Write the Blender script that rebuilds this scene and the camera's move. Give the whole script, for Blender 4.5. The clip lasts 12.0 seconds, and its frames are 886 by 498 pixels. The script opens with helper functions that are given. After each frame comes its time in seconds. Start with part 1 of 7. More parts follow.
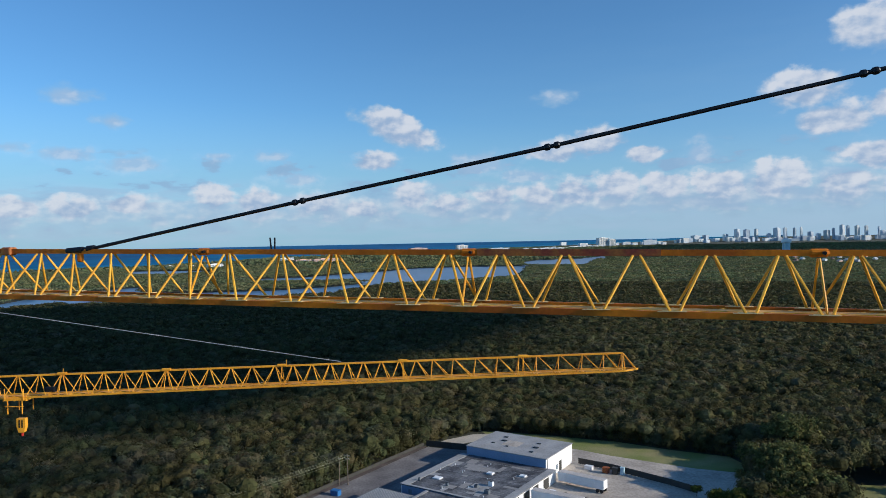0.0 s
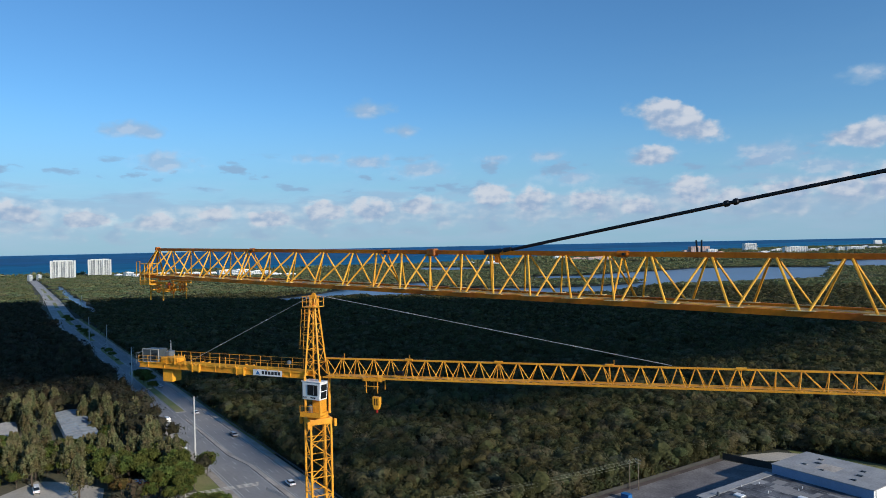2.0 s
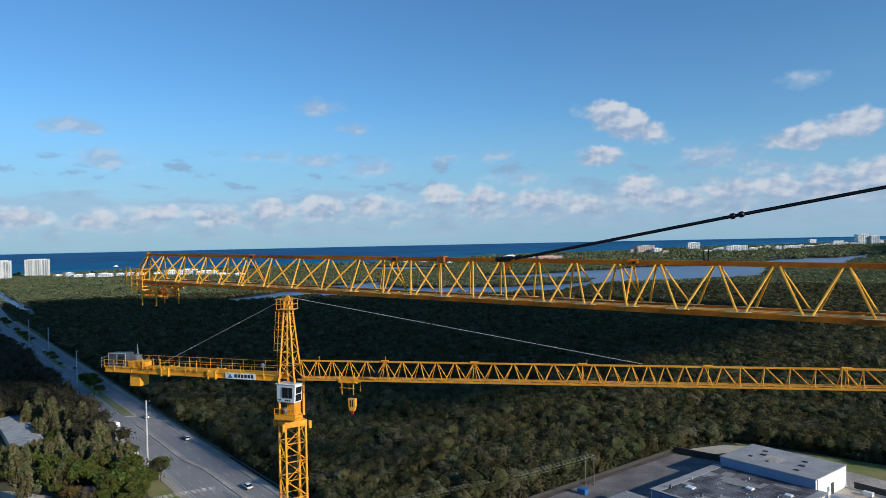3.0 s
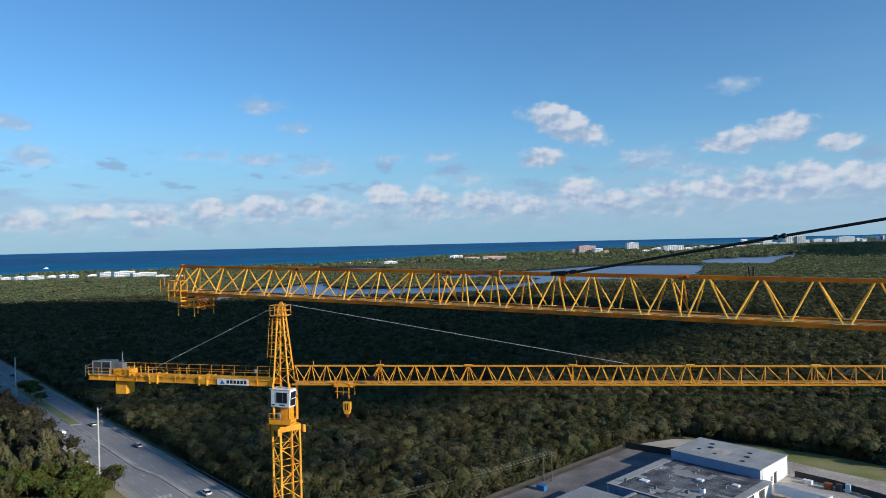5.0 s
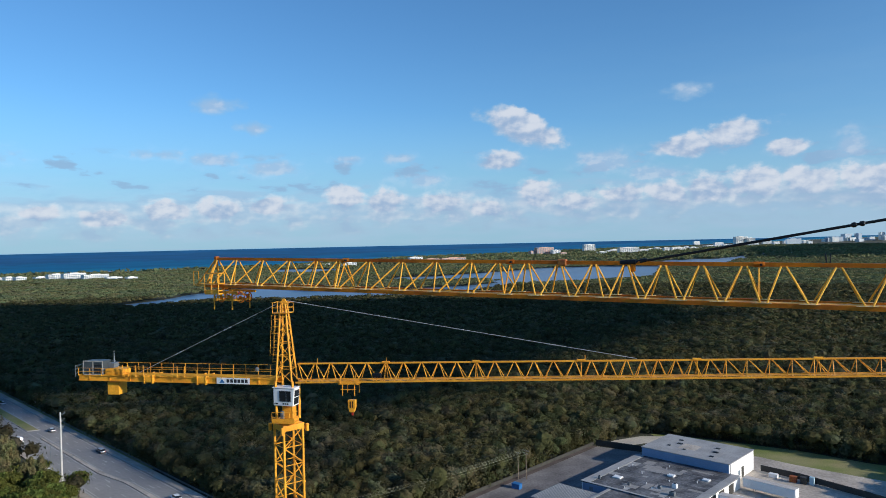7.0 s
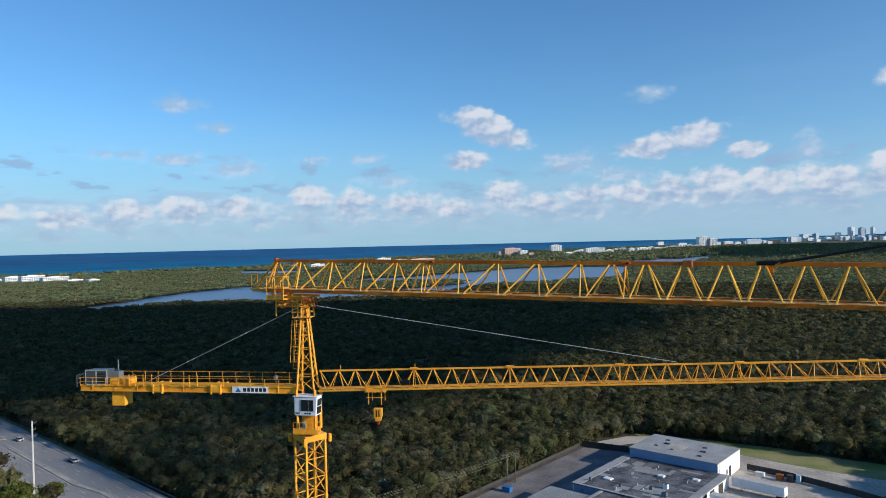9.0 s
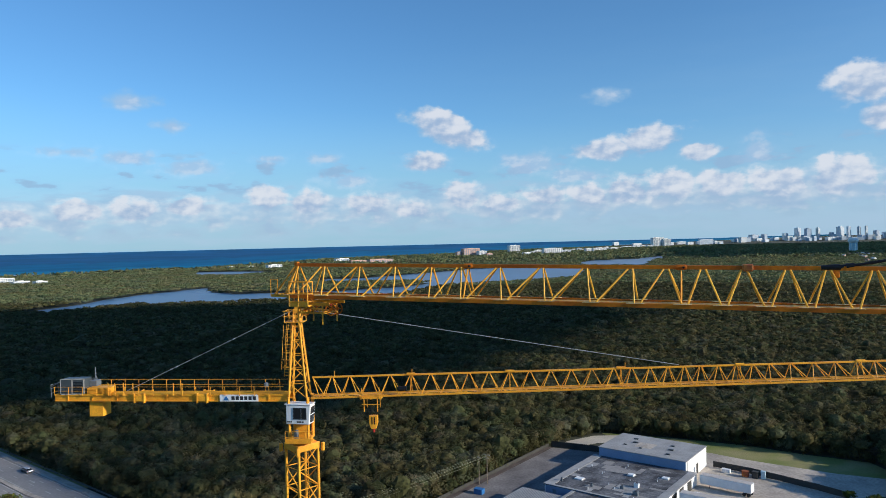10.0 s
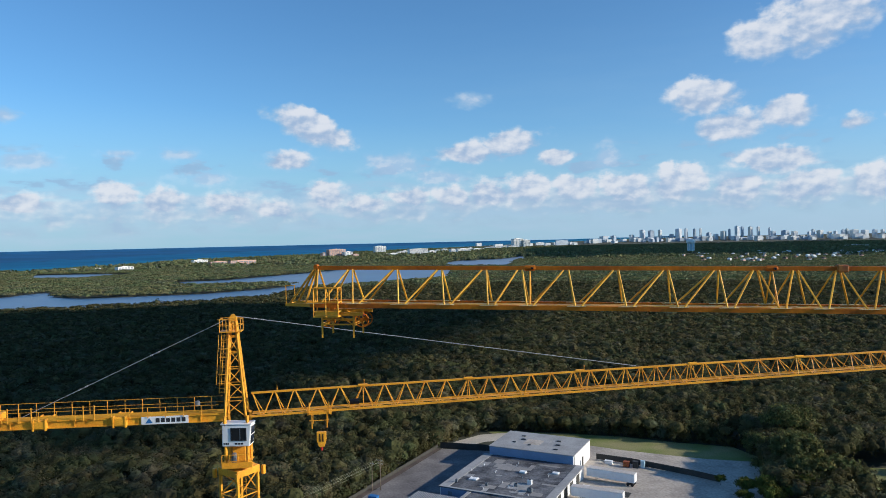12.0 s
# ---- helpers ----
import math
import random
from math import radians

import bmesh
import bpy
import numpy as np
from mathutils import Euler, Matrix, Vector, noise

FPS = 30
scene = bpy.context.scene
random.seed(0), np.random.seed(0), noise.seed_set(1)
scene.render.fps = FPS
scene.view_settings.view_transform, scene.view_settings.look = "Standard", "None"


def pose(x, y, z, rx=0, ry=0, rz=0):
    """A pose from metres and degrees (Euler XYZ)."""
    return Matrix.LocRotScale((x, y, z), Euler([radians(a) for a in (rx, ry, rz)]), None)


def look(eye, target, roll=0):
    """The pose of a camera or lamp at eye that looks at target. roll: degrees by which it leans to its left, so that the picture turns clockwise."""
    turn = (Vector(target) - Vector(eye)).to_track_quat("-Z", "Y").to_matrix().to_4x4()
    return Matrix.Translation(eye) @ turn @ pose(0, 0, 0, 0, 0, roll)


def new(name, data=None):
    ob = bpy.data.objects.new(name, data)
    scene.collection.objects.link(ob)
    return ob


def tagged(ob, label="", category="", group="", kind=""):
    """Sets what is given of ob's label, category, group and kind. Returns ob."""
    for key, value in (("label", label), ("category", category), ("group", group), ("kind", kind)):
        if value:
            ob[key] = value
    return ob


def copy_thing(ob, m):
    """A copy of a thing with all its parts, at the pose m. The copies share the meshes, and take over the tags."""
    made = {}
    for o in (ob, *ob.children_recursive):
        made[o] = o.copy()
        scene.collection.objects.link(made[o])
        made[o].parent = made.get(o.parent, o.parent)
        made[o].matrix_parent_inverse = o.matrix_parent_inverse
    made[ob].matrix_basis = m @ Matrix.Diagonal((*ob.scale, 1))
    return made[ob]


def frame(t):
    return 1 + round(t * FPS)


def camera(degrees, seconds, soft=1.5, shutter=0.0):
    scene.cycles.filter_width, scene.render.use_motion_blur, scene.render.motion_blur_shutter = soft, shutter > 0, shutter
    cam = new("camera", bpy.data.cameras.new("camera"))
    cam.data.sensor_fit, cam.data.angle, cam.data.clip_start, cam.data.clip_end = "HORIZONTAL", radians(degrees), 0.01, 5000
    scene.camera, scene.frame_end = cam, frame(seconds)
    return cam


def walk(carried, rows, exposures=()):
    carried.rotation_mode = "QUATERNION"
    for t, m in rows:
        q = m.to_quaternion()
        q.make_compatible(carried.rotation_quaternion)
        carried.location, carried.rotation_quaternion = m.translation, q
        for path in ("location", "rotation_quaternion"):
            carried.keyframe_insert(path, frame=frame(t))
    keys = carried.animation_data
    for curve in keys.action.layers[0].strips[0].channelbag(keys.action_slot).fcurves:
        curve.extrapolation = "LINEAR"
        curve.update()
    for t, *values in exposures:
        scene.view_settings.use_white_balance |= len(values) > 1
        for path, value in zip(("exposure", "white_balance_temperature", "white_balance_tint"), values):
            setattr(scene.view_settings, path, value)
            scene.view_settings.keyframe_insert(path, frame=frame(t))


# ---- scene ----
cam = camera(64.56, 12.0, soft=0.9)
# seconds, eye x y z, tilt, lean, turn
PATH = [
    (0.0, 14.83, 7.45, 70.87, 89.30, 1.15, 0.07),
    (0.1, 14.54, 7.53, 70.87, 89.31, 1.14, 4.32),
    (0.2, 14.25, 7.61, 70.87, 89.32, 1.12, 6.44),
    (0.3, 13.95, 7.69, 70.87, 89.33, 1.10, 6.99),
    (0.4, 13.67, 7.76, 70.87, 89.35, 1.09, 6.89),
    (0.5, 13.41, 7.79, 70.86, 89.36, 1.07, 6.71),
    (1.0, 12.33, 7.59, 70.83, 89.39, 1.02, 6.76),
    (1.1, 12.12, 7.53, 70.84, 89.43, 1.05, 6.76),
    (1.2, 11.91, 7.47, 70.85, 89.47, 1.09, 7.36),
    (1.3, 11.70, 7.40, 70.87, 89.51, 1.13, 9.90),
    (1.4, 11.49, 7.32, 70.89, 89.55, 1.16, 14.34),
    (1.5, 11.26, 7.23, 70.92, 89.59, 1.20, 18.83),
    (1.6, 11.02, 7.13, 70.95, 89.59, 1.20, 21.30),
    (1.7, 10.76, 7.03, 70.99, 89.59, 1.19, 22.35),
    (1.8, 10.49, 6.91, 71.03, 89.60, 1.19, 22.31),
    (2.0, 9.99, 6.64, 71.12, 89.60, 1.19, 22.08),
    (2.5, 8.92, 5.67, 71.31, 89.62, 1.25, 22.06),
    (2.7, 8.55, 5.31, 71.39, 89.55, 1.23, 22.03),
    (2.8, 8.37, 5.13, 71.44, 89.52, 1.23, 21.21),
    (2.9, 8.19, 4.95, 71.48, 89.49, 1.22, 19.24),
    (3.0, 8.00, 4.77, 71.53, 89.45, 1.21, 18.04),
    (3.2, 7.58, 4.39, 71.61, 89.45, 1.22, 17.33),
    (4.8, 4.18, 1.34, 72.27, 89.39, 1.30, 13.37),
    (5.0, 3.75, 0.99, 72.34, 89.38, 1.31, 13.42),
    (5.2, 3.27, 0.72, 72.34, 89.38, 1.28, 13.26),
    (5.5, 2.50, 0.46, 72.26, 89.38, 1.23, 10.55),
    (6.0, 1.25, 0.17, 72.15, 89.40, 1.23, 10.02),
    (6.5, 0.00, 0.00, 72.00, 89.44, 1.24, 10.00),
    (7.0, -1.26, 0.13, 71.87, 89.44, 1.23, 10.01),
    (7.2, -1.91, 0.32, 71.87, 89.44, 1.24, 10.01),
    (8.8, -7.43, 2.05, 71.95, 89.45, 1.33, 7.36),
    (9.0, -8.13, 2.27, 71.96, 89.45, 1.34, 7.27),
    (9.5, -10.12, 2.93, 72.03, 89.46, 1.34, 7.03),
    (9.7, -10.92, 3.20, 72.09, 89.43, 1.35, 4.66),
    (9.8, -11.33, 3.35, 72.12, 89.42, 1.35, 4.13),
    (10.0, -12.18, 3.69, 72.18, 89.40, 1.35, 3.84),
    (10.2, -13.11, 4.17, 72.24, 89.38, 1.31, 3.77),
    (10.5, -14.52, 4.95, 72.32, 89.36, 1.26, 2.55),
    (10.7, -15.38, 5.38, 72.36, 89.34, 1.30, 0.98),
    (11.0, -16.64, 5.98, 72.39, 89.30, 1.36, -0.39),
    (11.2, -17.50, 6.44, 72.40, 89.29, 1.32, -0.89),
    (11.5, -18.75, 7.13, 72.37, 89.27, 1.27, -2.37),
    (11.6, -19.14, 7.35, 72.36, 89.26, 1.27, -2.92),
    (11.7, -19.51, 7.57, 72.34, 89.24, 1.27, -3.86),
    (11.8, -19.87, 7.79, 72.32, 89.23, 1.26, -4.93),
    (11.9, -20.22, 8.01, 72.30, 89.22, 1.26, -6.13),
    (12.0, -20.59, 8.22, 72.29, 89.21, 1.25, -7.23),
]
walk(cam, [(r[0], pose(*r[1:])) for r in PATH], exposures=((0.0, -0.03, 6000, 10), (1.5, -0.10, 6000, 10), (3.0, -0.12, 6000, 10), (5.0, -0.04, 6000, 10), (9.0, 0.06, 6050, 10), (12.0, 0.13, 6150, 10)))

# ---- daylight: a low sun from the +x side, clear blue sky ----
SUN_UP, SUN_AROUND = radians(20.5), radians(-20.0)
world = bpy.data.worlds.new("sky")
scene.world = world
world.use_nodes = True
wn = world.node_tree.nodes
sky = wn.new("ShaderNodeTexSky")
sky.sky_type = "NISHITA"
sky.sun_disc = False
sky.sun_elevation = SUN_UP
sky.sun_rotation = radians(90.0) - SUN_AROUND
sky.air_density, sky.dust_density, sky.ozone_density = 1.0, 0.0, 4.0
wn["Background"].inputs["Strength"].default_value = 0.121
air = wn.new("ShaderNodeMix")
air.data_type, air.blend_type = "RGBA", "MULTIPLY"
air.inputs[0].default_value, air.inputs[7].default_value = 1.0, (0.74, 1.0, 1.11, 1.0)
world.node_tree.links.new(sky.outputs[0], air.inputs[6])
world.node_tree.links.new(air.outputs[2], wn["Background"].inputs["Color"])
sun_lamp = bpy.data.lights.new("sun", "SUN")
sun_lamp.energy, sun_lamp.angle, sun_lamp.color = 5.0, radians(0.55), (1.0, 0.89, 0.72)
sun = new("sun", sun_lamp)
sun.matrix_world = look((math.cos(SUN_UP) * math.cos(SUN_AROUND) * 900, math.cos(SUN_UP) * math.sin(SUN_AROUND) * 900, math.sin(SUN_UP) * 900), (0, 0, 0))

# ---- tools ----
EYE = Vector((0.0, 0.0, 72.0))
FAR = 18750.0


def squeeze(d):
    """Far distances drawn in, so that the horizon stays within reach."""
    return d if d < 2000 else 2000 + 2700 * (1 - math.exp(-(d - 2000) / 2700))


def far_place(x, y, z=0.0):
    """A far point and its scale, drawn towards the eye so that it keeps its bearing and apparent size."""
    d = max(math.hypot(x, y), 1.0)
    k = squeeze(d) / d
    return Vector((x * k, y * k, 72.0 + (z - 72.0) * k)), k


class Geo:
    """Plain mesh data."""

    def __init__(self):
        self.v, self.f = [], []

    def add(self, verts, faces):
        n = len(self.v)
        self.v += [tuple(p) for p in verts]
        self.f += [tuple(i + n for i in face) for face in faces]
        return self

    def box(self, c, s, m=None):
        x, y, z = s[0] / 2, s[1] / 2, s[2] / 2
        pts = [Vector(p) for p in ((-x, -y, -z), (x, -y, -z), (x, y, -z), (-x, y, -z), (-x, -y, z), (x, -y, z), (x, y, z), (-x, y, z))]
        if m is not None:
            pts = [m @ p for p in pts]
        return self.add([p + Vector(c) for p in pts], ((3, 2, 1, 0), (4, 5, 6, 7), (0, 1, 5, 4), (1, 2, 6, 5), (2, 3, 7, 6), (3, 0, 4, 7)))

    def bar(self, p, q, r, n=6, r2=None):
        p, q = Vector(p), Vector(q)
        a = (q - p).normalized()
        u = a.cross(Vector((0, 0, 1)) if abs(a.z) < 0.9 else Vector((1, 0, 0))).normalized()
        w = a.cross(u)
        r2 = r if r2 is None else r2
        turn = [math.tau * (i + 0.5) / n for i in range(n)]
        pts = [p + (u * math.cos(t) + w * math.sin(t)) * r for t in turn] + [q + (u * math.cos(t) + w * math.sin(t)) * r2 for t in turn]
        return self.add(pts, [(i, (i + 1) % n, n + (i + 1) % n, n + i) for i in range(n)] + [tuple(range(n - 1, -1, -1)), tuple(range(n, 2 * n))])

    def tube(self, points, r, n=4):
        """One bent rod along the points, none of them straight above another."""
        points = [Vector(p) for p in points]
        pts = []
        for i, p in enumerate(points):
            a = (points[min(i + 1, len(points) - 1)] - points[max(i - 1, 0)]).normalized()
            u = a.cross(Vector((0, 0, 1))).normalized()
            w = u.cross(a)
            pts += [p + (u * math.cos(math.tau * k / n) + w * math.sin(math.tau * k / n)) * r for k in range(n)]
        m = (len(points) - 1) * n
        return self.add(pts, [(i + k, i + (k + 1) % n, i + n + (k + 1) % n, i + n + k) for i in range(0, m, n) for k in range(n)] + [tuple(range(n - 1, -1, -1)), tuple(range(m, m + n))])

    def beam(self, p, q, w, h):
        """A straight beam of rectangular section; h is its upright side."""
        p, q = Vector(p), Vector(q)
        a = (q - p).normalized()
        u = a.cross(Vector((0, 0, 1))).normalized() * (w / 2)
        t = u.cross(a).normalized() * (h / 2)
        pts = [o + i * u + j * t for o in (p, q) for i, j in ((-1, -1), (1, -1), (1, 1), (-1, 1))]
        return self.add(pts, ((0, 1, 5, 4), (1, 2, 6, 5), (2, 3, 7, 6), (3, 0, 4, 7), (3, 2, 1, 0), (4, 5, 6, 7)))

    def slab(self, ring, z0, z1):
        """An outline in the ground plane, raised from z0 to z1."""
        n = len(ring)
        area = sum(ring[i][0] * ring[(i + 1) % n][1] - ring[(i + 1) % n][0] * ring[i][1] for i in range(n))
        ring = list(ring) if area > 0 else list(ring)[::-1]
        pts = [(x, y, z0) for x, y in ring] + [(x, y, z1) for x, y in ring]
        return self.add(pts, [(i, (i + 1) % n, n + (i + 1) % n, n + i) for i in range(n)] + [tuple(range(n - 1, -1, -1)), tuple(range(n, 2 * n))])

    def revolve(self, rings, c, n=12):
        """rings of (radius, height) round an upright axis at c."""
        pts = [(c[0] + r * math.cos(math.tau * i / n), c[1] + r * math.sin(math.tau * i / n), c[2] + z) for r, z in rings for i in range(n)]
        faces = [(k * n + i, k * n + (i + 1) % n, (k + 1) * n + (i + 1) % n, (k + 1) * n + i) for k in range(len(rings) - 1) for i in range(n)]
        return self.add(pts, faces + [tuple(range(n - 1, -1, -1)), tuple(range((len(rings) - 1) * n, len(rings) * n))])

    def mesh(self, name, smooth=False):
        me = bpy.data.meshes.new(name)
        me.from_pydata(self.v, [], self.f)
        if smooth:
            me.shade_smooth()
        return me


def loose_mesh(name, *arrays):
    """A mesh of loose faces from arrays (n, corners, 3)."""
    me = bpy.data.meshes.new(name)
    sizes = np.concatenate([np.full(len(a), a.shape[1], dtype=np.int32) for a in arrays])
    co = np.concatenate([np.asarray(a, dtype=np.float32).reshape(-1, 3) for a in arrays])
    me.vertices.add(len(co))
    me.vertices.foreach_set("co", co.ravel())
    me.loops.add(len(co))
    me.loops.foreach_set("vertex_index", np.arange(len(co), dtype=np.int32))
    me.polygons.add(len(sizes))
    me.polygons.foreach_set("loop_start", np.concatenate([[0], np.cumsum(sizes)[:-1]]).astype(np.int32))
    me.update(calc_edges=True)
    return me


def bevelled(geo, width, segments=2):
    bm = bmesh.new()
    me = geo.mesh("shape")
    bm.from_mesh(me)
    bpy.data.meshes.remove(me)
    bmesh.ops.bevel(bm, geom=list(bm.edges), offset=width, segments=segments, affect="EDGES", profile=0.5, clamp_overlap=True)
    out = Geo()
    bm.verts.index_update()
    out.add([v.co for v in bm.verts], [[v.index for v in f.verts] for f in bm.faces])
    bm.free()
    return out


def thing(name, place, label, category, group="", kind=""):
    ob = new(name)
    ob.location = place
    return tagged(ob, label, category, group, kind)


def part(name, geo, material, parent, label="", smooth=False):
    me = geo.mesh(name, smooth) if isinstance(geo, Geo) else geo
    if not me.materials:
        me.materials.append(material)
    ob = new(name, me)
    ob.parent = parent
    at = parent.location if parent.parent is None and parent.type == "EMPTY" else Vector((0, 0, 0))
    ob.matrix_parent_inverse = Matrix.Translation(-Vector(at))
    return tagged(ob, label)


def single(name, geo, material, label, category, group="", kind="", smooth=False):
    me = geo.mesh(name, smooth) if isinstance(geo, Geo) else geo
    me.materials.append(material)
    return tagged(new(name, me), label, category, group, kind)

# ---- materials ----
def paint(name, base, rough=0.6, metal=0.0, vary=0.15, scale=1.0, fine=12.0, bump=0.0, tint=None, spec=0.5, islands=0.0):
    """A surface with stains at two scales, fine relief and, where given, a second colour."""
    m = bpy.data.materials.new(name)
    m.use_nodes = True
    t = m.node_tree
    n, link = t.nodes, t.links.new
    bsdf = n["Principled BSDF"]
    where = n.new("ShaderNodeTexCoord")
    big, small = n.new("ShaderNodeTexNoise"), n.new("ShaderNodeTexNoise")
    for tex, s, d in ((big, scale, 5), (small, scale * fine, 4)):
        tex.inputs["Scale"].default_value, tex.inputs["Detail"].default_value = s, d
        link(where.outputs["Object"], tex.inputs["Vector"])
    second = tint or tuple(c * (1 - vary) for c in base)
    mix = n.new("ShaderNodeMix")
    mix.data_type = "RGBA"
    ramp = n.new("ShaderNodeMapRange")
    ramp.inputs[1].default_value, ramp.inputs[2].default_value = 0.38, 0.64
    link(big.outputs[0], ramp.inputs[0])
    link(ramp.outputs[0], mix.inputs[0])
    mix.inputs[6].default_value, mix.inputs[7].default_value = (*base, 1), (*second, 1)
    grain = n.new("ShaderNodeMapRange")
    grain.inputs[1].default_value, grain.inputs[2].default_value = 0.25, 0.75
    grain.inputs[3].default_value, grain.inputs[4].default_value = 1 - vary, 1 + vary * 0.6
    link(small.outputs[0], grain.inputs[0])
    tone = n.new("ShaderNodeVectorMath")
    tone.operation = "SCALE"
    link(mix.outputs[2], tone.inputs[0])
    link(grain.outputs[0], tone.inputs[3])
    last = tone.outputs[0]
    if islands:
        geo = n.new("ShaderNodeNewGeometry")
        each = n.new("ShaderNodeMapRange")
        each.inputs[3].default_value, each.inputs[4].default_value = 1 - islands, 1 + islands
        link(geo.outputs["Random Per Island"], each.inputs[0])
        more = n.new("ShaderNodeVectorMath")
        more.operation = "SCALE"
        link(last, more.inputs[0])
        link(each.outputs[0], more.inputs[3])
        last = more.outputs[0]
    link(last, bsdf.inputs["Base Color"])
    bsdf.inputs["Roughness"].default_value, bsdf.inputs["Metallic"].default_value = rough, metal
    bsdf.inputs["Specular IOR Level"].default_value = spec
    if bump:
        b = n.new("ShaderNodeBump")
        b.inputs["Strength"].default_value, b.inputs["Distance"].default_value = min(1.0, bump), 0.05
        link(small.outputs[0], b.inputs["Height"])
        link(b.outputs[0], bsdf.inputs["Normal"])
    return m


DECK = paint("flat_crane_yellow", (0.74, 0.36, 0.024), 0.85, 0.0, 0.2, 0.5, 14, 0.1, (0.58, 0.25, 0.018), 0.1)
WINCH = paint("dark_winch_panel", (0.075, 0.09, 0.10), 0.45, 0.2, 0.15, 1.0)
# lit copy of the crane yellow: sun on the near braces is in the colour
JIB = paint("sunlit_crane_yellow", (0.88, 0.46, 0.045), 0.5, 0.0, 0.2, 0.6, 14, 0.1, (0.72, 0.32, 0.02), 0.35)
# pale yellow for the sunlit flecks along the near jib's bottom chords
SUN_FLECK = paint("sun_fleck_yellow", (0.86, 0.62, 0.26), 0.6, 0.0, 0.2, 2.0, 8)
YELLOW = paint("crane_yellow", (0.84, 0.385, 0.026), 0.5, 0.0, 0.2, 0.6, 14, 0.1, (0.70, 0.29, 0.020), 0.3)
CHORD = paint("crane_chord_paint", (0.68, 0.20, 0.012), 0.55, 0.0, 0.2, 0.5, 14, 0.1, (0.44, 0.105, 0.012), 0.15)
RUST = paint("red_lead_stain", (0.26, 0.045, 0.02), 0.7, 0.0, 0.35, 2.0, 6, 0.1, (0.40, 0.14, 0.02))
DARK = paint("dark_steel", (0.018, 0.020, 0.026), 0.45, 0.6, 0.2, 2.0)
ROPE = paint("grey_steel_rope", (0.36, 0.36, 0.37), 0.6, 0.1, 0.15, 2.0)
WHITE = paint("white_enamel", (0.80, 0.80, 0.80), 0.4, 0.0, 0.06, 1.0)
GLASS = paint("dark_window_glass", (0.015, 0.018, 0.022), 0.08, 0.0, 0.1, 1.0, spec=0.7)
GREY = paint("grey_sheet_metal", (0.16, 0.18, 0.20), 0.5, 0.2, 0.12, 1.0)
RED = paint("red_enamel", (0.50, 0.03, 0.02), 0.4, 0.0, 0.15, 2.0)
BLUE = paint("blue_enamel", (0.03, 0.16, 0.42), 0.5, 0.0, 0.15, 2.0)
BLACK = paint("black_lettering", (0.02, 0.022, 0.03), 0.6, 0.0, 0.1, 2.0)
CONCRETE = paint("pale_concrete", (0.54, 0.47, 0.39), 0.85, 0.0, 0.32, 0.11, 11, 0.2, (0.36, 0.31, 0.26))
ASPHALT = paint("grey_asphalt", (0.30, 0.285, 0.272), 0.85, 0.0, 0.18, 0.06, 20, 0.2, (0.245, 0.235, 0.225))
KERB = paint("kerb_concrete", (0.45, 0.43, 0.40), 0.85, 0.0, 0.2, 0.5, 10)
LINE = paint("road_line_paint", (0.62, 0.60, 0.55), 0.7, 0.0, 0.25, 0.7, 8)
ROOF_GREY = paint("grey_roof_membrane", (0.36, 0.355, 0.35), 0.85, 0.0, 0.18, 0.18, 10, 0.1, (0.29, 0.285, 0.28))
ROOF_DARK = paint("weathered_black_roof", (0.165, 0.165, 0.175), 0.85, 0.0, 0.55, 0.22, 7, 0.1, (0.040, 0.040, 0.046))
WALL_WHITE = paint("white_painted_wall", (0.78, 0.78, 0.77), 0.7, 0.0, 0.06, 0.4, 10)
WALL_BLUE = paint("blue_painted_wall", (0.21, 0.29, 0.45), 0.7, 0.0, 0.10, 0.3, 10)
FENCE = paint("dark_fence_screen", (0.050, 0.048, 0.042), 0.8, 0.0, 0.25, 0.5, 10)
WOOD_POLE = paint("weathered_wood", (0.20, 0.16, 0.12), 0.85, 0.0, 0.3, 2.0, 8)
POLE = paint("pale_pole_concrete", (0.50, 0.49, 0.47), 0.8, 0.0, 0.12, 0.4, 10)
GRASS = paint("mown_grass", (0.180, 0.210, 0.048), 0.95, 0.0, 0.35, 0.09, 30, 0.3, (0.29, 0.26, 0.11))
LITTER = paint("leaf_litter", (0.085, 0.085, 0.045), 1.0, 0.0, 0.3, 0.08, 12, 0.3, (0.14, 0.12, 0.075))
BROWN = paint("brown_litter", (0.12, 0.092, 0.082), 1.0, 0.0, 0.3, 0.2, 12, 0.3, (0.07, 0.055, 0.05))
WIRE_GREY = paint("weathered_wire", (0.26, 0.26, 0.17), 0.7, 0.1, 0.15, 2.0)
SOIL = paint("wetland_floor", (0.030, 0.034, 0.018), 1.0, 0.0, 0.3, 0.012, 30, 0.3, (0.05, 0.052, 0.03))
OLD_ASPHALT = paint("old_brownish_asphalt", (0.23, 0.215, 0.21), 0.9, 0.0, 0.35, 0.10, 14, 0.2, (0.13, 0.118, 0.118))
SAND = paint("pale_sand", (0.52, 0.47, 0.39), 0.95, 0.0, 0.2, 0.1, 14)
BARK = paint("brown_bark", (0.12, 0.09, 0.065), 0.95, 0.0, 0.3, 2.0, 8)
TYRE = paint("black_rubber", (0.02, 0.02, 0.02), 0.9, 0.0, 0.1, 2.0)
STUCCO = paint("white_stucco", (0.78, 0.77, 0.74), 0.85, 0.0, 0.06, 0.05, 10)
TOWER_WHITE = paint("weathered_white_render", (0.60, 0.61, 0.59), 0.85, 0.0, 0.10, 0.05, 10)
BALCONY = paint("shaded_balcony_glass", (0.13, 0.15, 0.17), 0.3, 0.0, 0.2, 0.1)
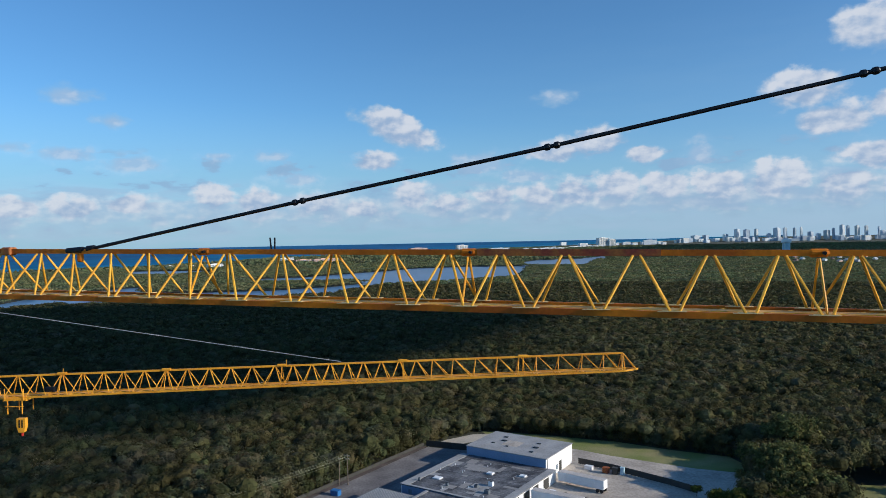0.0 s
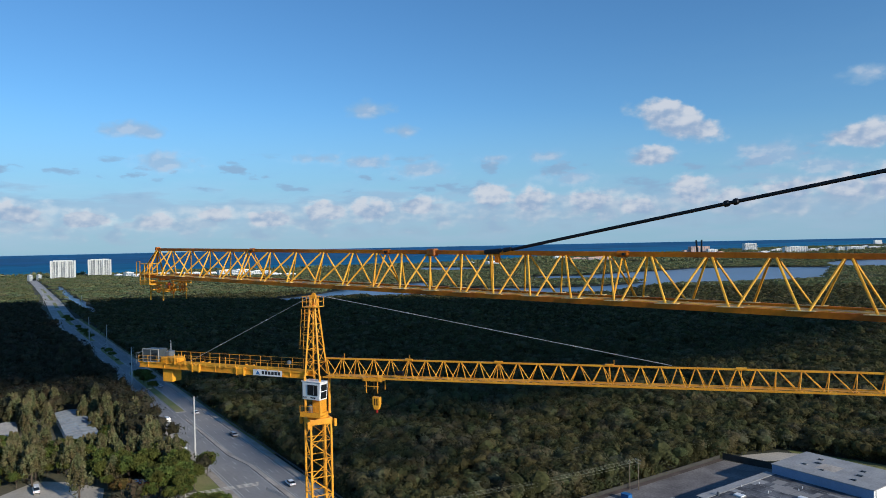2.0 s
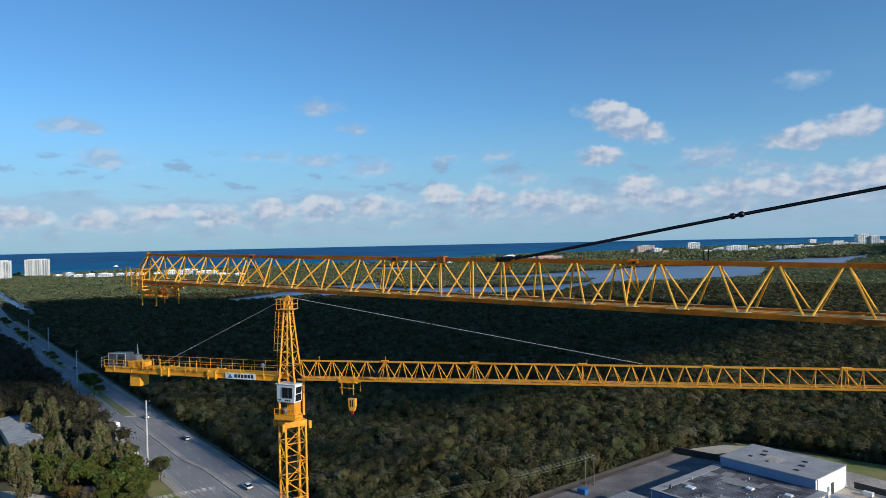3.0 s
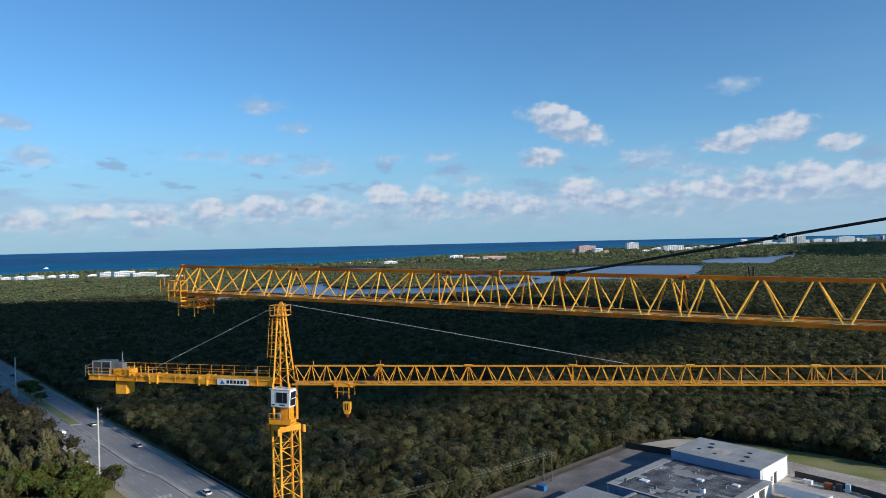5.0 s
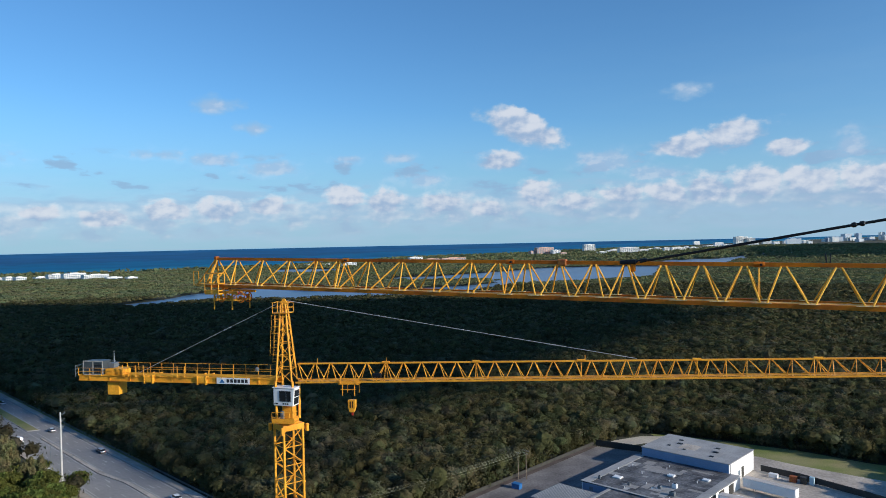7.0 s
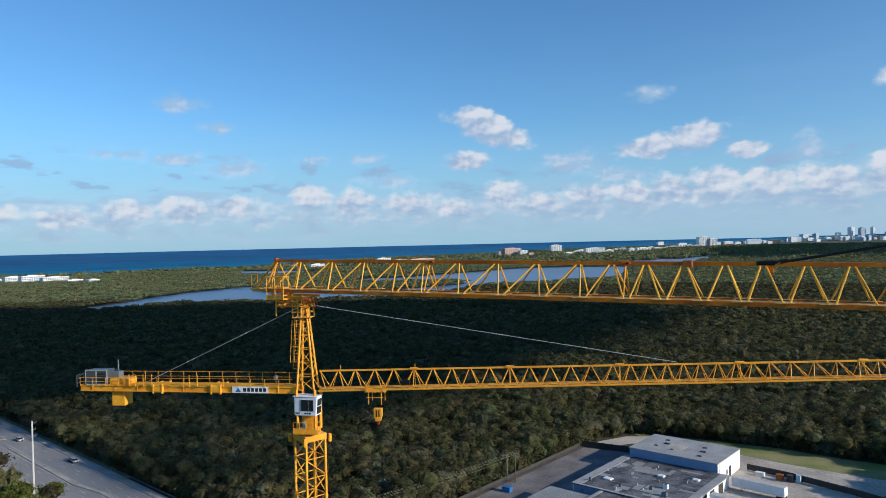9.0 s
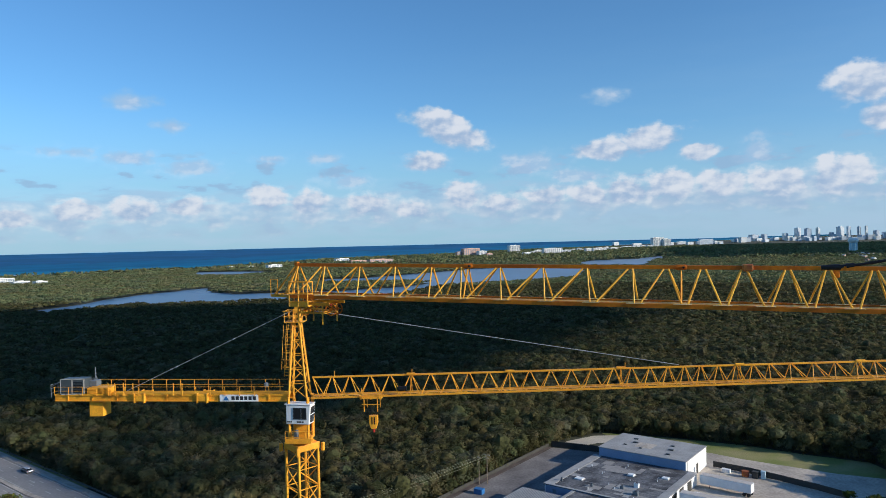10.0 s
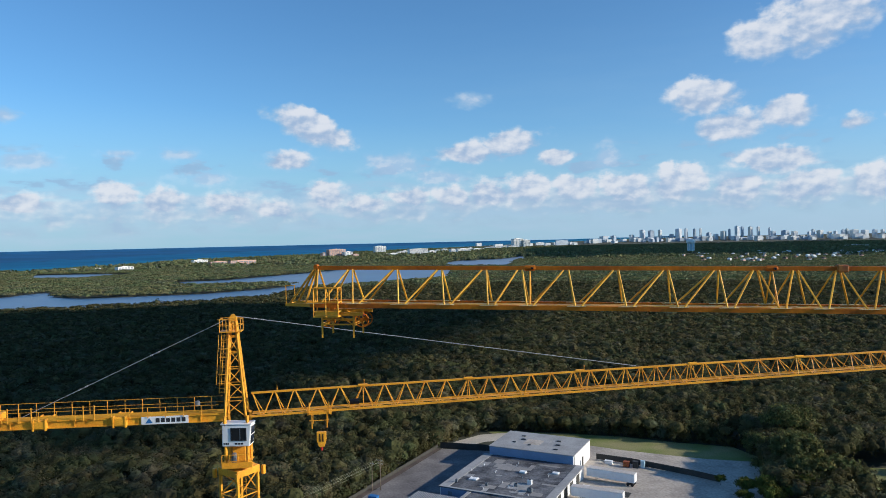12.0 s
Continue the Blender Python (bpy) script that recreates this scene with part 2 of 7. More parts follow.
PINK = paint("salmon_stucco", (0.62, 0.38, 0.29), 0.85, 0.0, 0.08, 0.05, 10)
# skyline walls: distance haze is mixed into these two blue-grey colours
HAZY = paint("hazed_concrete_tower", (0.60, 0.65, 0.70), 0.8, 0.0, 0.10, 0.02, 10)
SLATE = paint("hazed_curtain_wall", (0.32, 0.40, 0.50), 0.35, 0.0, 0.12, 0.02, 10)
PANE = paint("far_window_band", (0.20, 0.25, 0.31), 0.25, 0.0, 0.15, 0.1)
# panes of the farthest buildings, lightened by the same painted haze
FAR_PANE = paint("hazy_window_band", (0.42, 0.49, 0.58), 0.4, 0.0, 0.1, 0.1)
ROOF_TILE = paint("pale_tile_roof", (0.55, 0.50, 0.46), 0.85, 0.0, 0.2, 0.2, 10)
PALE_BLUE = paint("pale_blue_tank_paint", (0.42, 0.60, 0.68), 0.5, 0.0, 0.08, 0.2)


def leaves(name, a, b, c, spread=0.30, patch=0.2, uneven=0.40):
    """Foliage: three greens by large patches, and each leaf clump a little lighter or darker."""
    m = paint(name, a, 0.9, 0.0, 0.25, 0.011, 25, 0.0, b, 0.08, spread)
    n, link = m.node_tree.nodes, m.node_tree.links.new
    bsdf = n["Principled BSDF"]
    source = bsdf.inputs["Base Color"].links[0].from_socket
    geo, mix, pick = n.new("ShaderNodeNewGeometry"), n.new("ShaderNodeMix"), n.new("ShaderNodeTexNoise")
    where = n.new("ShaderNodeTexCoord")
    pick.inputs["Scale"].default_value, pick.inputs["Detail"].default_value = patch * 0.4, 3
    link(where.outputs["Object"], pick.inputs["Vector"])
    step = n.new("ShaderNodeMapRange")
    step.inputs[1].default_value, step.inputs[2].default_value, step.inputs[4].default_value = 0.50, 0.66, 0.9
    link(pick.outputs[0], step.inputs[0])
    mix.data_type = "RGBA"
    link(step.outputs[0], mix.inputs[0])
    link(source, mix.inputs[6])
    mix.inputs[7].default_value = (*c, 1)
    # each crown its own shade of green
    cell, sort, crown = n.new("ShaderNodeTexVoronoi"), n.new("ShaderNodeSeparateColor"), n.new("ShaderNodeVectorMath")
    cell.inputs["Scale"].default_value = patch
    flat = n.new("ShaderNodeVectorMath")
    flat.operation, flat.inputs[1].default_value = "MULTIPLY", (1, 1, 0.3)
    link(where.outputs["Object"], flat.inputs[0])
    link(flat.outputs[0], cell.inputs["Vector"])
    link(cell.outputs["Color"], sort.inputs[0])
    shade, warm, mixed = n.new("ShaderNodeMapRange"), n.new("ShaderNodeMapRange"), n.new("ShaderNodeCombineXYZ")
    shade.inputs[3].default_value, shade.inputs[4].default_value = 1.0 - uneven, 1.0 + uneven
    link(sort.outputs[0], shade.inputs[0])
    warm.inputs[3].default_value, warm.inputs[4].default_value = 0.84, 1.20
    link(sort.outputs[1], warm.inputs[0])
    link(warm.outputs[0], mixed.inputs[0])
    mixed.inputs[1].default_value, mixed.inputs[2].default_value = 1.0, 1.0
    crown.operation = "MULTIPLY"
    link(mix.outputs[2], crown.inputs[0])
    link(mixed.outputs[0], crown.inputs[1])
    tinted = n.new("ShaderNodeVectorMath")
    tinted.operation = "SCALE"
    link(crown.outputs[0], tinted.inputs[0])
    link(shade.outputs[0], tinted.inputs[3])
    final = tinted.outputs[0]
    link(final, bsdf.inputs["Base Color"])
    thin, both, out = n.new("ShaderNodeBsdfTranslucent"), n.new("ShaderNodeMixShader"), n["Material Output"]
    both.inputs[0].default_value = 0.25
    link(final, thin.inputs[0])
    link(bsdf.outputs[0], both.inputs[1])
    link(thin.outputs[0], both.inputs[2])
    link(both.outputs[0], out.inputs[0])
    return m


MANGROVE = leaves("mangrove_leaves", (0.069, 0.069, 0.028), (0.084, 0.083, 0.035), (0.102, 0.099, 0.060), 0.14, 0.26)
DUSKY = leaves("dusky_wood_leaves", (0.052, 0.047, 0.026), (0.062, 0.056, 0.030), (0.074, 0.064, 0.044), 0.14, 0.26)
# far greens lightened and evened out, so that they carry the distance haze
FAR_LEAF = leaves("hazed_far_leaves", (0.128, 0.148, 0.066), (0.162, 0.178, 0.086), (0.116, 0.128, 0.078), 0.08, 0.05, 0.16)
PINE_LEAF = leaves("casuarina_needles", (0.140, 0.142, 0.062), (0.165, 0.155, 0.074), (0.175, 0.145, 0.080), 0.25, 0.6)
BRIGHT_LEAF = leaves("fresh_green_leaves", (0.110, 0.130, 0.030), (0.140, 0.150, 0.036), (0.085, 0.100, 0.028))
DEEP_LEAF = leaves("deep_green_leaves", (0.108, 0.120, 0.042), (0.128, 0.134, 0.050), (0.120, 0.118, 0.052), 0.25, 0.5)


RUST_LEAF = leaves("russet_leaves", (0.160, 0.105, 0.035), (0.190, 0.125, 0.040), (0.120, 0.100, 0.035))
PALE_ROAD = paint("pale_worn_road", (0.46, 0.445, 0.42), 0.9, 0.0, 0.2, 0.05, 16, 0.1, (0.28, 0.27, 0.25))


def water_surface(name, base, rough, ripple, size):
    m = paint(name, base, rough, 0.0, 0.10, 0.004, 6, 0.0, tuple(c * 0.8 for c in base), 0.3 if rough < 0.5 else 0.08)
    n, link = m.node_tree.nodes, m.node_tree.links.new
    tex, b, where = n.new("ShaderNodeTexNoise"), n.new("ShaderNodeBump"), n.new("ShaderNodeTexCoord")
    tex.inputs["Scale"].default_value, tex.inputs["Detail"].default_value = size, 4
    b.inputs["Strength"].default_value, b.inputs["Distance"].default_value = ripple, 0.4
    link(where.outputs["Object"], tex.inputs["Vector"])
    link(tex.outputs[0], b.inputs["Height"])
    link(b.outputs[0], n["Principled BSDF"].inputs["Normal"])
    return m


LAGOON = water_surface("lagoon_water", (0.070, 0.145, 0.270), 0.30, 0.25, 0.15)
TEAL = water_surface("offshore_water", (0.010, 0.138, 0.295), 0.9, 0.3, 0.02)
SHALLOW = water_surface("shallow_sea_water", (0.012, 0.182, 0.325), 0.9, 0.3, 0.02)
SEA = water_surface("sea_water", (0.016, 0.108, 0.255), 0.9, 0.3, 0.02)

# ---- the land, the sea and the sky ----
def fan(name, near, far, a0, a1, steps, rings, lift, material, label, category):
    """A sheet between two distances (functions of the bearing) that runs out to the horizon."""
    g = Geo()
    for i in range(steps + 1):
        a = radians(a0 + (a1 - a0) * i / steps)
        n, f = near(math.degrees(a)), far(math.degrees(a))
        for k in range(rings + 1):
            q = squeeze(n) + (squeeze(f) - squeeze(n)) * k / rings
            d = q if q < 2000 else 2000 - 2700 * math.log(1 - (q - 2000) / 2700)
            g.v.append(tuple(far_place(math.sin(a) * d, math.cos(a) * d, lift)[0]))
    w = rings + 1
    g.f = [(i * w + k, i * w + k + 1, (i + 1) * w + k + 1, (i + 1) * w + k) for i in range(steps) for k in range(rings)]
    return single(name, g, material, label, category, kind="structure", smooth=True)


def coast(bearing):
    """How far off the shore line lies."""
    table = ((-80, 3200), (-54.2, 2430), (-51, 2420), (-47, 2300), (-43.6, 2420), (-32.2, 2350), (-28.8, 2465), (-23.2, 2495), (-17.1, 2860), (-12.8, 3380), (-3.7, 3910), (5.5, 5365), (12.3, 7420), (17, 10000), (22, 15000), (26, 18700))
    for (a, p), (b, q) in zip(table, table[1:]):
        if bearing <= b:
            return p + (q - p) * max(0.0, (bearing - a) / (b - a))
    return FAR


fan("ground", lambda a: 0.02, lambda a: coast(a) + 150 if -80 < a < 25 else FAR, -180, 180, 180, 94, 0.0, SOIL, "dark wetland soil reaching to the horizon", "ground")
fan("sea", coast, lambda a: FAR, -80, 26, 212, 60, 2.0, SEA, "deep blue ocean with a level horizon", "sea")
fan("shallows", coast, lambda a: coast(a) * (1.75 + 0.25 * noise.noise(Vector((a * 0.9, 5.0, 0.0)))) + 200 * noise.noise(Vector((a * 3.1, 9.0, 0.0))), -80, 26, 424, 14, 2.6, TEAL, "blue-green water off the shore", "sea")
fan("shallows", coast, lambda a: coast(a) * (1.16 + 0.09 * noise.noise(Vector((a * 0.4, 2.0, 0.0)))) + 120 * noise.noise(Vector((a * 2.1, 7.0, 0.0))), -80, 26, 424, 10, 3.0, SHALLOW, "turquoise shallow water along the shore", "sea")
fan("beach", lambda a: coast(a) - 26, lambda a: coast(a) + 6, -80, 14, 180, 1, 4.0, SAND, "narrow pale sand beach along the ocean", "beach")

def inside(px, py, ring):
    """Which of the points lie within an outline."""
    hit = np.zeros(len(px), bool)
    for (x0, y0), (x1, y1) in zip(ring, ring[1:] + ring[:1]):
        cross = (y0 > py) != (y1 > py)
        hit ^= cross & (px < (x1 - x0) * (py - y0) / (y1 - y0 + 1e-9) + x0)
    return hit


# pools and creeks among the trees
LAGOONS = [
    [(-560, 760), (-556, 920), (-560, 1040), (-541, 1117), (-511, 1208), (-480, 1150), (-457, 1083), (-394, 1040), (-322, 1049), (-247, 1061), (-174, 1111), (-136, 1160), (-116, 1210), (-146, 1258), (-196, 1270), (-291, 1267), (-375, 1330), (-346, 1425), (-275, 1448), (-210, 1546), (-180, 1605), (-135, 1660), (-60, 1800), (86, 1850), (230, 1800), (185, 1480), (145, 1276), (67, 1202), (-10, 1158), (-82, 1140), (-107, 1020), (-133, 911), (-181, 905), (-190, 868), (-240, 857), (-300, 855), (-345, 834), (-407, 830), (-442, 829), (-500, 735)],
    [(-740, 1682), (-860, 1970), (-745, 1966), (-600, 1900), (-560, 1800), (-640, 1675)],
    [(225, 1830), (250, 2130), (315, 2283), (470, 2360), (640, 2680), (800, 3000), (1000, 3250), (1290, 3490), (1230, 3340), (1060, 3130), (800, 2830), (600, 2490), (470, 2120), (360, 1730)],
    [(-660, 596), (-789, 685), (-948, 800), (-1250, 1027), (-1306, 1079), (-989, 843), (-813, 717), (-694, 631)],
]
for ring in LAGOONS:
    fine = []
    for (x0, y0), (x1, y1) in zip(ring, ring[1:] + ring[:1]):
        for i in range(6):
            x, y = x0 + (x1 - x0) * i / 6, y0 + (y1 - y0) * i / 6
            w = noise.noise_vector(Vector((x * 0.02, y * 0.02, 3.0))) * min(14.0, math.hypot(x1 - x0, y1 - y0) * 0.1)
            fine.append((x + w.x, y + w.y))
    g = Geo()
    g.v = [tuple(far_place(x, y, 0.5)[0]) for x, y in fine]
    g.f = [tuple(range(len(fine)))]
    single("water", g, LAGOON, "still blue lagoon water between mangroves", "water", kind="structure")


def sky_backdrop():
    """Broken fair-weather cumulus, far behind everything; clear sky between."""
    a0, a1, e0, e1, r = -72.0, 56.0, -1.0, 27.0, 4860.0
    g, uv = Geo(), []
    na, ne = 64, 14
    for i in range(na + 1):
        for k in range(ne + 1):
            a, e = a0 + (a1 - a0) * i / na, e0 + (e1 - e0) * k / ne
            g.v.append((EYE.x + r * math.sin(radians(a)) * math.cos(radians(e)), EYE.y + r * math.cos(radians(a)) * math.cos(radians(e)), EYE.z + r * math.sin(radians(e))))
            uv.append((a, e))
    w = ne + 1
    g.f = [(i * w + k, (i + 1) * w + k, (i + 1) * w + k + 1, i * w + k + 1) for i in range(na) for k in range(ne)]
    me = g.mesh("sky_backdrop", True)
    layer = me.uv_layers.new(name="bearing")
    for loop in me.loops:
        layer.data[loop.index].uv = uv[loop.vertex_index]
    m = bpy.data.materials.new("cumulus_sky")
    m.use_nodes = True
    t = m.node_tree
    n, link = t.nodes, t.links.new
    n.clear()

    def math_node(op, a, b=None, c=None):
        x = n.new("ShaderNodeMath")
        x.operation = op
        for i, val in enumerate((a, b, c)):
            if val is None:
                continue
            if isinstance(val, (int, float)):
                x.inputs[i].default_value = val
            else:
                link(val, x.inputs[i])
        return x.outputs[0]

    at = n.new("ShaderNodeUVMap")
    at.uv_map = "bearing"
    masks, tops = [], []

    def cloud(a, e, wa, we, strength=1.0, tilt=0.0):
        move = n.new("ShaderNodeMapping")
        move.vector_type = "TEXTURE"
        move.inputs["Location"].default_value, move.inputs["Scale"].default_value = (a, e, 0), (wa, we, 1)
        move.inputs["Rotation"].default_value = (0, 0, radians(tilt))
        link(at.outputs[0], move.inputs["Vector"])
        ball = n.new("ShaderNodeTexGradient")
        ball.gradient_type = "SPHERICAL"
        link(move.outputs[0], ball.inputs[0])
        masks.append(math_node("MULTIPLY", ball.outputs["Fac"], strength))
        local = n.new("ShaderNodeSeparateXYZ")
        link(move.outputs[0], local.inputs[0])
        tops.append(local.outputs[1])

    # the larger clouds: bearing, height, half width, half height in degrees
    for c in ((-3.4, 8.9, 5.6, 2.2, 1.0, -24), (-5.2, 6.4, 3.6, 1.4), (9.4, 6.9, 4.6, 1.5), (12.6, 7.5, 4.6, 1.9, 1.0, 8), (16.2, 6.3, 2.4, 1.2)):
        cloud(*c)
    for c in ((35.5, 14.8, 7.0, 3.8, 1.0, 10), (31.6, 13.7, 4.0, 2.6), (27.4, 10.2, 4.4, 2.4), (29.4, 7.9, 5.0, 2.2), (33.0, 8.5, 3.6, 2.2), (32.2, 5.3, 5.0, 1.9), (37.5, 7.6, 3.2, 1.2, 0.7)):
        cloud(*c)
    # heaps in the bank above the horizon: bearing, height, half width, half height
    for c in ((-53.5, 2.6, 4.0, 1.6), (-49.0, 2.2, 3.4, 1.3), (-44.0, 2.0, 3.0, 1.2), (-40.0, 2.4, 3.0, 1.4), (-35.6, 2.2, 3.4, 1.5), (-31.5, 2.6, 3.4, 1.6), (-27.5, 2.7, 3.6, 1.6), (-24.0, 3.0, 3.4, 1.5), (-17.9, 3.4, 3.0, 2.0), (-14.6, 3.2, 3.4, 1.9), (-10.0, 3.0, 3.8, 1.9), (-6.4, 2.5, 3.0, 1.6), (-2.4, 3.5, 2.9, 2.3), (0.6, 2.8, 3.6, 1.6), (4.4, 3.3, 3.0, 1.8), (7.8, 3.2, 3.4, 1.9), (10.6, 3.5, 3.4, 2.1), (14.0, 3.6, 3.8, 2.4), (17.6, 3.5, 3.8, 2.3), (21.5, 3.4, 4.0, 2.4), (25.8, 3.7, 4.2, 2.5), (30.0, 3.3, 4.0, 2.2), (34.5, 3.2, 4.4, 2.3), (39.0, 3.2, 4.0, 2.3), (44.0, 3.0, 4.0, 2.2)):
        cloud(*c)
    # thin scraps, by themselves
    thick = len(masks)
    for c in ((-23.6, 6.1, 4.4, 1.4, 0.85), (-27.6, 10.9, 3.2, 1.3, 0.75), (-28.0, 6.7, 5.4, 1.2, 0.7), (-31.9, 7.1, 5.0, 1.1, 0.62), (-45.5, 8.9, 4.4, 1.2, 0.75), (-43.4, 6.6, 4.6, 1.6, 0.8), (9.3, 11.1, 3.0, 1.3, 0.66), (3.3, 6.2, 5.2, 1.7, 0.8), (6.9, 5.0, 4.4, 1.3, 0.8), (-11.5, 5.0, 4.6, 1.2, 0.72), (-13.1, 6.8, 3.0, 1.1, 0.7), (-17.4, 6.8, 3.4, 0.9, 0.62), (20.4, 6.3, 3.0, 2.0, 0.74), (-25.0, 9.2, 2.6, 1.1, 0.62)):
        cloud(*c)
    # the thickest cloud at each place, and how high up in it the place lies
    whole, weight, lever = masks[0], 0.0001, 0.0
    for mk, top in zip(masks[:thick], tops[:thick]):
        square = math_node("MULTIPLY", mk, mk)
        weight = math_node("ADD", square, weight)
        lever = math_node("ADD", math_node("MULTIPLY", square, top), lever)
        whole = math_node("MAXIMUM", whole, mk)
    rise = math_node("DIVIDE", lever, weight)
    wisps = masks[thick]
    for mk in masks[thick + 1:]:
        wisps = math_node("MAXIMUM", wisps, mk)
    parts = n.new("ShaderNodeSeparateXYZ")
    link(at.outputs[0], parts.inputs[0])

    def puffs(shift, scale, detail, rough, flat=1.45):
        move = n.new("ShaderNodeMapping")
        move.inputs["Location"].default_value, move.inputs["Scale"].default_value = shift, (scale, scale * flat, 1)
        link(at.outputs[0], move.inputs["Vector"])
        tex = n.new("ShaderNodeTexNoise")
        tex.inputs["Scale"].default_value, tex.inputs["Detail"].default_value, tex.inputs["Roughness"].default_value = 1.0, detail, rough
        link(move.outputs[0], tex.inputs["Vector"])
        return tex.outputs[0]

    def smooth_step(value, low, high, to0=0.0, to1=1.0):
        x = n.new("ShaderNodeMapRange")
        x.interpolation_type = "SMOOTHSTEP"
        for i, val in enumerate((low, high, to0, to1)):
            x.inputs[1 + i].default_value = val
        link(value, x.inputs[0])
        return x.outputs[0]

    def blend(fac, a, b):
        x = n.new("ShaderNodeMix")
        x.data_type = "RGBA"
        link(fac, x.inputs[0])
        for i, val in ((6, a), (7, b)):
            if isinstance(val, tuple):
                x.inputs[i].default_value = (*val, 1)
            else:
                link(val, x.inputs[i])
        return x.outputs[2]

    n1 = puffs((0, 0, 0), 0.58, 7, 0.50)
    n2 = puffs((0.14, -0.26, 0), 0.58, 3, 0.45)
    n3 = puffs((7.0, 3.0, 0), 0.11, 3, 0.5)
    n4 = puffs((3.0, 9.0, 0), 0.16, 6, 0.55, 5.0)
    body = math_node("ADD", math_node("MULTIPLY", whole, 1.5), math_node("MULTIPLY", math_node("SUBTRACT", n1, 0.5), 1.30))
    body = math_node("ADD", body, math_node("MULTIPLY", math_node("SUBTRACT", n3, 0.5), 0.35))
    crisp = n.new("ShaderNodeMapRange")
    crisp.interpolation_type = "SMOOTHSTEP"
    crisp.inputs[1].default_value = 0.30
    link(math_node("MAXIMUM", math_node("SUBTRACT", 0.98, math_node("MULTIPLY", rise, 0.45)), 0.62), crisp.inputs[2])
    link(body, crisp.inputs[0])
    # the undersides melt into the haze
    frayed = smooth_step(math_node("ADD", rise, math_node("MULTIPLY", math_node("SUBTRACT", n1, 0.5), 1.2)), -1.0, -0.2, 0.45, 1.0)
    cover = math_node("MULTIPLY", math_node("MULTIPLY", crisp.outputs[0], frayed), smooth_step(math_node("ADD", parts.outputs[1], math_node("MULTIPLY", n3, 1.2)), 0.9, 2.3))
    # small broken heaps all along the bank
    n6, n7 = puffs((5.0, 1.0, 0), 0.42, 6, 0.46, 1.7), puffs((5.1, 0.80, 0), 0.42, 3, 0.42, 1.7)
    middle = math_node("ADD", 2.35, math_node("MULTIPLY", parts.outputs[0], 0.012))
    above = math_node("DIVIDE", math_node("SUBTRACT", parts.outputs[1], middle), 1.7)
    strip = math_node("SUBTRACT", 1.0, math_node("ABSOLUTE", above))
    small = smooth_step(math_node("ADD", math_node("MULTIPLY", strip, 0.55), math_node("MULTIPLY", math_node("SUBTRACT", n6, 0.5), 2.2)), 0.02, 0.60, 0.0, 0.9)
    small = math_node("MULTIPLY", small, smooth_step(strip, 0.0, 0.35))
    scraps = smooth_step(math_node("ADD", math_node("MULTIPLY", wisps, 1.45), math_node("MULTIPLY", math_node("SUBTRACT", n1, 0.5), 1.1)), 0.22, 0.95, 0.0, 0.78)
    # a grey-blue layer of flat bases behind the heaps
    off = math_node("ABSOLUTE", math_node("SUBTRACT", parts.outputs[1], 2.6))
    bank = math_node("MAXIMUM", math_node("SUBTRACT", 1.0, math_node("DIVIDE", off, 3.2)), 0.0)
    layer = smooth_step(math_node("ADD", bank, math_node("MULTIPLY", math_node("SUBTRACT", n4, 0.5), 1.6)), 0.02, 0.80, 0.0, 0.85)
    layer = math_node("MULTIPLY", layer, smooth_step(bank, 0.0, 0.30))
    # torn grey scraps a little higher
    n5 = puffs((11.0, 2.0, 0), 0.30, 5, 0.5, 2.6)
    high = math_node("MAXIMUM", math_node("SUBTRACT", 1.0, math_node("DIVIDE", math_node("ABSOLUTE", math_node("SUBTRACT", parts.outputs[1], 5.0)), 3.2)), 0.0)
    grey = math_node("MULTIPLY", smooth_step(n5, 0.48, 0.66, 0.0, 0.85), smooth_step(high, 0.0, 0.6))
    # light on the upper and sunward side of each heap
    lit = smooth_step(math_node("ADD", math_node("ADD", math_node("MULTIPLY", rise, 0.55), math_node("MULTIPLY", math_node("SUBTRACT", n1, n2), 1.8)), math_node("MULTIPLY", math_node("SUBTRACT", n1, 0.5), 0.9)), -0.42, 0.50)
    lit_small = smooth_step(math_node("ADD", math_node("MULTIPLY", above, 0.5), math_node("MULTIPLY", math_node("SUBTRACT", n6, n7), 2.2)), -0.30, 0.55)
    # pale sea haze low over the horizon, whole below the sea's edge
    haze = math_node("MAXIMUM", smooth_step(parts.outputs[1], -0.3, 12.0, 0.88, 0.0), smooth_step(parts.outputs[1], -0.25, 0.3, 1.0, 0.0))
    veil = math_node("MULTIPLY", smooth_step(parts.outputs[0], -30.0, 45.0, 0.0, 0.30), math_node("MULTIPLY", smooth_step(n4, 0.3, 0.8, 0.7, 1.0), smooth_step(parts.outputs[1], 8.0, 18.0, 1.0, 0.25)))
    haze = math_node("MAXIMUM", haze, veil)
    colour = blend(smooth_step(parts.outputs[0], 2.0, 34.0), (0.300, 0.488, 0.615), (0.345, 0.488, 0.632))
    colour = blend(layer, colour, (0.370, 0.500, 0.650))
    colour = blend(grey, colour, (0.290, 0.425, 0.590))
    colour = blend(scraps, colour, blend(smooth_step(math_node("SUBTRACT", n1, n2), -0.05, 0.12), (0.40, 0.51, 0.66), (0.58, 0.63, 0.71)))
    colour = blend(small, colour, blend(lit_small, (0.330, 0.450, 0.600), (0.64, 0.67, 0.71)))
    colour = blend(cover, colour, blend(lit, (0.335, 0.440, 0.590), (0.68, 0.695, 0.725)))
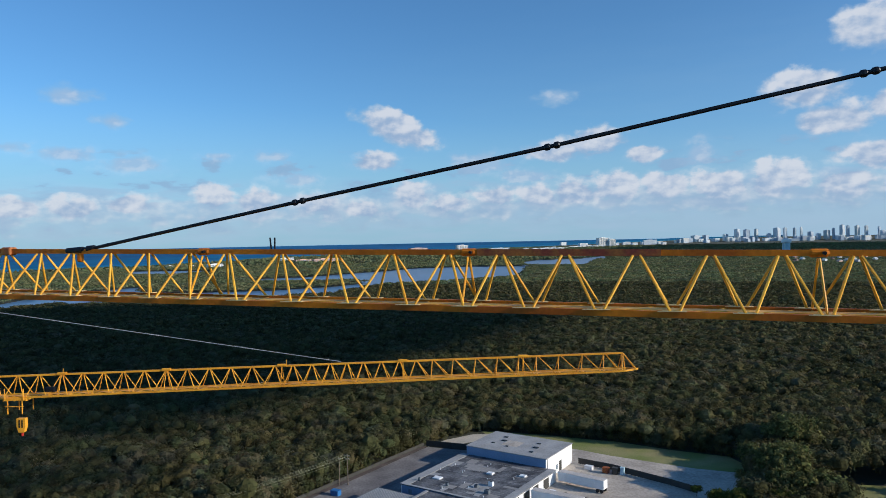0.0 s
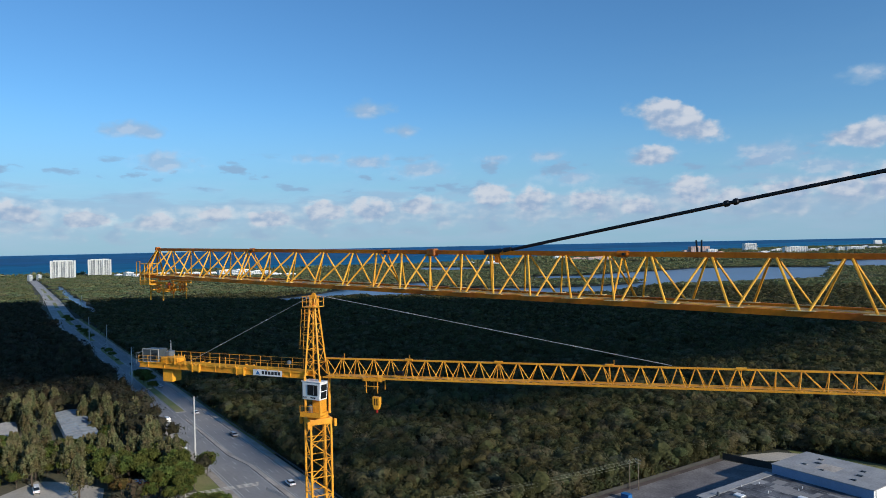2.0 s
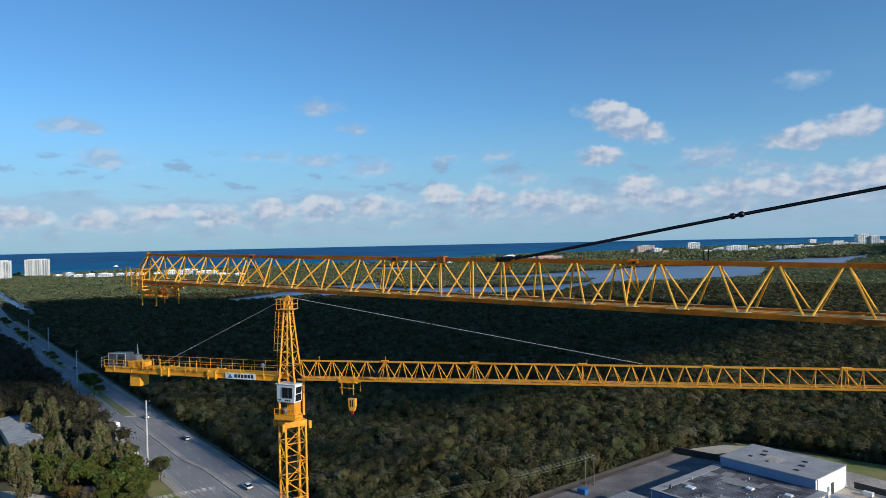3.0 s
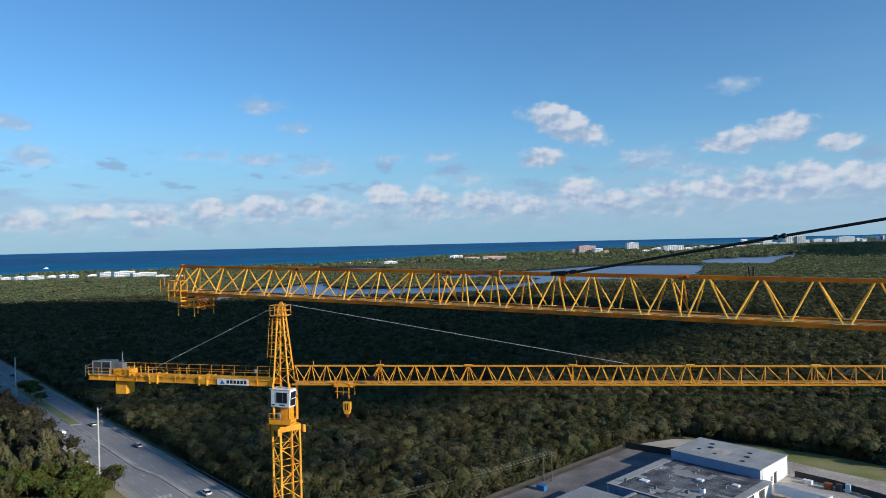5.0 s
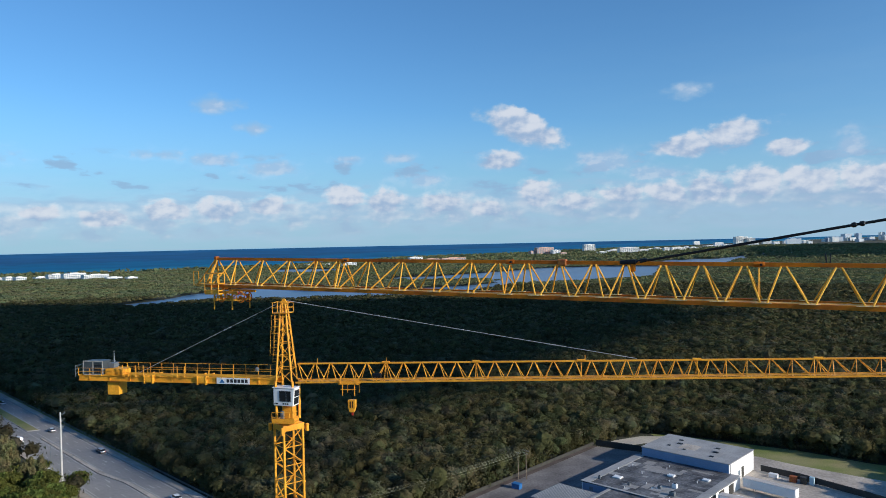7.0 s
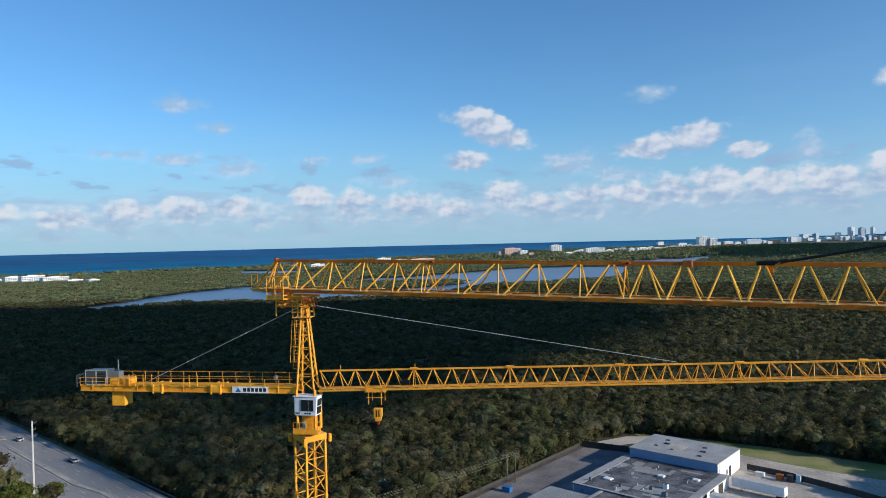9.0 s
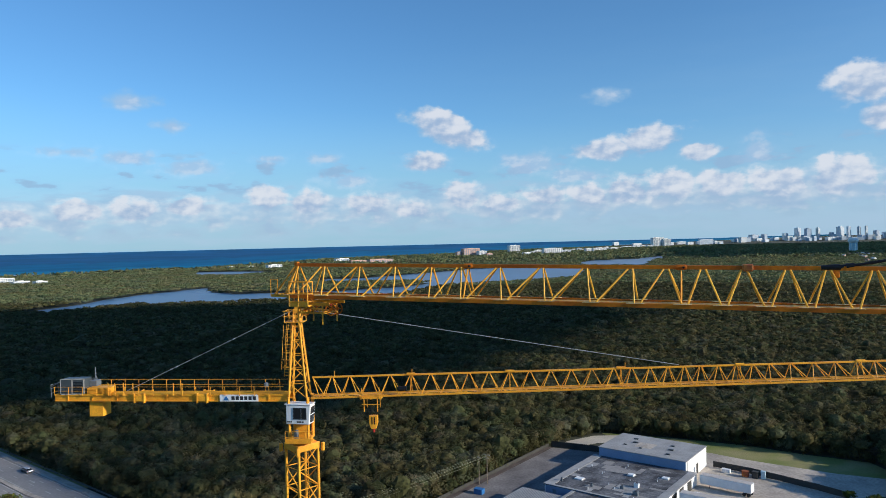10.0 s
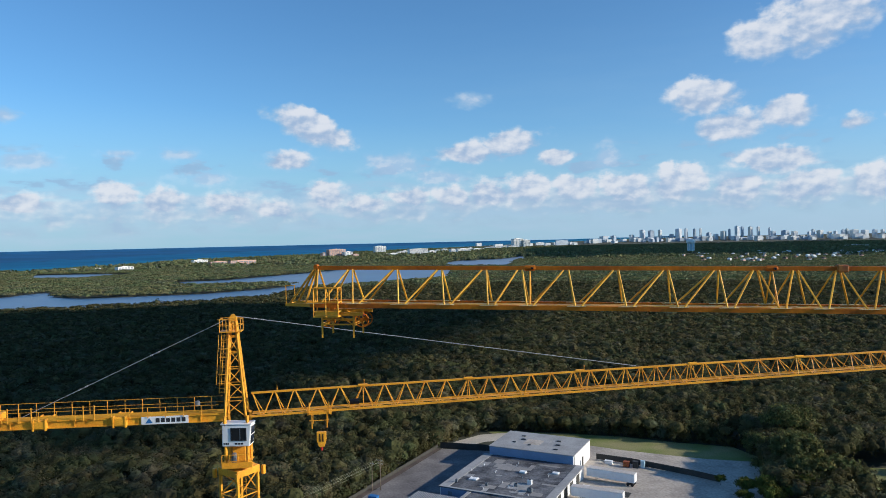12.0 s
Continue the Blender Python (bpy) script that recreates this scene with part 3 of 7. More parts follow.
    alpha = math_node("MAXIMUM", math_node("MAXIMUM", math_node("MAXIMUM", math_node("MAXIMUM", math_node("MULTIPLY", cover, 0.96), math_node("MAXIMUM", small, scraps)), grey), layer), haze)
    glow, clear, mix, out = n.new("ShaderNodeEmission"), n.new("ShaderNodeBsdfTransparent"), n.new("ShaderNodeMixShader"), n.new("ShaderNodeOutputMaterial")
    link(colour, glow.inputs[0])
    link(alpha, mix.inputs[0])
    link(clear.outputs[0], mix.inputs[1])
    link(glow.outputs[0], mix.inputs[2])
    link(mix.outputs[0], out.inputs[0])
    me.materials.append(m)
    ob = tagged(new("sky_backdrop", me), "blue sky with white fair-weather cumulus clouds", "sky", kind="structure")
    ob.visible_shadow = False


sky_backdrop()


def shading_cloud():
    """The large cumulus whose shadow lies on the wetland, between the sun and the lagoon."""
    rng = np.random.default_rng(4)
    g = Geo()
    high = 640.0
    shift = high / math.tan(SUN_UP)
    ring = [(-900, 655), (-780, 690), (-744, 760), (-580, 760), (-393, 805), (-281, 810), (-163, 815), (-38, 795), (76, 735), (120, 670), (102, 600), (40, 490), (-12, 392), (-52, 330), (-80, 288), (-102, 252), (-118, 232), (-150, 258), (-184, 286), (-212, 278), (-234, 264), (-256, 256), (-310, 236), (-430, 215), (-980, 580)]
    px, py = rng.uniform(-1040, 220, 9600), rng.uniform(120, 900, 9600)
    edge = np.full(len(px), 1e9)
    for (x0, y0), (x1, y1) in zip(ring, ring[1:] + ring[:1]):
        f = np.clip(((px - x0) * (x1 - x0) + (py - y0) * (y1 - y0)) / ((x1 - x0) ** 2 + (y1 - y0) ** 2), 0, 1)
        edge = np.minimum(edge, np.hypot(px - x0 - f * (x1 - x0), py - y0 - f * (y1 - y0)))
    depth = np.where(inside(px, py, ring), edge, -edge)
    turn, chance = rng.uniform(size=len(px)), np.clip((depth + np.where(px > -60, 44, 24)) / np.where(px > -60, 88, 66), 0, 1) ** 1.6
    # a thin torn fringe
    fringe = [(-112, 190), (-215, 264), (-180, 300), (-106, 270), (-104, 226)]
    chance = np.maximum(chance, np.where(inside(px, py, fringe), 0.75, 0.0))
    big = [(0.05, -0.22), (0.8, -0.18), (1.0, 0.0), (0.85, 0.2), (0.5, 0.36), (0.05, 0.42)]
    small = [(0.3, -0.2), (1.0, 0.0), (0.5, 0.3)]
    for x, y, d, u, c in zip(px, py, depth, turn, chance):
        inner = d > 42
        if inner and u > 0.25 or u > c:
            continue
        s = rng.uniform(24, 40) if inner else rng.uniform(7, 13)
        g.revolve([(p * s, q * s * 0.4) for p, q in (big if inner else small)], (x + shift * math.cos(SUN_AROUND), y + shift * math.sin(SUN_AROUND), high + rng.uniform(-6, 6)), 7 if inner else 5)
    m = paint("cloud_white", (0.85, 0.86, 0.88), 1.0, 0.0, 0.04, 0.01)
    single("cloud", g, m, "flat-based white cumulus cloud over the wetland", "cloud", kind="stuff", smooth=True)


shading_cloud()


def far_shading_cloud():
    """A second flat cumulus, whose shadow darkens the far woods below the skyline."""
    rng = np.random.default_rng(6)
    high, g = 900.0, Geo()
    shift = high / math.tan(SUN_UP)
    ring = [(560, 2250), (760, 3300), (1300, 3750), (2300, 3400), (2700, 2600), (1900, 1750), (1350, 1900), (900, 2330)]
    px, py = rng.uniform(400, 2900, 1700), rng.uniform(1600, 3900, 1700)
    big = [(0.05, -0.22), (0.8, -0.18), (1.0, 0.0), (0.85, 0.2), (0.5, 0.36), (0.05, 0.42)]
    for x, y, ok in zip(px, py, inside(px, py, ring)):
        if ok:
            size = rng.uniform(50, 110)
            g.revolve([(p * size, q * size * 0.4) for p, q in big], (x + shift * math.cos(SUN_AROUND), y + shift * math.sin(SUN_AROUND), high + rng.uniform(-10, 10)), 7)
    single("cloud", g, bpy.data.materials["cloud_white"], "broad flat-based white cumulus cloud over the far woods", "cloud", kind="stuff", smooth=True)


far_shading_cloud()

# ---- woods ----
ROAD_DIR, ROAD_SIDE = Vector((-0.822, 0.569)), Vector((0.569, 0.822))


# the road: metres along it, and the sides between which it runs; far off it bends and widens
BEND = ((60, 70.9, 90.9), (830, 70.9, 90.9), (1000, 77, 97), (1140, 83, 103), (1400, 91, 109), (1750, 99, 117), (2050, 105, 122))


LOT = [(-60, 150), (-41, 178.5), (-31, 193.6), (-15, 217.5), (7, 250), (16, 258), (28, 266), (40, 262), (52, 258), (64, 252.5), (73, 249), (89, 238), (104, 230), (107, 215), (101, 205), (95, 198), (90, 186), (88, 150)]
MEADOW = [(116, 197), (128, 204), (144, 200), (146, 172), (116, 176)]
YARD = [(-255, 228), (-236, 232), (-205, 206), (-172, 184), (-140, 160), (-140, 120), (-290, 120), (-262, 200)]


YARD_EDGE = [(-178, 203), (-86, 140), (-98, 122), (-190, 186)]


def open_ground(px, py):
    side = px * ROAD_SIDE.x + py * ROAD_SIDE.y
    along = px * ROAD_DIR.x + py * ROAD_DIR.y
    shift = np.interp(along, [a for a, n0, n1 in BEND], [n0 for a, n0, n1 in BEND])
    bare = (side > shift - np.interp(along, (450, 900), (3.5, 11.0))) & (side < np.interp(along, [a for a, n0, n1 in BEND], [n1 for a, n0, n1 in BEND]) + 3.5) & (along > 60) & (along < 2050)
    for ring in [LOT, MEADOW, YARD, YARD_EDGE] + LAGOONS:
        bare |= inside(px, py, ring)
    # the low bank in front of the canal
    for k in (1.02, 1.045, 1.07, 1.095):
        bare |= inside(px * k, py * k, LAGOONS[3])
    return bare


def scatter(rng, d0, d1, spacing, a0=-57.0, a1=43.0):
    """Places for trees, strewn in a jittered grid between two distances."""
    xs, ys = np.meshgrid(np.arange(-d1, d1, spacing), np.arange(0, d1, spacing))
    px, py = xs.ravel() + rng.uniform(-0.55, 0.55, xs.size) * spacing, ys.ravel() + rng.uniform(-0.55, 0.55, xs.size) * spacing
    d, a = np.hypot(px, py), np.degrees(np.arctan2(px, py))
    keep = (d > d0) & (d <= d1) & (a > a0) & (a < a1)
    px, py = px[keep], py[keep]
    keep = ~open_ground(px, py)
    if d1 > 1500:
        shore = np.array([coast(v) for v in np.degrees(np.arctan2(px, py))])
        keep &= np.hypot(px, py) < shore - 40
    return px[keep], py[keep]


def crown_quads(rng, c, r, h, count, leaf, inner=0.50, loose=0.55):
    """Leaf clumps of many crowns at once. c: tops' centres (n, 3); r, h: half widths and half heights; count a tree."""
    n = len(c)
    u = rng.normal(size=(n, count, 3))
    u /= np.linalg.norm(u, axis=2, keepdims=True)
    u[:, :, 2] = np.where(rng.uniform(size=u.shape[:2]) < 0.72, np.abs(u[:, :, 2]), u[:, :, 2])
    lump = 1.0 + 0.40 * np.sin(u[:, :, 0] * 5 + c[:, None, 0]) * np.cos(u[:, :, 1] * 5 + c[:, None, 1])
    depth = rng.uniform(inner, 1.12, size=(n, count)) * lump
    p = c[:, None, :] + u * depth[:, :, None] * np.stack([r, r, h], 1)[:, None, :]
    face = u + rng.normal(scale=loose, size=u.shape) + np.array([0, 0, 0.25])
    face /= np.linalg.norm(face, axis=2, keepdims=True)
    side = np.cross(face, rng.normal(size=u.shape))
    side /= np.linalg.norm(side, axis=2, keepdims=True) + 1e-9
    up = np.cross(face, side)
    size = leaf * rng.uniform(0.55, 1.25, size=(n, count, 1))
    long = rng.uniform(0.8, 1.5, size=(n, count, 1))
    a, b = side * size * 0.5, up * size * 0.5 * long
    q = np.stack([p - a - b, p + a - b * 0.7, p + a * 0.6 + b, p - a * 0.8 + b * 0.8], 2)
    return q.reshape(-1, 4, 3)


def core_quads(rng, c, r, h, sides, levels):
    """The lumpy inner mass of many crowns, on which the leaf clumps sit. levels: heights of its rings, from -1 to 1."""
    n, k = len(c), len(levels)
    turn = rng.uniform(0, math.tau, n)[:, None] + np.arange(sides)[None, :] * (math.tau / sides)
    ring = []
    for v in levels:
        wide = math.sqrt(1 - v * v) * rng.uniform(0.58, 0.84, size=(n, sides))
        x, y = c[:, 0:1] + r[:, None] * wide * np.cos(turn), c[:, 1:2] + r[:, None] * wide * np.sin(turn)
        z = c[:, 2:3] + h[:, None] * (0.74 * v + rng.uniform(-0.15, 0.15, size=(n, sides)))
        ring.append(np.stack([x, y, z], 2))
    out = []
    for low, high in zip(ring, ring[1:]):
        for i in range(sides):
            j = (i + 1) % sides
            out.append(np.stack([low[:, i], low[:, j], high[:, j], high[:, i]], 1))
    for i in range(0, sides - 2, 2):
        out.append(np.stack([ring[-1][:, 0], ring[-1][:, i + 1], ring[-1][:, i + 2], ring[-1][:, (i + 3) % sides]], 1))
    return np.concatenate(out)


def woods(seed, d0, d1, spacing, tall, wide, count, leaf, material, label, corners=3, south=None):
    """south: only the trees on that side of the road; None: both sides."""
    rng = np.random.default_rng(seed)
    px, py = scatter(rng, d0, d1, spacing)
    if south is not None:
        keep = (px * ROAD_SIDE.x + py * ROAD_SIDE.y < 75) == south
        px, py = px[keep], py[keep]
    n = len(px)
    swell = np.array([noise.noise(Vector((x * 0.012, y * 0.012, seed))) for x, y in zip(px, py)])
    height = tall * (1.0 + 0.22 * swell) * rng.uniform(0.90, 1.10, n)
    r, h = wide * rng.uniform(0.65, 1.25, n), height * rng.uniform(0.26, 0.36, n)
    # low scrub in drifts, and here and there a taller round crown
    drift = np.array([noise.noise(Vector((x * 0.035, y * 0.05, seed + 9.0))) for x, y in zip(px, py)]) if d1 < 1100 else rng.uniform(-0.5, 0.6, n)
    scrub, giant = drift < -0.16, (rng.uniform(size=n) < 0.07) & (drift > 0.0)
    height *= np.where(scrub, 0.80, np.where(giant, 1.24, 1.0))
    r *= np.where(scrub, 0.8, np.where(giant, 1.25, 1.0))
    h *= np.where(scrub, 0.75, np.where(giant, 1.3, 1.0))
    h *= 0.6 if d1 > 1100 else 0.85 if d1 > 600 else 1.0
    c = np.stack([px, py, height - h], 1)
    leafs = crown_quads(rng, c, r, h, count, leaf, 0.80, 0.25)[:, :corners]
    core = core_quads(rng, c, r, h, *((8, (-0.7, -0.1, 0.35, 0.72, 0.95)) if d1 < 400 else (6, (-0.5, 0.1, 0.6, 0.93))))
    if d1 > 2000:
        out = []
        for q in (leafs, core):
            dd = np.hypot(q[:, :, 0], q[:, :, 1])
            kk = np.where(dd < 2000, 1.0, (2000 + 2700 * (1 - np.exp(-(dd - 2000) / 2700))) / dd)[:, :, None]
            out.append(np.array(EYE) + (q - np.array(EYE)) * kk)
        leafs, core = out
    return single("woods", loose_mesh("woods", leafs, core), material, label, "trees", kind="stuff")


woods(11, 150, 330, 4.0, 7.4, 3.1, 190, 0.56, MANGROVE, "dense mangrove and buttonwood trees with grey-green crowns", south=False)
woods(12, 330, 560, 5.0, 7.3, 3.8, 76, 0.98, MANGROVE, "dense mangrove canopy of grey-green crowns", south=False)
woods(13, 560, 1050, 6.9, 7.4, 4.9, 30, 2.1, MANGROVE, "dense mangrove canopy of olive-green crowns", south=False)
woods(21, 150, 560, 4.6, 9.5, 3.0, 80, 0.9, DUSKY, "dense dark wood of tall brownish crowns south of the road", south=True)
woods(23, 560, 1050, 6.9, 8.6, 4.6, 30, 2.0, DUSKY, "dark wood of brownish crowns south of the road", south=True)
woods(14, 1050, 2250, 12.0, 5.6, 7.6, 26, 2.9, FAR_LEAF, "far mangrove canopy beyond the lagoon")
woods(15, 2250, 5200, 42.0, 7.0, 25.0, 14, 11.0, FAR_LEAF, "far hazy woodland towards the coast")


def edge_shrubs(path, seed, label):
    """Low bushes, leafy to the ground, along the edge of the woods."""
    rng = np.random.default_rng(seed)
    spots = []
    for (x0, y0), (x1, y1) in zip(path, path[1:]):
        long = math.hypot(x1 - x0, y1 - y0)
        out = np.array([-(y1 - y0), x1 - x0]) / long
        for i in range(int(long / 0.55)):
            f, o = rng.uniform(), rng.uniform(0.6, 4.5)
            spots.append((x0 + (x1 - x0) * f + out[0] * o, y0 + (y1 - y0) * f + out[1] * o, o))
    p = np.array(spots)
    n = len(p)
    r, h = rng.uniform(0.9, 1.9, n), rng.uniform(0.9, 1.5, n) + 0.5 * p[:, 2]
    c = np.stack([p[:, 0], p[:, 1], h * 0.9], 1)
    return single("shrubs", loose_mesh("shrubs", crown_quads(rng, c, r, h, 90, 0.62, 0.7, 0.45)[:, :3]), MANGROVE, label, "shrubs", kind="stuff")


edge_shrubs(LOT[1:15], 31, "dense low bushes along the yard fence")
edge_shrubs([tuple(ROAD_DIR * a + ROAD_SIDE * 94.0) for a in (60, 640)][::-1], 32, "dense low bushes along the sidewalk")

# ---- the cranes ----
def truss(crane, axis, top, bottom, half, tops, chord_mat, brace_mat, bar=0.038, chord=0.10, straight=(), lean=0.22):
    """A triangular lattice jib in sections. axis(s): the point below the top chord at s metres, and the sideways direction.
    top, bottom: heights at s. tops: where the braces meet the top chord."""
    side = axis(0.0)[1]

    def at(s, across, z):
        p = axis(s)[0]
        return Vector((p.x, p.y, 0)) + side * across + Vector((0, 0, z))

    groups = [tops[i:i + 6] for i in range(0, len(tops) - 1, 5)]
    for group in groups:
        if len(group) < 2:
            continue
        a, b = group[0], group[-1]
        g = Geo()
        g.beam(at(a, 0, top(a)), at(b, 0, top(b)), chord * 1.6, chord * 1.7)
        sec = part("jib_section", g, chord_mat, crane, "orange-brown painted steel chords")
        for w in (-half, half):
            part("bottom_chord", Geo().beam(at(a, w, bottom(a)), at(b, w, bottom(b)), chord * 1.3, chord * 1.8), chord_mat, sec)
        part("walkway", Geo().beam(at(a, 0.25 * half, bottom(a) + 0.02), at(b, 0.25 * half, bottom(b) + 0.02), half * 0.7, 0.03), brace_mat, sec, "narrow grating walkway")
        for p, q in zip(group, group[1:]):
            m = p + lean * (q - p) if p in straight else (p + q) / 2
            for w in (-half, half):
                for end in (p, q):
                    part("diagonal", Geo().bar(at(end + (0.10 if end < m else -0.10), w * 0.08, top(end) - chord * 0.8), at(m + (-0.12 if end < m else 0.12), w, bottom(m) + chord * 0.7), bar), brace_mat, sec)
            # strips added at the nodes; on the near jib their pale yellow paints sunlight
            for w in (-half, half):
                part("node_fleck_strip", Geo().beam(at(m - 0.45, w, bottom(m) + chord * 0.86), at(m + 0.3, w, bottom(m) + chord * 0.86), chord * 2.0, 0.02), SUN_FLECK if chord_mat is CHORD else brace_mat, sec)
            part("cross_bar", Geo().bar(at(m, -half, bottom(m)), at(m, half, bottom(m)), bar * 0.8), brace_mat, sec)
            part("floor_brace", Geo().bar(at(m, -half, bottom(m)), at(q + 0.25 * (q - p), half, bottom(q)), bar * 0.6), brace_mat, sec)
    return at


def mast(crane, cx, cy, z0, z1, turn, width=2.2, panel=1.95):
    """A square lattice mast in sections of three panels."""
    m = Matrix.Rotation(turn, 3, "Z")
    corner = [m @ Vector((sx * width / 2, sy * width / 2, 0)) for sx, sy in ((-1, -1), (1, -1), (1, 1), (-1, 1))]
    base = Vector((cx, cy, 0))
    count = max(1, round((z1 - z0) / (3 * panel)))
    panel = (z1 - z0) / count / 3
    for s in range(count):
        low = z0 + s * 3 * panel
        sec = None
        for i, c in enumerate(corner):
            leg = Geo().box(base + c + Vector((0, 0, low + 1.5 * panel)), (0.2, 0.2, 3 * panel), m)
            leg.box(base + c + Vector((0, 0, low + 3 * panel - 0.12)), (0.27, 0.27, 0.24), m)
            if sec is None:
                sec = part("mast_section", leg, YELLOW, crane)
            else:
                part("leg", leg, YELLOW, sec)
        for k in range(3):
            z = low + k * panel
            for i in range(4):
                a, b = corner[i], corner[(i + 1) % 4]
                part("horizontal", Geo().bar(base + a + Vector((0, 0, z)), base + b + Vector((0, 0, z)), 0.055), YELLOW, sec)
                if (k + s) % 2:
                    a, b = b, a
                part("diagonal", Geo().bar(base + a + Vector((0, 0, z + 0.05)), base + b + Vector((0, 0, z + panel - 0.05)), 0.06), YELLOW, sec)
        # ladder inside
        lad = Geo()
        for w in (-0.2, 0.2):
            p = base + m @ Vector((w, 0.55, 0))
            lad.bar(p + Vector((0, 0, low)), p + Vector((0, 0, low + 3 * panel)), 0.03, 4)
        for k in range(int(3 * panel / 0.3)):
            p = base + m @ Vector((0, 0.55, 0)) + Vector((0, 0, low + 0.3 * k + 0.15))
            lad.bar(p - m @ Vector((0.2, 0, 0)), p + m @ Vector((0.2, 0, 0)), 0.018, 4)
        part("ladder", lad, YELLOW, sec)
    part("footing", Geo().box((cx, cy, 0.3), (6.5, 6.5, 1.2)), CONCRETE, crane, "square concrete footing")


def tie(crane, points, r, joints, material, fork=0.11, label=""):
    """A tie bar with pairs of swollen eye-ends at its joints."""
    a, b = Vector(points[0]), Vector(points[1])
    u = (b - a).normalized()
    rod = part("tie_bar", Geo().bar(a, b, r, 8), material, crane, label)
    for s in joints:
        c = a + u * s
        for o in (-1.35, 1.35):
            g = Geo()
            for (p, rp), (q, rq) in (((-1.2, 0.35), (-0.55, 0.95)), ((-0.55, 0.95), (0.0, 1.0)), ((0.0, 1.0), (0.55, 0.95)), ((0.55, 0.95), (1.2, 0.35))):
                g.bar(c + u * (o + p) * fork, c + u * (o + q) * fork, rp * fork, 10, rq * fork)
            part("eye_end", g, material, rod)
        part("link_pin", Geo().bar(c - u * 0.10 + Vector((0, 0, 0.0)), c + u * 0.10, fork * 0.5, 8), ROPE, rod, "bare steel pin")
    return rod


# the near crane: its jib runs from the tip past the eye, to a tower out of sight
TIP, ALONG = Vector((-22.27, 39.78, 0)), Vector((0.9602, -0.2794, 0))
ACROSS = Vector((-ALONG.y, ALONG.x, 0))


def near_top(s):
    return 71.15 - 0.0166 * s


def near_bottom(s):
    return 69.58 - 0.0181 * s


near_crane = thing("tower_crane", TIP + ALONG * 75.0, "yellow lattice jib of a tower crane with black tie bars", "crane", "tower cranes")
NEAR_TOPS = [0.0, 1.57, 3.58, 5.53, 7.46, 8.97, 10.9, 12.93, 14.92, 16.9, 18.4, 19.9, 21.5, 23.15, 24.62, 26.25, 27.84, 29.55, 31.05, 33.04, 34.93, 36.92, 38.76, 40.4, 42.33, 44.33, 46.3, 48.1, 49.9, 51.8, 53.7, 55.6, 57.4, 59.0, 61.0, 63.0, 65.0, 67.0, 69.0, 71.0, 73.0]
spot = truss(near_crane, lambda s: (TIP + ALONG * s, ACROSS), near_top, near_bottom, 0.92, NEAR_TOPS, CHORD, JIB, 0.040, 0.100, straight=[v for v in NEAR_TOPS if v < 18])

# couplings of the top chord, with the struts below them
for s in (9.4, 19.02, 30.11, 39.41, 49.0, 58.2):
    g = Geo()
    for (p, rp), (q, rq) in (((-0.26, 0.08), (-0.18, 0.115)), ((-0.18, 0.115), (0.18, 0.115)), ((0.18, 0.115), (0.26, 0.08))):
        g.bar(spot(s + p, 0, near_top(s)), spot(s + q, 0, near_top(s)), rp, 10, rq)
    coupling = part("coupling", g, CHORD, near_crane, "swollen pinned joint of the top chord")
    part("coupling_pin", Geo().bar(spot(s + 0.1, -0.24, near_top(s)), spot(s + 0.1, 0.24, near_top(s)), 0.05, 8), DARK, coupling)
    for w in (-0.92, 0.92):
        part("strut", Geo().bar(spot(s, w * 0.1, near_top(s) - 0.15), spot(s, w, near_bottom(s)), 0.035), YELLOW, coupling)
s = 21.65
part("gusset", bevelled(Geo().box(spot(s, 0, near_top(s)), (0.42, 0.34, 0.30), Matrix.Rotation(math.atan2(ALONG.y, ALONG.x), 3, "Z")), 0.05), RUST, near_crane, "brown gusset box on the top chord")
# red primer stain on the chord
part("stained_sleeve", Geo().beam(spot(39.7, 0, near_top(39.7)), spot(45.0, 0, near_top(45.0)), 0.19, 0.20), RUST, near_crane, "red stained stretch of the top chord")
# two black rods that stand on the chord
rods = Geo()
for o in (-0.05, 0.06):
    rods.bar(spot(32.68 + o, 0.12, near_top(32.7) - 0.1), spot(32.66 + o * 1.6, 0.12, near_top(32.7) + 0.47), 0.028, 6)
part("rod_pair", rods, DARK, near_crane, "pair of short black upright rods")
# the lug, clevis and tie bar
s = 24.71
lug = part("lug", bevelled(Geo().box(spot(s + 0.22, 0, near_top(s) - 0.18), (0.22, 0.14, 0.42), Matrix.Rotation(math.atan2(ALONG.y, ALONG.x), 3, "Z")), 0.05), CHORD, near_crane, "orange hanging lug")
g = Geo()
g.bar(spot(s - 0.35, 0, near_top(s) + 0.02), spot(s + 0.35, 0, near_top(s) + 0.04), 0.11, 10, 0.13)
g.bar(spot(s + 0.30, 0, near_top(s) + 0.03), spot(s + 0.62, 0, near_top(s) + 0.10), 0.10, 10, 0.07)
g.bar(spot(s + 0.55, 0, near_top(s) + 0.08), spot(s + 0.85, 0, near_top(s) + 0.12), 0.115, 10, 0.10)
part("clevis", g, DARK, lug, "black steel clevis")
bar_points = [spot(q, 0, z) for q, z in ((24.9, 70.74), (33.73, 72.23), (42.0, 73.57), (50.25, 75.02), (58.6, 76.55), (67.0, 78.1), (73.2, 79.2))]
for p, q in zip(bar_points, bar_points[1:]):
    tie(near_crane, (p, q), 0.062, ((q - p).length,), DARK, 0.105, "black steel tie bar in pinned lengths")

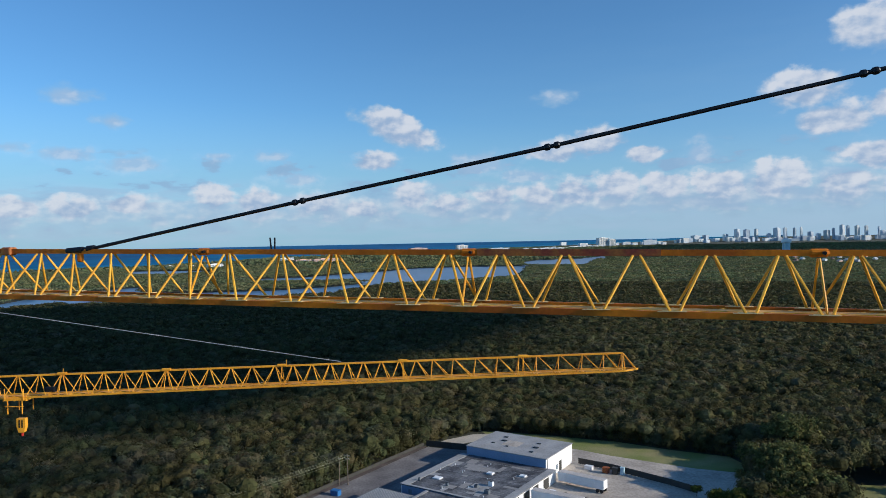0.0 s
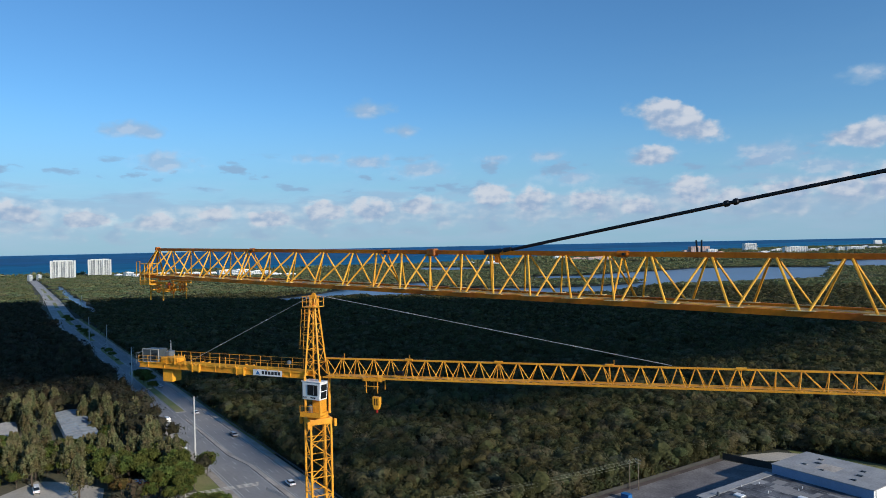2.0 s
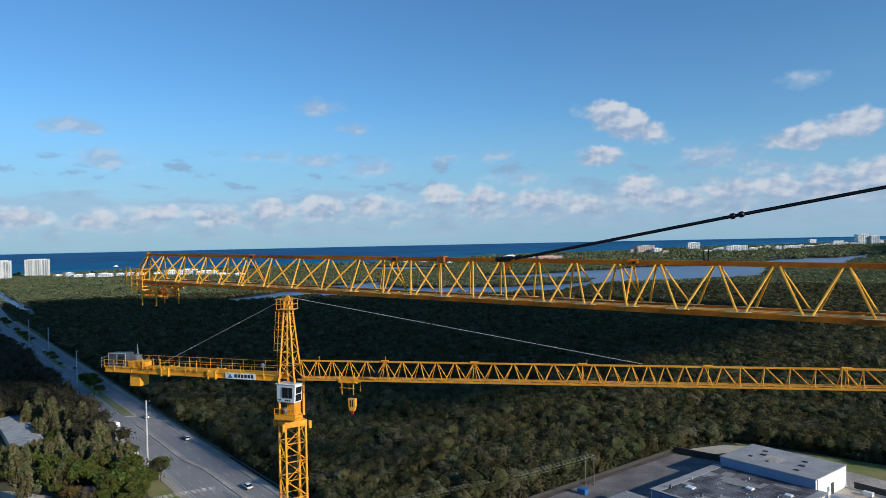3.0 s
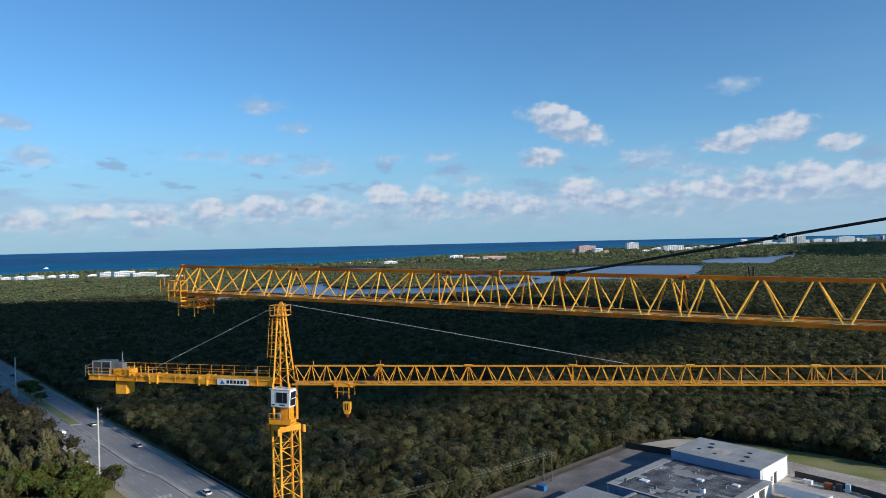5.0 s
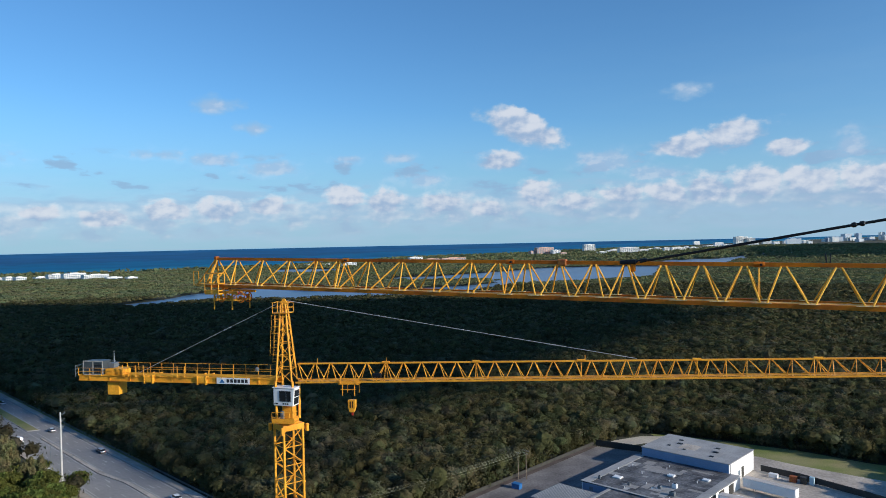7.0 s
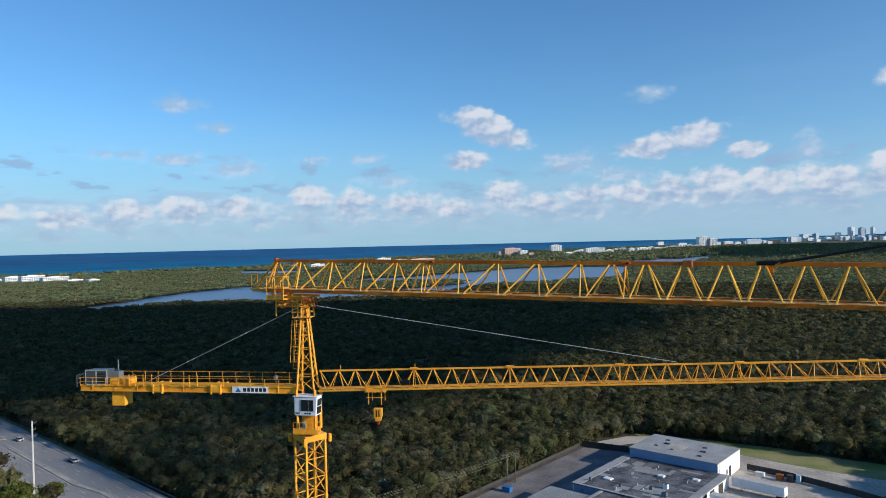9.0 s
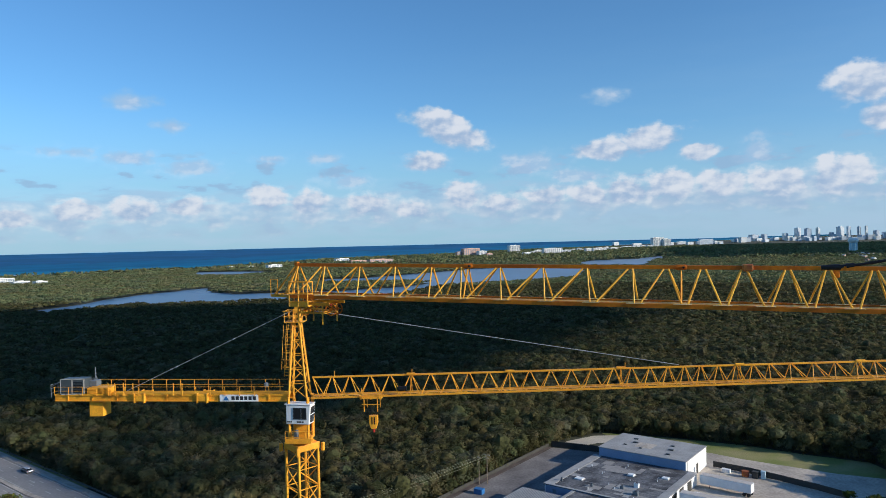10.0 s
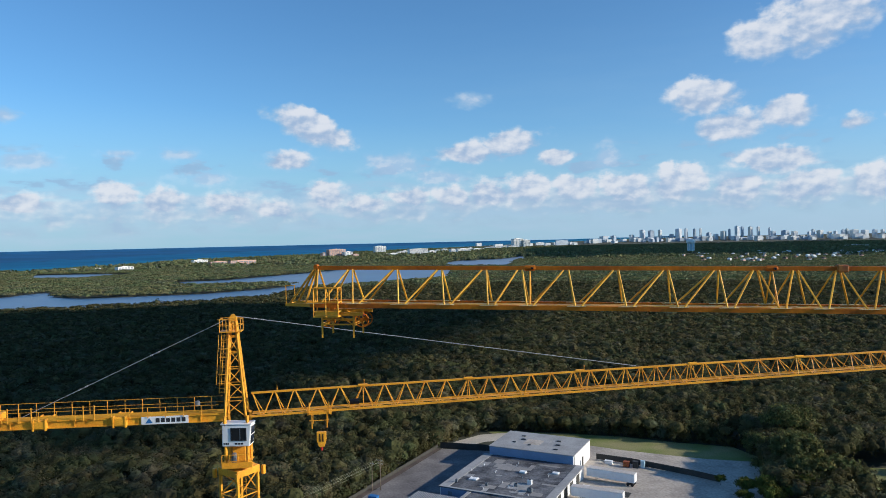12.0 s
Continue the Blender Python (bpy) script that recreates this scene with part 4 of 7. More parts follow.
# tip: nose, basket and trolley
nose = part("nose", Geo().beam(spot(-1.25, -0.5, near_bottom(0)), spot(0.1, -0.92, near_bottom(0)), 0.12, 0.14), YELLOW, near_crane)
part("nose_beam", Geo().beam(spot(-1.25, 0.5, near_bottom(0)), spot(0.1, 0.92, near_bottom(0)), 0.12, 0.14), YELLOW, nose)
part("nose_bar", Geo().bar(spot(-1.2, -0.5, near_bottom(0)), spot(-1.2, 0.5, near_bottom(0)), 0.06), YELLOW, nose)
for w in (-0.55, 0.55):
    part("nose_strut", Geo().bar(spot(-1.1, w, near_bottom(0)), spot(-0.05, 0, near_top(0)), 0.05), YELLOW, nose)
    part("nose_strut", Geo().bar(spot(-0.35, w, near_bottom(0)), spot(0, 0, near_top(0)), 0.05), YELLOW, nose)
part("tip_pulley", Geo().bar(spot(0, -0.12, near_top(0) + 0.05), spot(0, 0.12, near_top(0) + 0.05), 0.10, 12), CHORD, nose)
guard = Geo()
for sx in (-1.15, -0.75):
    guard.bar(spot(sx, -0.75, near_bottom(0)), spot(sx, -0.75, near_bottom(0) + 0.85), 0.022, 4)
guard.bar(spot(-1.15, -0.75, near_bottom(0) + 0.85), spot(-0.75, -0.75, near_bottom(0) + 0.85), 0.022, 4)
part("nose_guard_rail", guard, YELLOW, nose)


def basket(crane, s0, s1, w0, w1, z0, z1, post=0.045):
    """A service cage of posts, rails and a floor."""
    floor = part("basket_floor", Geo().beam(spot(s0, (w0 + w1) / 2, z0), spot(s1, (w0 + w1) / 2, z0), abs(w1 - w0), 0.08), YELLOW, crane)
    for sx in (s0, (s0 + s1) / 2, s1):
        for w in (w0, w1):
            part("basket_post", Geo().bar(spot(sx, w, z0 - 0.02), spot(sx, w, z1), post, 5), YELLOW, floor)
    for z in (z0 + 0.2, (z0 + z1) / 2, z1):
        for w in (w0, w1):
            part("basket_rail", Geo().bar(spot(s0, w, z), spot(s1, w, z), 0.03, 5), YELLOW, floor)
        for sx in (s0, s1):
            part("basket_rail", Geo().bar(spot(sx, w0, z), spot(sx, w1, z), 0.03, 5), YELLOW, floor)
    part("basket_panel", Geo().beam(spot(s0 + 0.05, w0, z0 + 0.12), spot(s1 - 0.05, w0, z0 + 0.12), 0.03, 0.14), YELLOW, floor)


basket(near_crane, 0.28, 1.35, -1.30, -0.82, 69.12, 70.32, 0.03)
frame_low = part("trolley_frame", Geo().beam(spot(0.2, -0.78, 69.2), spot(2.3, -0.78, 69.17), 0.09, 0.14), YELLOW, near_crane)
part("trolley_beam", Geo().beam(spot(0.2, 0.78, 69.2), spot(2.3, 0.78, 69.17), 0.09, 0.14), YELLOW, frame_low)
for sx in (0.47, 1.87):
    part("trolley_cross_beam", Geo().beam(spot(sx, -0.8, 68.72), spot(sx, 0.8, 68.72), 0.09, 0.12), YELLOW, frame_low)
for z in (68.72, 68.95):
    for w in (-0.76, 0.72):
        part("trolley_tie", Geo().bar(spot(0.47, w, z), spot(1.87, w, z), 0.035, 5), YELLOW, frame_low)
for w in (-0.76, 0.72):
    part("trolley_brace", Geo().bar(spot(0.47, w, 68.7), spot(1.17, w, 69.15), 0.03, 5), YELLOW, frame_low)
    part("trolley_brace", Geo().bar(spot(1.87, w, 68.7), spot(1.17, w, 69.15), 0.03, 5), YELLOW, frame_low)
    for sx in (0.47, 1.87):
        part("trolley_leg", Geo().bar(spot(sx, w, 69.2), spot(sx, w, 68.15), 0.042, 6), YELLOW, frame_low)
for sx in (0.62, 2.12):
    for w in (-0.34, 0.3):
        wheel = part("sheave", Geo().bar(spot(sx, w - 0.03, 68.86), spot(sx, w + 0.03, 68.86), 0.10, 10), CHORD, frame_low, "brown rope sheave")
        hoop = Geo()
        for i in range(14):
            a, b = math.tau * i / 14, math.tau * (i + 1) / 14
            hoop.bar(spot(sx + 0.30 * math.cos(a), w, 68.86 + 0.30 * math.sin(a)), spot(sx + 0.30 * math.cos(b), w, 68.86 + 0.30 * math.sin(b)), 0.03, 5)
        part("sheave_rim", hoop, CHORD, wheel)
        for i in range(5):
            a = math.tau * i / 5
            part("spoke", Geo().bar(spot(sx, w, 68.86), spot(sx + 0.3 * math.cos(a), w, 68.86 + 0.3 * math.sin(a)), 0.02, 4), CHORD, wheel)
part("red_cap", Geo().beam(spot(1.9, -0.6, 69.12), spot(2.3, -0.6, 69.12), 0.16, 0.08), RED, frame_low, "red painted rope guide")
part("drum", Geo().bar(spot(0.75, -0.3, 69.45), spot(0.75, 0.3, 69.45), 0.16, 10), CHORD, frame_low, "brown rope drum")
# tower out of sight that carries the jib
far_end = TIP + ALONG * 75.0
mast(near_crane, far_end.x, far_end.y, 0.6, 65.5, 0.4)
head = part("slewing_tower", Geo().box((far_end.x, far_end.y, 68.0), (1.9, 1.9, 5.0)), YELLOW, near_crane)
part("tower_head", Geo().bar((far_end.x, far_end.y, 70.4), (far_end.x - 1.5, far_end.y + 0.4, 79.2), 0.9, 4, 0.3), YELLOW, head)

# the second crane: jib along +x, cab under the jib, counter-jib to -x
AX, AY = -31.0, 71.0
crane = thing("tower_crane", (AX, AY, 0), "yellow hammerhead tower crane with white cab and grey winch", "crane", "tower cranes")
mast(crane, AX, AY, 0.6, 52.5, radians(-41.0))
A_TOPS = [-29.8, -27.84, -26.1, -24.1, -22.15, -20.1, -18.2, -16.3, -14.5, -12.6, -10.6, -8.7, -6.7, -4.75, -2.82, -0.75, 0.9, 2.62, 4.29, 5.8, 7.29, 8.93, 10.57, 12.1, 13.65, 15.55, 17.59, 19.56, 21.52, 23.12, 25.15, 27.26, 29.21, 30.85]


def a_top(x):
    return 59.78 + 0.0182 * x


def a_bottom(x):
    return 58.09 + 0.0245 * x


truss(crane, lambda s: (Vector((s, AY, 0)), Vector((0, 1, 0))), a_top, a_bottom, 0.75, A_TOPS, YELLOW, YELLOW, 0.046, 0.095, straight=[v for v in A_TOPS if v > 11], lean=0.78)
tipp = part("jib_nose", Geo().beam((30.85, AY - 0.75, a_bottom(30.85)), (32.2, AY, a_bottom(32.2)), 0.12, 0.14), YELLOW, crane)
part("nose_beam", Geo().beam((30.85, AY + 0.75, a_bottom(30.85)), (32.2, AY, a_bottom(32.2)), 0.12, 0.14), YELLOW, tipp)
for w in (-0.3, 0.3):
    part("nose_strut", Geo().bar((30.85, AY + w * 0.2, a_top(30.85)), (32.0, AY + w, a_bottom(32)), 0.05), YELLOW, tipp)
    part("nose_strut", Geo().bar((30.85, AY + w * 0.2, a_top(30.85)), (30.85, AY + w * 2.5, a_bottom(30.85)), 0.05), YELLOW, tipp)
for x in (-20.1, -10.6, -0.1, 10.9, 21.8):
    c = part("coupling", Geo().bar((x - 0.4, AY, a_top(x) + 0.04), (x + 0.4, AY, a_top(x) + 0.04), 0.15, 8), YELLOW, crane, "pinned joint of the top chord")
    for w in (-0.75, 0.75):
        part("strut", Geo().bar((x, AY + w * 0.1, a_top(x)), (x, AY + w, a_bottom(x)), 0.035), YELLOW, c)
for x in (-27.6, -20.0, 0.3):
    part("rope_guide_post", Geo().bar((x, AY, a_top(x)), (x, AY, a_top(x) + 0.55), 0.035, 5), YELLOW, crane)
part("hoist_rope", Geo().bar((-29, AY, 58.6), (31, AY, 59.5), 0.012, 4), DARK, crane, "thin dark steel rope")

# slewing ring and platform
ring = part("mast_collar", bevelled(Geo().box((AX, AY, 52.62), (2.5, 2.5, 0.62), Matrix.Rotation(radians(-41), 3, "Z")), 0.06), YELLOW, crane, "heavy yellow collar at the mast top")
for c in ((-1, -1), (1, -1), (1, 1), (-1, 1)):
    p = Matrix.Rotation(radians(-41), 3, "Z") @ Vector((c[0] * 1.45, c[1] * 1.45, 0))
    part("collar_bracket", bevelled(Geo().box((AX + p.x, AY + p.y, 52.45), (0.30, 0.30, 0.8), Matrix.Rotation(radians(-41), 3, "Z")), 0.05), YELLOW, ring)
part("slewing_ring", Geo().revolve([(1.05, 52.9), (1.12, 53.0), (1.12, 53.35), (1.0, 53.45)], (AX, AY, 0), 20), YELLOW, ring)
body = part("slewing_tower", bevelled(Geo().box((AX + 0.05, AY + 0.3, 55.0), (1.1, 1.1, 3.4)), 0.05), YELLOW, crane)
for sx in (-0.95, 0.95):
    for sy in (-0.95, 0.95):
        part("tower_leg", Geo().beam((AX + sx * 0.95, AY + sy * 0.95, 53.2), (AX + sx, AY + sy, 57.5), 0.22, 0.22), YELLOW, body)
deck = part("access_deck", Geo().box((AX + 0.1, AY - 1.0, 53.25), (2.5, 1.3, 0.08)), YELLOW, crane, "small yellow access deck below the cab")
for z in (53.8, 54.35):
    part("deck_rail", Geo().bar((AX - 1.15, AY - 1.62, z), (AX + 1.35, AY - 1.62, z), 0.03, 5), YELLOW, deck)
    part("deck_rail", Geo().bar((AX + 1.35, AY - 1.62, z), (AX + 1.35, AY - 0.4, z), 0.03, 5), YELLOW, deck)
for x in (-1.15, -0.5, 0.2, 0.8, 1.35):
    part("deck_post", Geo().bar((AX + x, AY - 1.62, 53.2), (AX + x, AY - 1.62, 54.35), 0.035, 5), YELLOW, deck)
part("toe_board", Geo().box((AX + 0.1, AY - 1.64, 53.5), (2.5, 0.03, 0.42)), YELLOW, deck)
part("slew_motor", Geo().revolve([(0.2, 53.3), (0.22, 53.5), (0.22, 54.3), (0.1, 54.4)], (AX - 0.2, AY - 1.1, 0), 12), GREY, deck, "grey upright motor")

# cab
cab = part("cab", bevelled(Geo().add([(x, y, z) for z, lean in ((54.95, 0.0), (56.78, 0.16)) for x, y in ((AX - 1.12, AY - 1.75), (AX + 1.25 + lean, AY - 1.75), (AX + 1.25 + lean, AY - 0.55), (AX - 1.12, AY - 0.55))],
    ((3, 2, 1, 0), (4, 5, 6, 7), (0, 1, 5, 4), (1, 2, 6, 5), (2, 3, 7, 6), (3, 0, 4, 7))), 0.07), WHITE, crane, "white enamelled operator cab")
win = part("window", bevelled(Geo().box((AX + 0.32, AY - 1.755, 56.0), (1.22, 0.03, 0.98)), 0.01, 1), GLASS, cab, "dark side window")
for x in (-0.33, 0.97):
    part("window_frame", Geo().box((AX + x, AY - 1.77, 56.0), (0.07, 0.05, 1.1)), BLACK, win)
for z in (55.48, 56.52):
    part("window_frame", Geo().box((AX + 0.32, AY - 1.77, z), (1.3, 0.05, 0.07)), BLACK, win)
part("window_bar", Geo().box((AX + 0.45, AY - 1.775, 56.0), (0.04, 0.03, 0.98)), GREY, win)
part("front_window", Geo().add([(AX + 1.265, AY - 1.6, 55.12), (AX + 1.265, AY - 0.7, 55.12), (AX + 1.405, AY - 0.7, 56.62), (AX + 1.405, AY - 1.6, 56.62), (AX + 1.285, AY - 1.6, 55.12), (AX + 1.285, AY - 0.7, 55.12), (AX + 1.425, AY - 0.7, 56.62), (AX + 1.425, AY - 1.6, 56.62)],
    ((3, 2, 1, 0), (4, 5, 6, 7), (0, 1, 5, 4), (1, 2, 6, 5), (2, 3, 7, 6), (3, 0, 4, 7))), GLASS, cab, "tall dark sloping front window")
part("front_bar", Geo().beam((AX + 1.36, AY - 1.65, 55.9), (AX + 1.36, AY - 0.65, 55.9), 0.05, 0.06), WHITE, cab)
part("cab_roof", bevelled(Geo().box((AX + 0.1, AY - 1.15, 56.86), (2.7, 1.3, 0.1)), 0.03), WHITE, cab)
for x, w in ((-0.75, 0.5), (0.35, 0.75)):
    for i in range(3):
        part("lettering_bar", Geo().box((AX + x + (i - 1) * w / 3, AY - 1.757, 55.2), (w / 3 - 0.05, 0.012, 0.14)), BLACK, cab)

cab.matrix_basis = Matrix.Translation((AX + 0.1, AY - 0.65, 0)) @ Matrix.Rotation(radians(-9.0), 4, "Z") @ Matrix.Translation((-AX - 0.1, -AY + 1.15, 0))

# tower head with its ladder and platform
head = part("tower_head", Geo().beam((AX - 0.95, AY - 0.8, 57.4), (AX - 0.45, AY - 0.3, 65.6), 0.16, 0.16), YELLOW, crane)
foot = {(-1, -1): (-0.95, -0.8), (1, -1): (0.8, -0.8), (1, 1): (0.8, 0.8), (-1, 1): (-0.95, 0.8)}
crown = {(-1, -1): (-0.45, -0.3), (1, -1): (0.05, -0.3), (1, 1): (0.05, 0.3), (-1, 1): (-0.45, 0.3)}


def head_at(c, f):
    a, b = foot[c], crown[c]
    return Vector((AX + a[0] + (b[0] - a[0]) * f, AY + a[1] + (b[1] - a[1]) * f, 57.4 + 8.2 * f))


for c in ((1, -1), (1, 1), (-1, 1)):
    part("head_leg", Geo().beam(head_at(c, 0), head_at(c, 1), 0.16, 0.16), YELLOW, head)
cs = ((-1, -1), (1, -1), (1, 1), (-1, 1))
for k in range(6):
    f0, f1 = k / 6, (k + 1) / 6
    for i in range(4):
        a, b = cs[i], cs[(i + 1) % 4]
        if k:
            part("head_horizontal", Geo().bar(head_at(a, f0), head_at(b, f0), 0.04), YELLOW, head)
        a, b = (a, b) if k % 2 else (b, a)
        part("head_diagonal", Geo().bar(head_at(a, f0), head_at(b, f1), 0.04), YELLOW, head)
plat = part("top_platform", Geo().box((AX - 0.37, AY + 0.1, 64.7), (1.85, 1.5, 0.07)), YELLOW, crane, "railed platform at the tower top")
for x in (-1.25, -0.7, -0.1, 0.52):
    for y in (-0.6, 0.8):
        part("platform_post", Geo().bar((AX + x, AY + y, 64.65), (AX + x, AY + y, 65.8), 0.035, 5), YELLOW, plat)
for z in (65.25, 65.8):
    for y in (-0.6, 0.8):
        part("platform_rail", Geo().bar((AX - 1.42, AY + y, z), (AX + 0.52, AY + y, z), 0.03, 5), YELLOW, plat)
    for x in (-1.25, 0.52):
        part("platform_rail", Geo().bar((AX + x, AY - 0.6, z), (AX + x, AY + 0.8, z), 0.03, 5), YELLOW, plat)
part("top_sheave", Geo().bar((AX - 0.2, AY - 0.1, 66.0), (AX - 0.2, AY + 0.1, 66.0), 0.20, 14), YELLOW, head)
part("top_plate", bevelled(Geo().box((AX - 0.2, AY, 65.75), (0.7, 0.4, 0.42)), 0.06), YELLOW, head)
cage = part("cage_ladder", Geo().bar((AX - 1.46, AY - 0.35, 59.4), (AX - 1.12, AY - 0.35, 64.7), 0.035, 5), YELLOW, crane)
part("ladder_rail", Geo().bar((AX - 1.01, AY - 0.35, 59.4), (AX - 0.67, AY - 0.35, 64.7), 0.035, 5), YELLOW, cage)
part("ladder_rail", Geo().bar((AX - 1.62, AY - 0.7, 60.2), (AX - 1.30, AY - 0.7, 64.5), 0.025, 5), YELLOW, cage)
part("ladder_rail", Geo().bar((AX - 1.2, AY - 0.7, 60.2), (AX - 0.85, AY - 0.7, 64.5), 0.025, 5), YELLOW, cage)
for k in range(17):
    f = k / 17
    part("rung", Geo().bar((AX - 1.46 + 0.4 * f, AY - 0.35, 59.5 + 5.2 * f), (AX - 1.01 + 0.4 * f, AY - 0.35, 59.5 + 5.2 * f), 0.022, 4), YELLOW, cage)
for k in range(6):
    f = 0.16 + k / 7
    cx0, z = AX - 1.24 + 0.4 * f, 59.5 + 5.2 * f
    ringp = [(cx0 + 0.36 * math.cos(t), AY - 0.35 + 0.36 * math.sin(t) - 0.1, z) for t in [math.pi + math.pi * i / 6 for i in range(7)]]
    part("cage_hoop", Geo().tube(ringp, 0.025), YELLOW, cage)

# counter-jib
X0, X1 = -56.2, -32.0


def cj(x, off, z):
    """A place on the counter-jib, which stands a little askew to the jib."""
    return Vector((x, AY + 0.12 + 0.040 * (X1 - x) + off, z))


girder = part("counter_jib", Geo().beam(cj(X0, -0.72, 57.38), cj(X1, -0.72, 57.38), 0.05, 0.52), YELLOW, crane)
part("web", Geo().beam(cj(X0, 0.72, 57.38), cj(X1, 0.72, 57.38), 0.05, 0.52), YELLOW, girder)
for w in (-0.72, 0.72):
    for z in (57.08, 57.66):
        part("flange", Geo().beam(cj(X0, w, z), cj(X1, w, z), 0.26, 0.07), YELLOW, girder)
part("deck_plate", Geo().beam(cj(X0, 0, 57.72), cj(X1, 0, 57.72), 1.62, 0.04), DECK, girder)
for x in (-47.2, -40.7):
    for w in (-0.80, 0.80):
        box = part("splice_box", bevelled(Geo().beam(cj(x - 0.62, w, 57.38), cj(x + 0.62, w, 57.38), 0.34, 0.84), 0.14, 1), YELLOW, girder, "bulging yellow splice box")
        for o in (-0.5, 0.5):
            part("splice_rib", Geo().beam(cj(x + o - 0.05, w, 57.38), cj(x + o + 0.05, w, 57.38), 0.42, 0.96), YELLOW, box)
for i in range(9):
    x = X0 + 1.4 + i * 2.6
    part("stiffener", Geo().beam(cj(x - 0.03, -0.78, 57.37), cj(x + 0.03, -0.78, 57.37), 0.10, 0.50), YELLOW, girder)
for i in range(10):
    x = X0 + 1.0 + i * 2.5
    part("cross_member", Geo().beam(cj(x, -0.7, 57.3), cj(x, 0.7, 57.3), 0.14, 0.3), YELLOW, girder)
for i in range(17):
    x = X0 + 0.1 + i * 1.48
    if x > -33.0:
        break
    for w, top in ((-0.98, 58.50), (0.98, 58.85)):
        o = 0.5 if w > 0 else 0.0
        part("rail_bracket", Geo().beam(cj(x + o, w * 0.7, 57.68), cj(x + o, w * 1.02, 57.68), 0.06, 0.06), YELLOW, girder)
        part("rail_post", Geo().bar(cj(x + o, w, 57.62), cj(x + o, w, top), 0.026, 5), YELLOW, girder)
for w, zs in ((-0.98, (58.10, 58.50)), (0.98, (58.35, 58.85))):
    for z in zs:
        part("hand_rail", Geo().bar(cj(X0, w, z), cj(-32.4, w, z + 0.02), 0.021, 5), YELLOW, girder)
for x, w in ((-50.4, 0.7), (-48.8, 1.0), (-43.6, 0.9)):
    for o in (0, w):
        part("tall_post", Geo().bar(cj(x + o, -0.98, 57.62), cj(x + o, -0.98, 58.9), 0.045, 5), YELLOW, girder)
# ballast
CY = AY + 1.15
ballast = part("ballast", bevelled(Geo().box((-52.05, CY + 0.1, 56.15), (1.45, 1.5, 1.45)), 0.05), YELLOW, crane, "yellow ballast block below the counter-jib")
part("ballast_top", bevelled(Geo().box((-51.75, CY - 0.15, 58.02), (2.3, 1.4, 0.62)), 0.08), YELLOW, ballast)
# winch housing
winch = part("winch_house", bevelled(Geo().box((-54.95, CY - 0.2, 58.5), (1.15, 1.5, 1.45)), 0.06), WINCH, crane, "grey sheet-metal winch housing")
part("winch_house_door", bevelled(Geo().box((-53.72, CY - 0.2, 58.5), (1.2, 1.5, 1.5)), 0.06), WINCH, winch)
for x in (-55.53, -54.35, -54.31, -53.12):
    part("corner_frame", Geo().box((x, CY - 0.93, 58.5), (0.09, 0.06, 1.56)), KERB, winch)
for z in (57.76, 59.26):
    part("edge_frame", Geo().box((-54.32, CY - 0.93, z), (2.5, 0.06, 0.09)), KERB, winch)
for i in range(7):
    part("louvre", Geo().box((-53.72, CY - 0.97, 58.0 + i * 0.16), (0.9, 0.03, 0.07)), DARK, winch)
part("switch_box", bevelled(Geo().box((-52.75, CY + 0.5, 58.4), (0.8, 0.9, 1.0)), 0.04), GREY, winch, "grey switch box")
part("end_rail", Geo().bar((-56.3, CY - 1.1, 58.6), (-55.5, CY - 1.0, 59.05), 0.03, 5), GREY, winch)
for z in (57.9, 58.35, 58.75):
    part("end_guard", Geo().bar((-56.4, CY - 1.15, z), (-56.4, CY + 1.15, z), 0.03, 5), GREY, winch)
for y in (-1.15, 0.0, 1.15):
    part("end_guard_post", Geo().bar((-56.4, CY + y, 57.5), (-56.4, CY + y, 58.8), 0.03, 5), GREY, winch)
ant = part("aerial_mast", Geo().bar((-52.9, CY + 0.9, 57.7), (-52.95, CY + 0.9, 60.15), 0.15, 6, 0.035), GREY, crane, "short grey aerial mast")
part("aerial_bracket", Geo().bar((-53.25, CY + 0.9, 59.0), (-52.75, CY + 0.9, 59.0), 0.05, 5), GREY, ant)
part("lamp", Geo().revolve([(0.05, 58.35), (0.22, 58.45), (0.22, 58.75), (0.08, 58.85)], (-34.3, AY - 0.3, 0), 10), GREY, crane, "small round grey lamp on the deck")
# banner: brand drawn as plain shapes
face = AY + 0.12 + 0.040 * 4.95 - 0.90
slant = Matrix.Rotation(-0.040, 3, "Z")
ban = part("banner", Geo().box((-36.95, face, 57.40), (3.9, 0.03, 0.66), slant), WHITE, crane, "white banner with blue peak and black bars")
peak = Geo().add([(-38.55, face + 0.045, 57.18), (-37.95, face + 0.02, 57.18), (-38.25, face + 0.03, 57.62), (-38.55, face + 0.055, 57.18), (-37.95, face + 0.03, 57.18), (-38.25, face + 0.04, 57.62)], ((0, 1, 2), (5, 4, 3), (0, 3, 4, 1), (1, 4, 5, 2), (2, 5, 3, 0)))
part("blue_peak", Geo().add([(x, y - 0.02, z) for x, y, z in peak.v], peak.f), BLUE, ban)
for i in range(6):
    x = -37.55 + i * 0.43
    part("lettering_bar", Geo().box((x, face - 0.022 - 0.040 * (x + 36.95), 57.40), (0.32, 0.012, 0.36), slant), BLACK, ban)
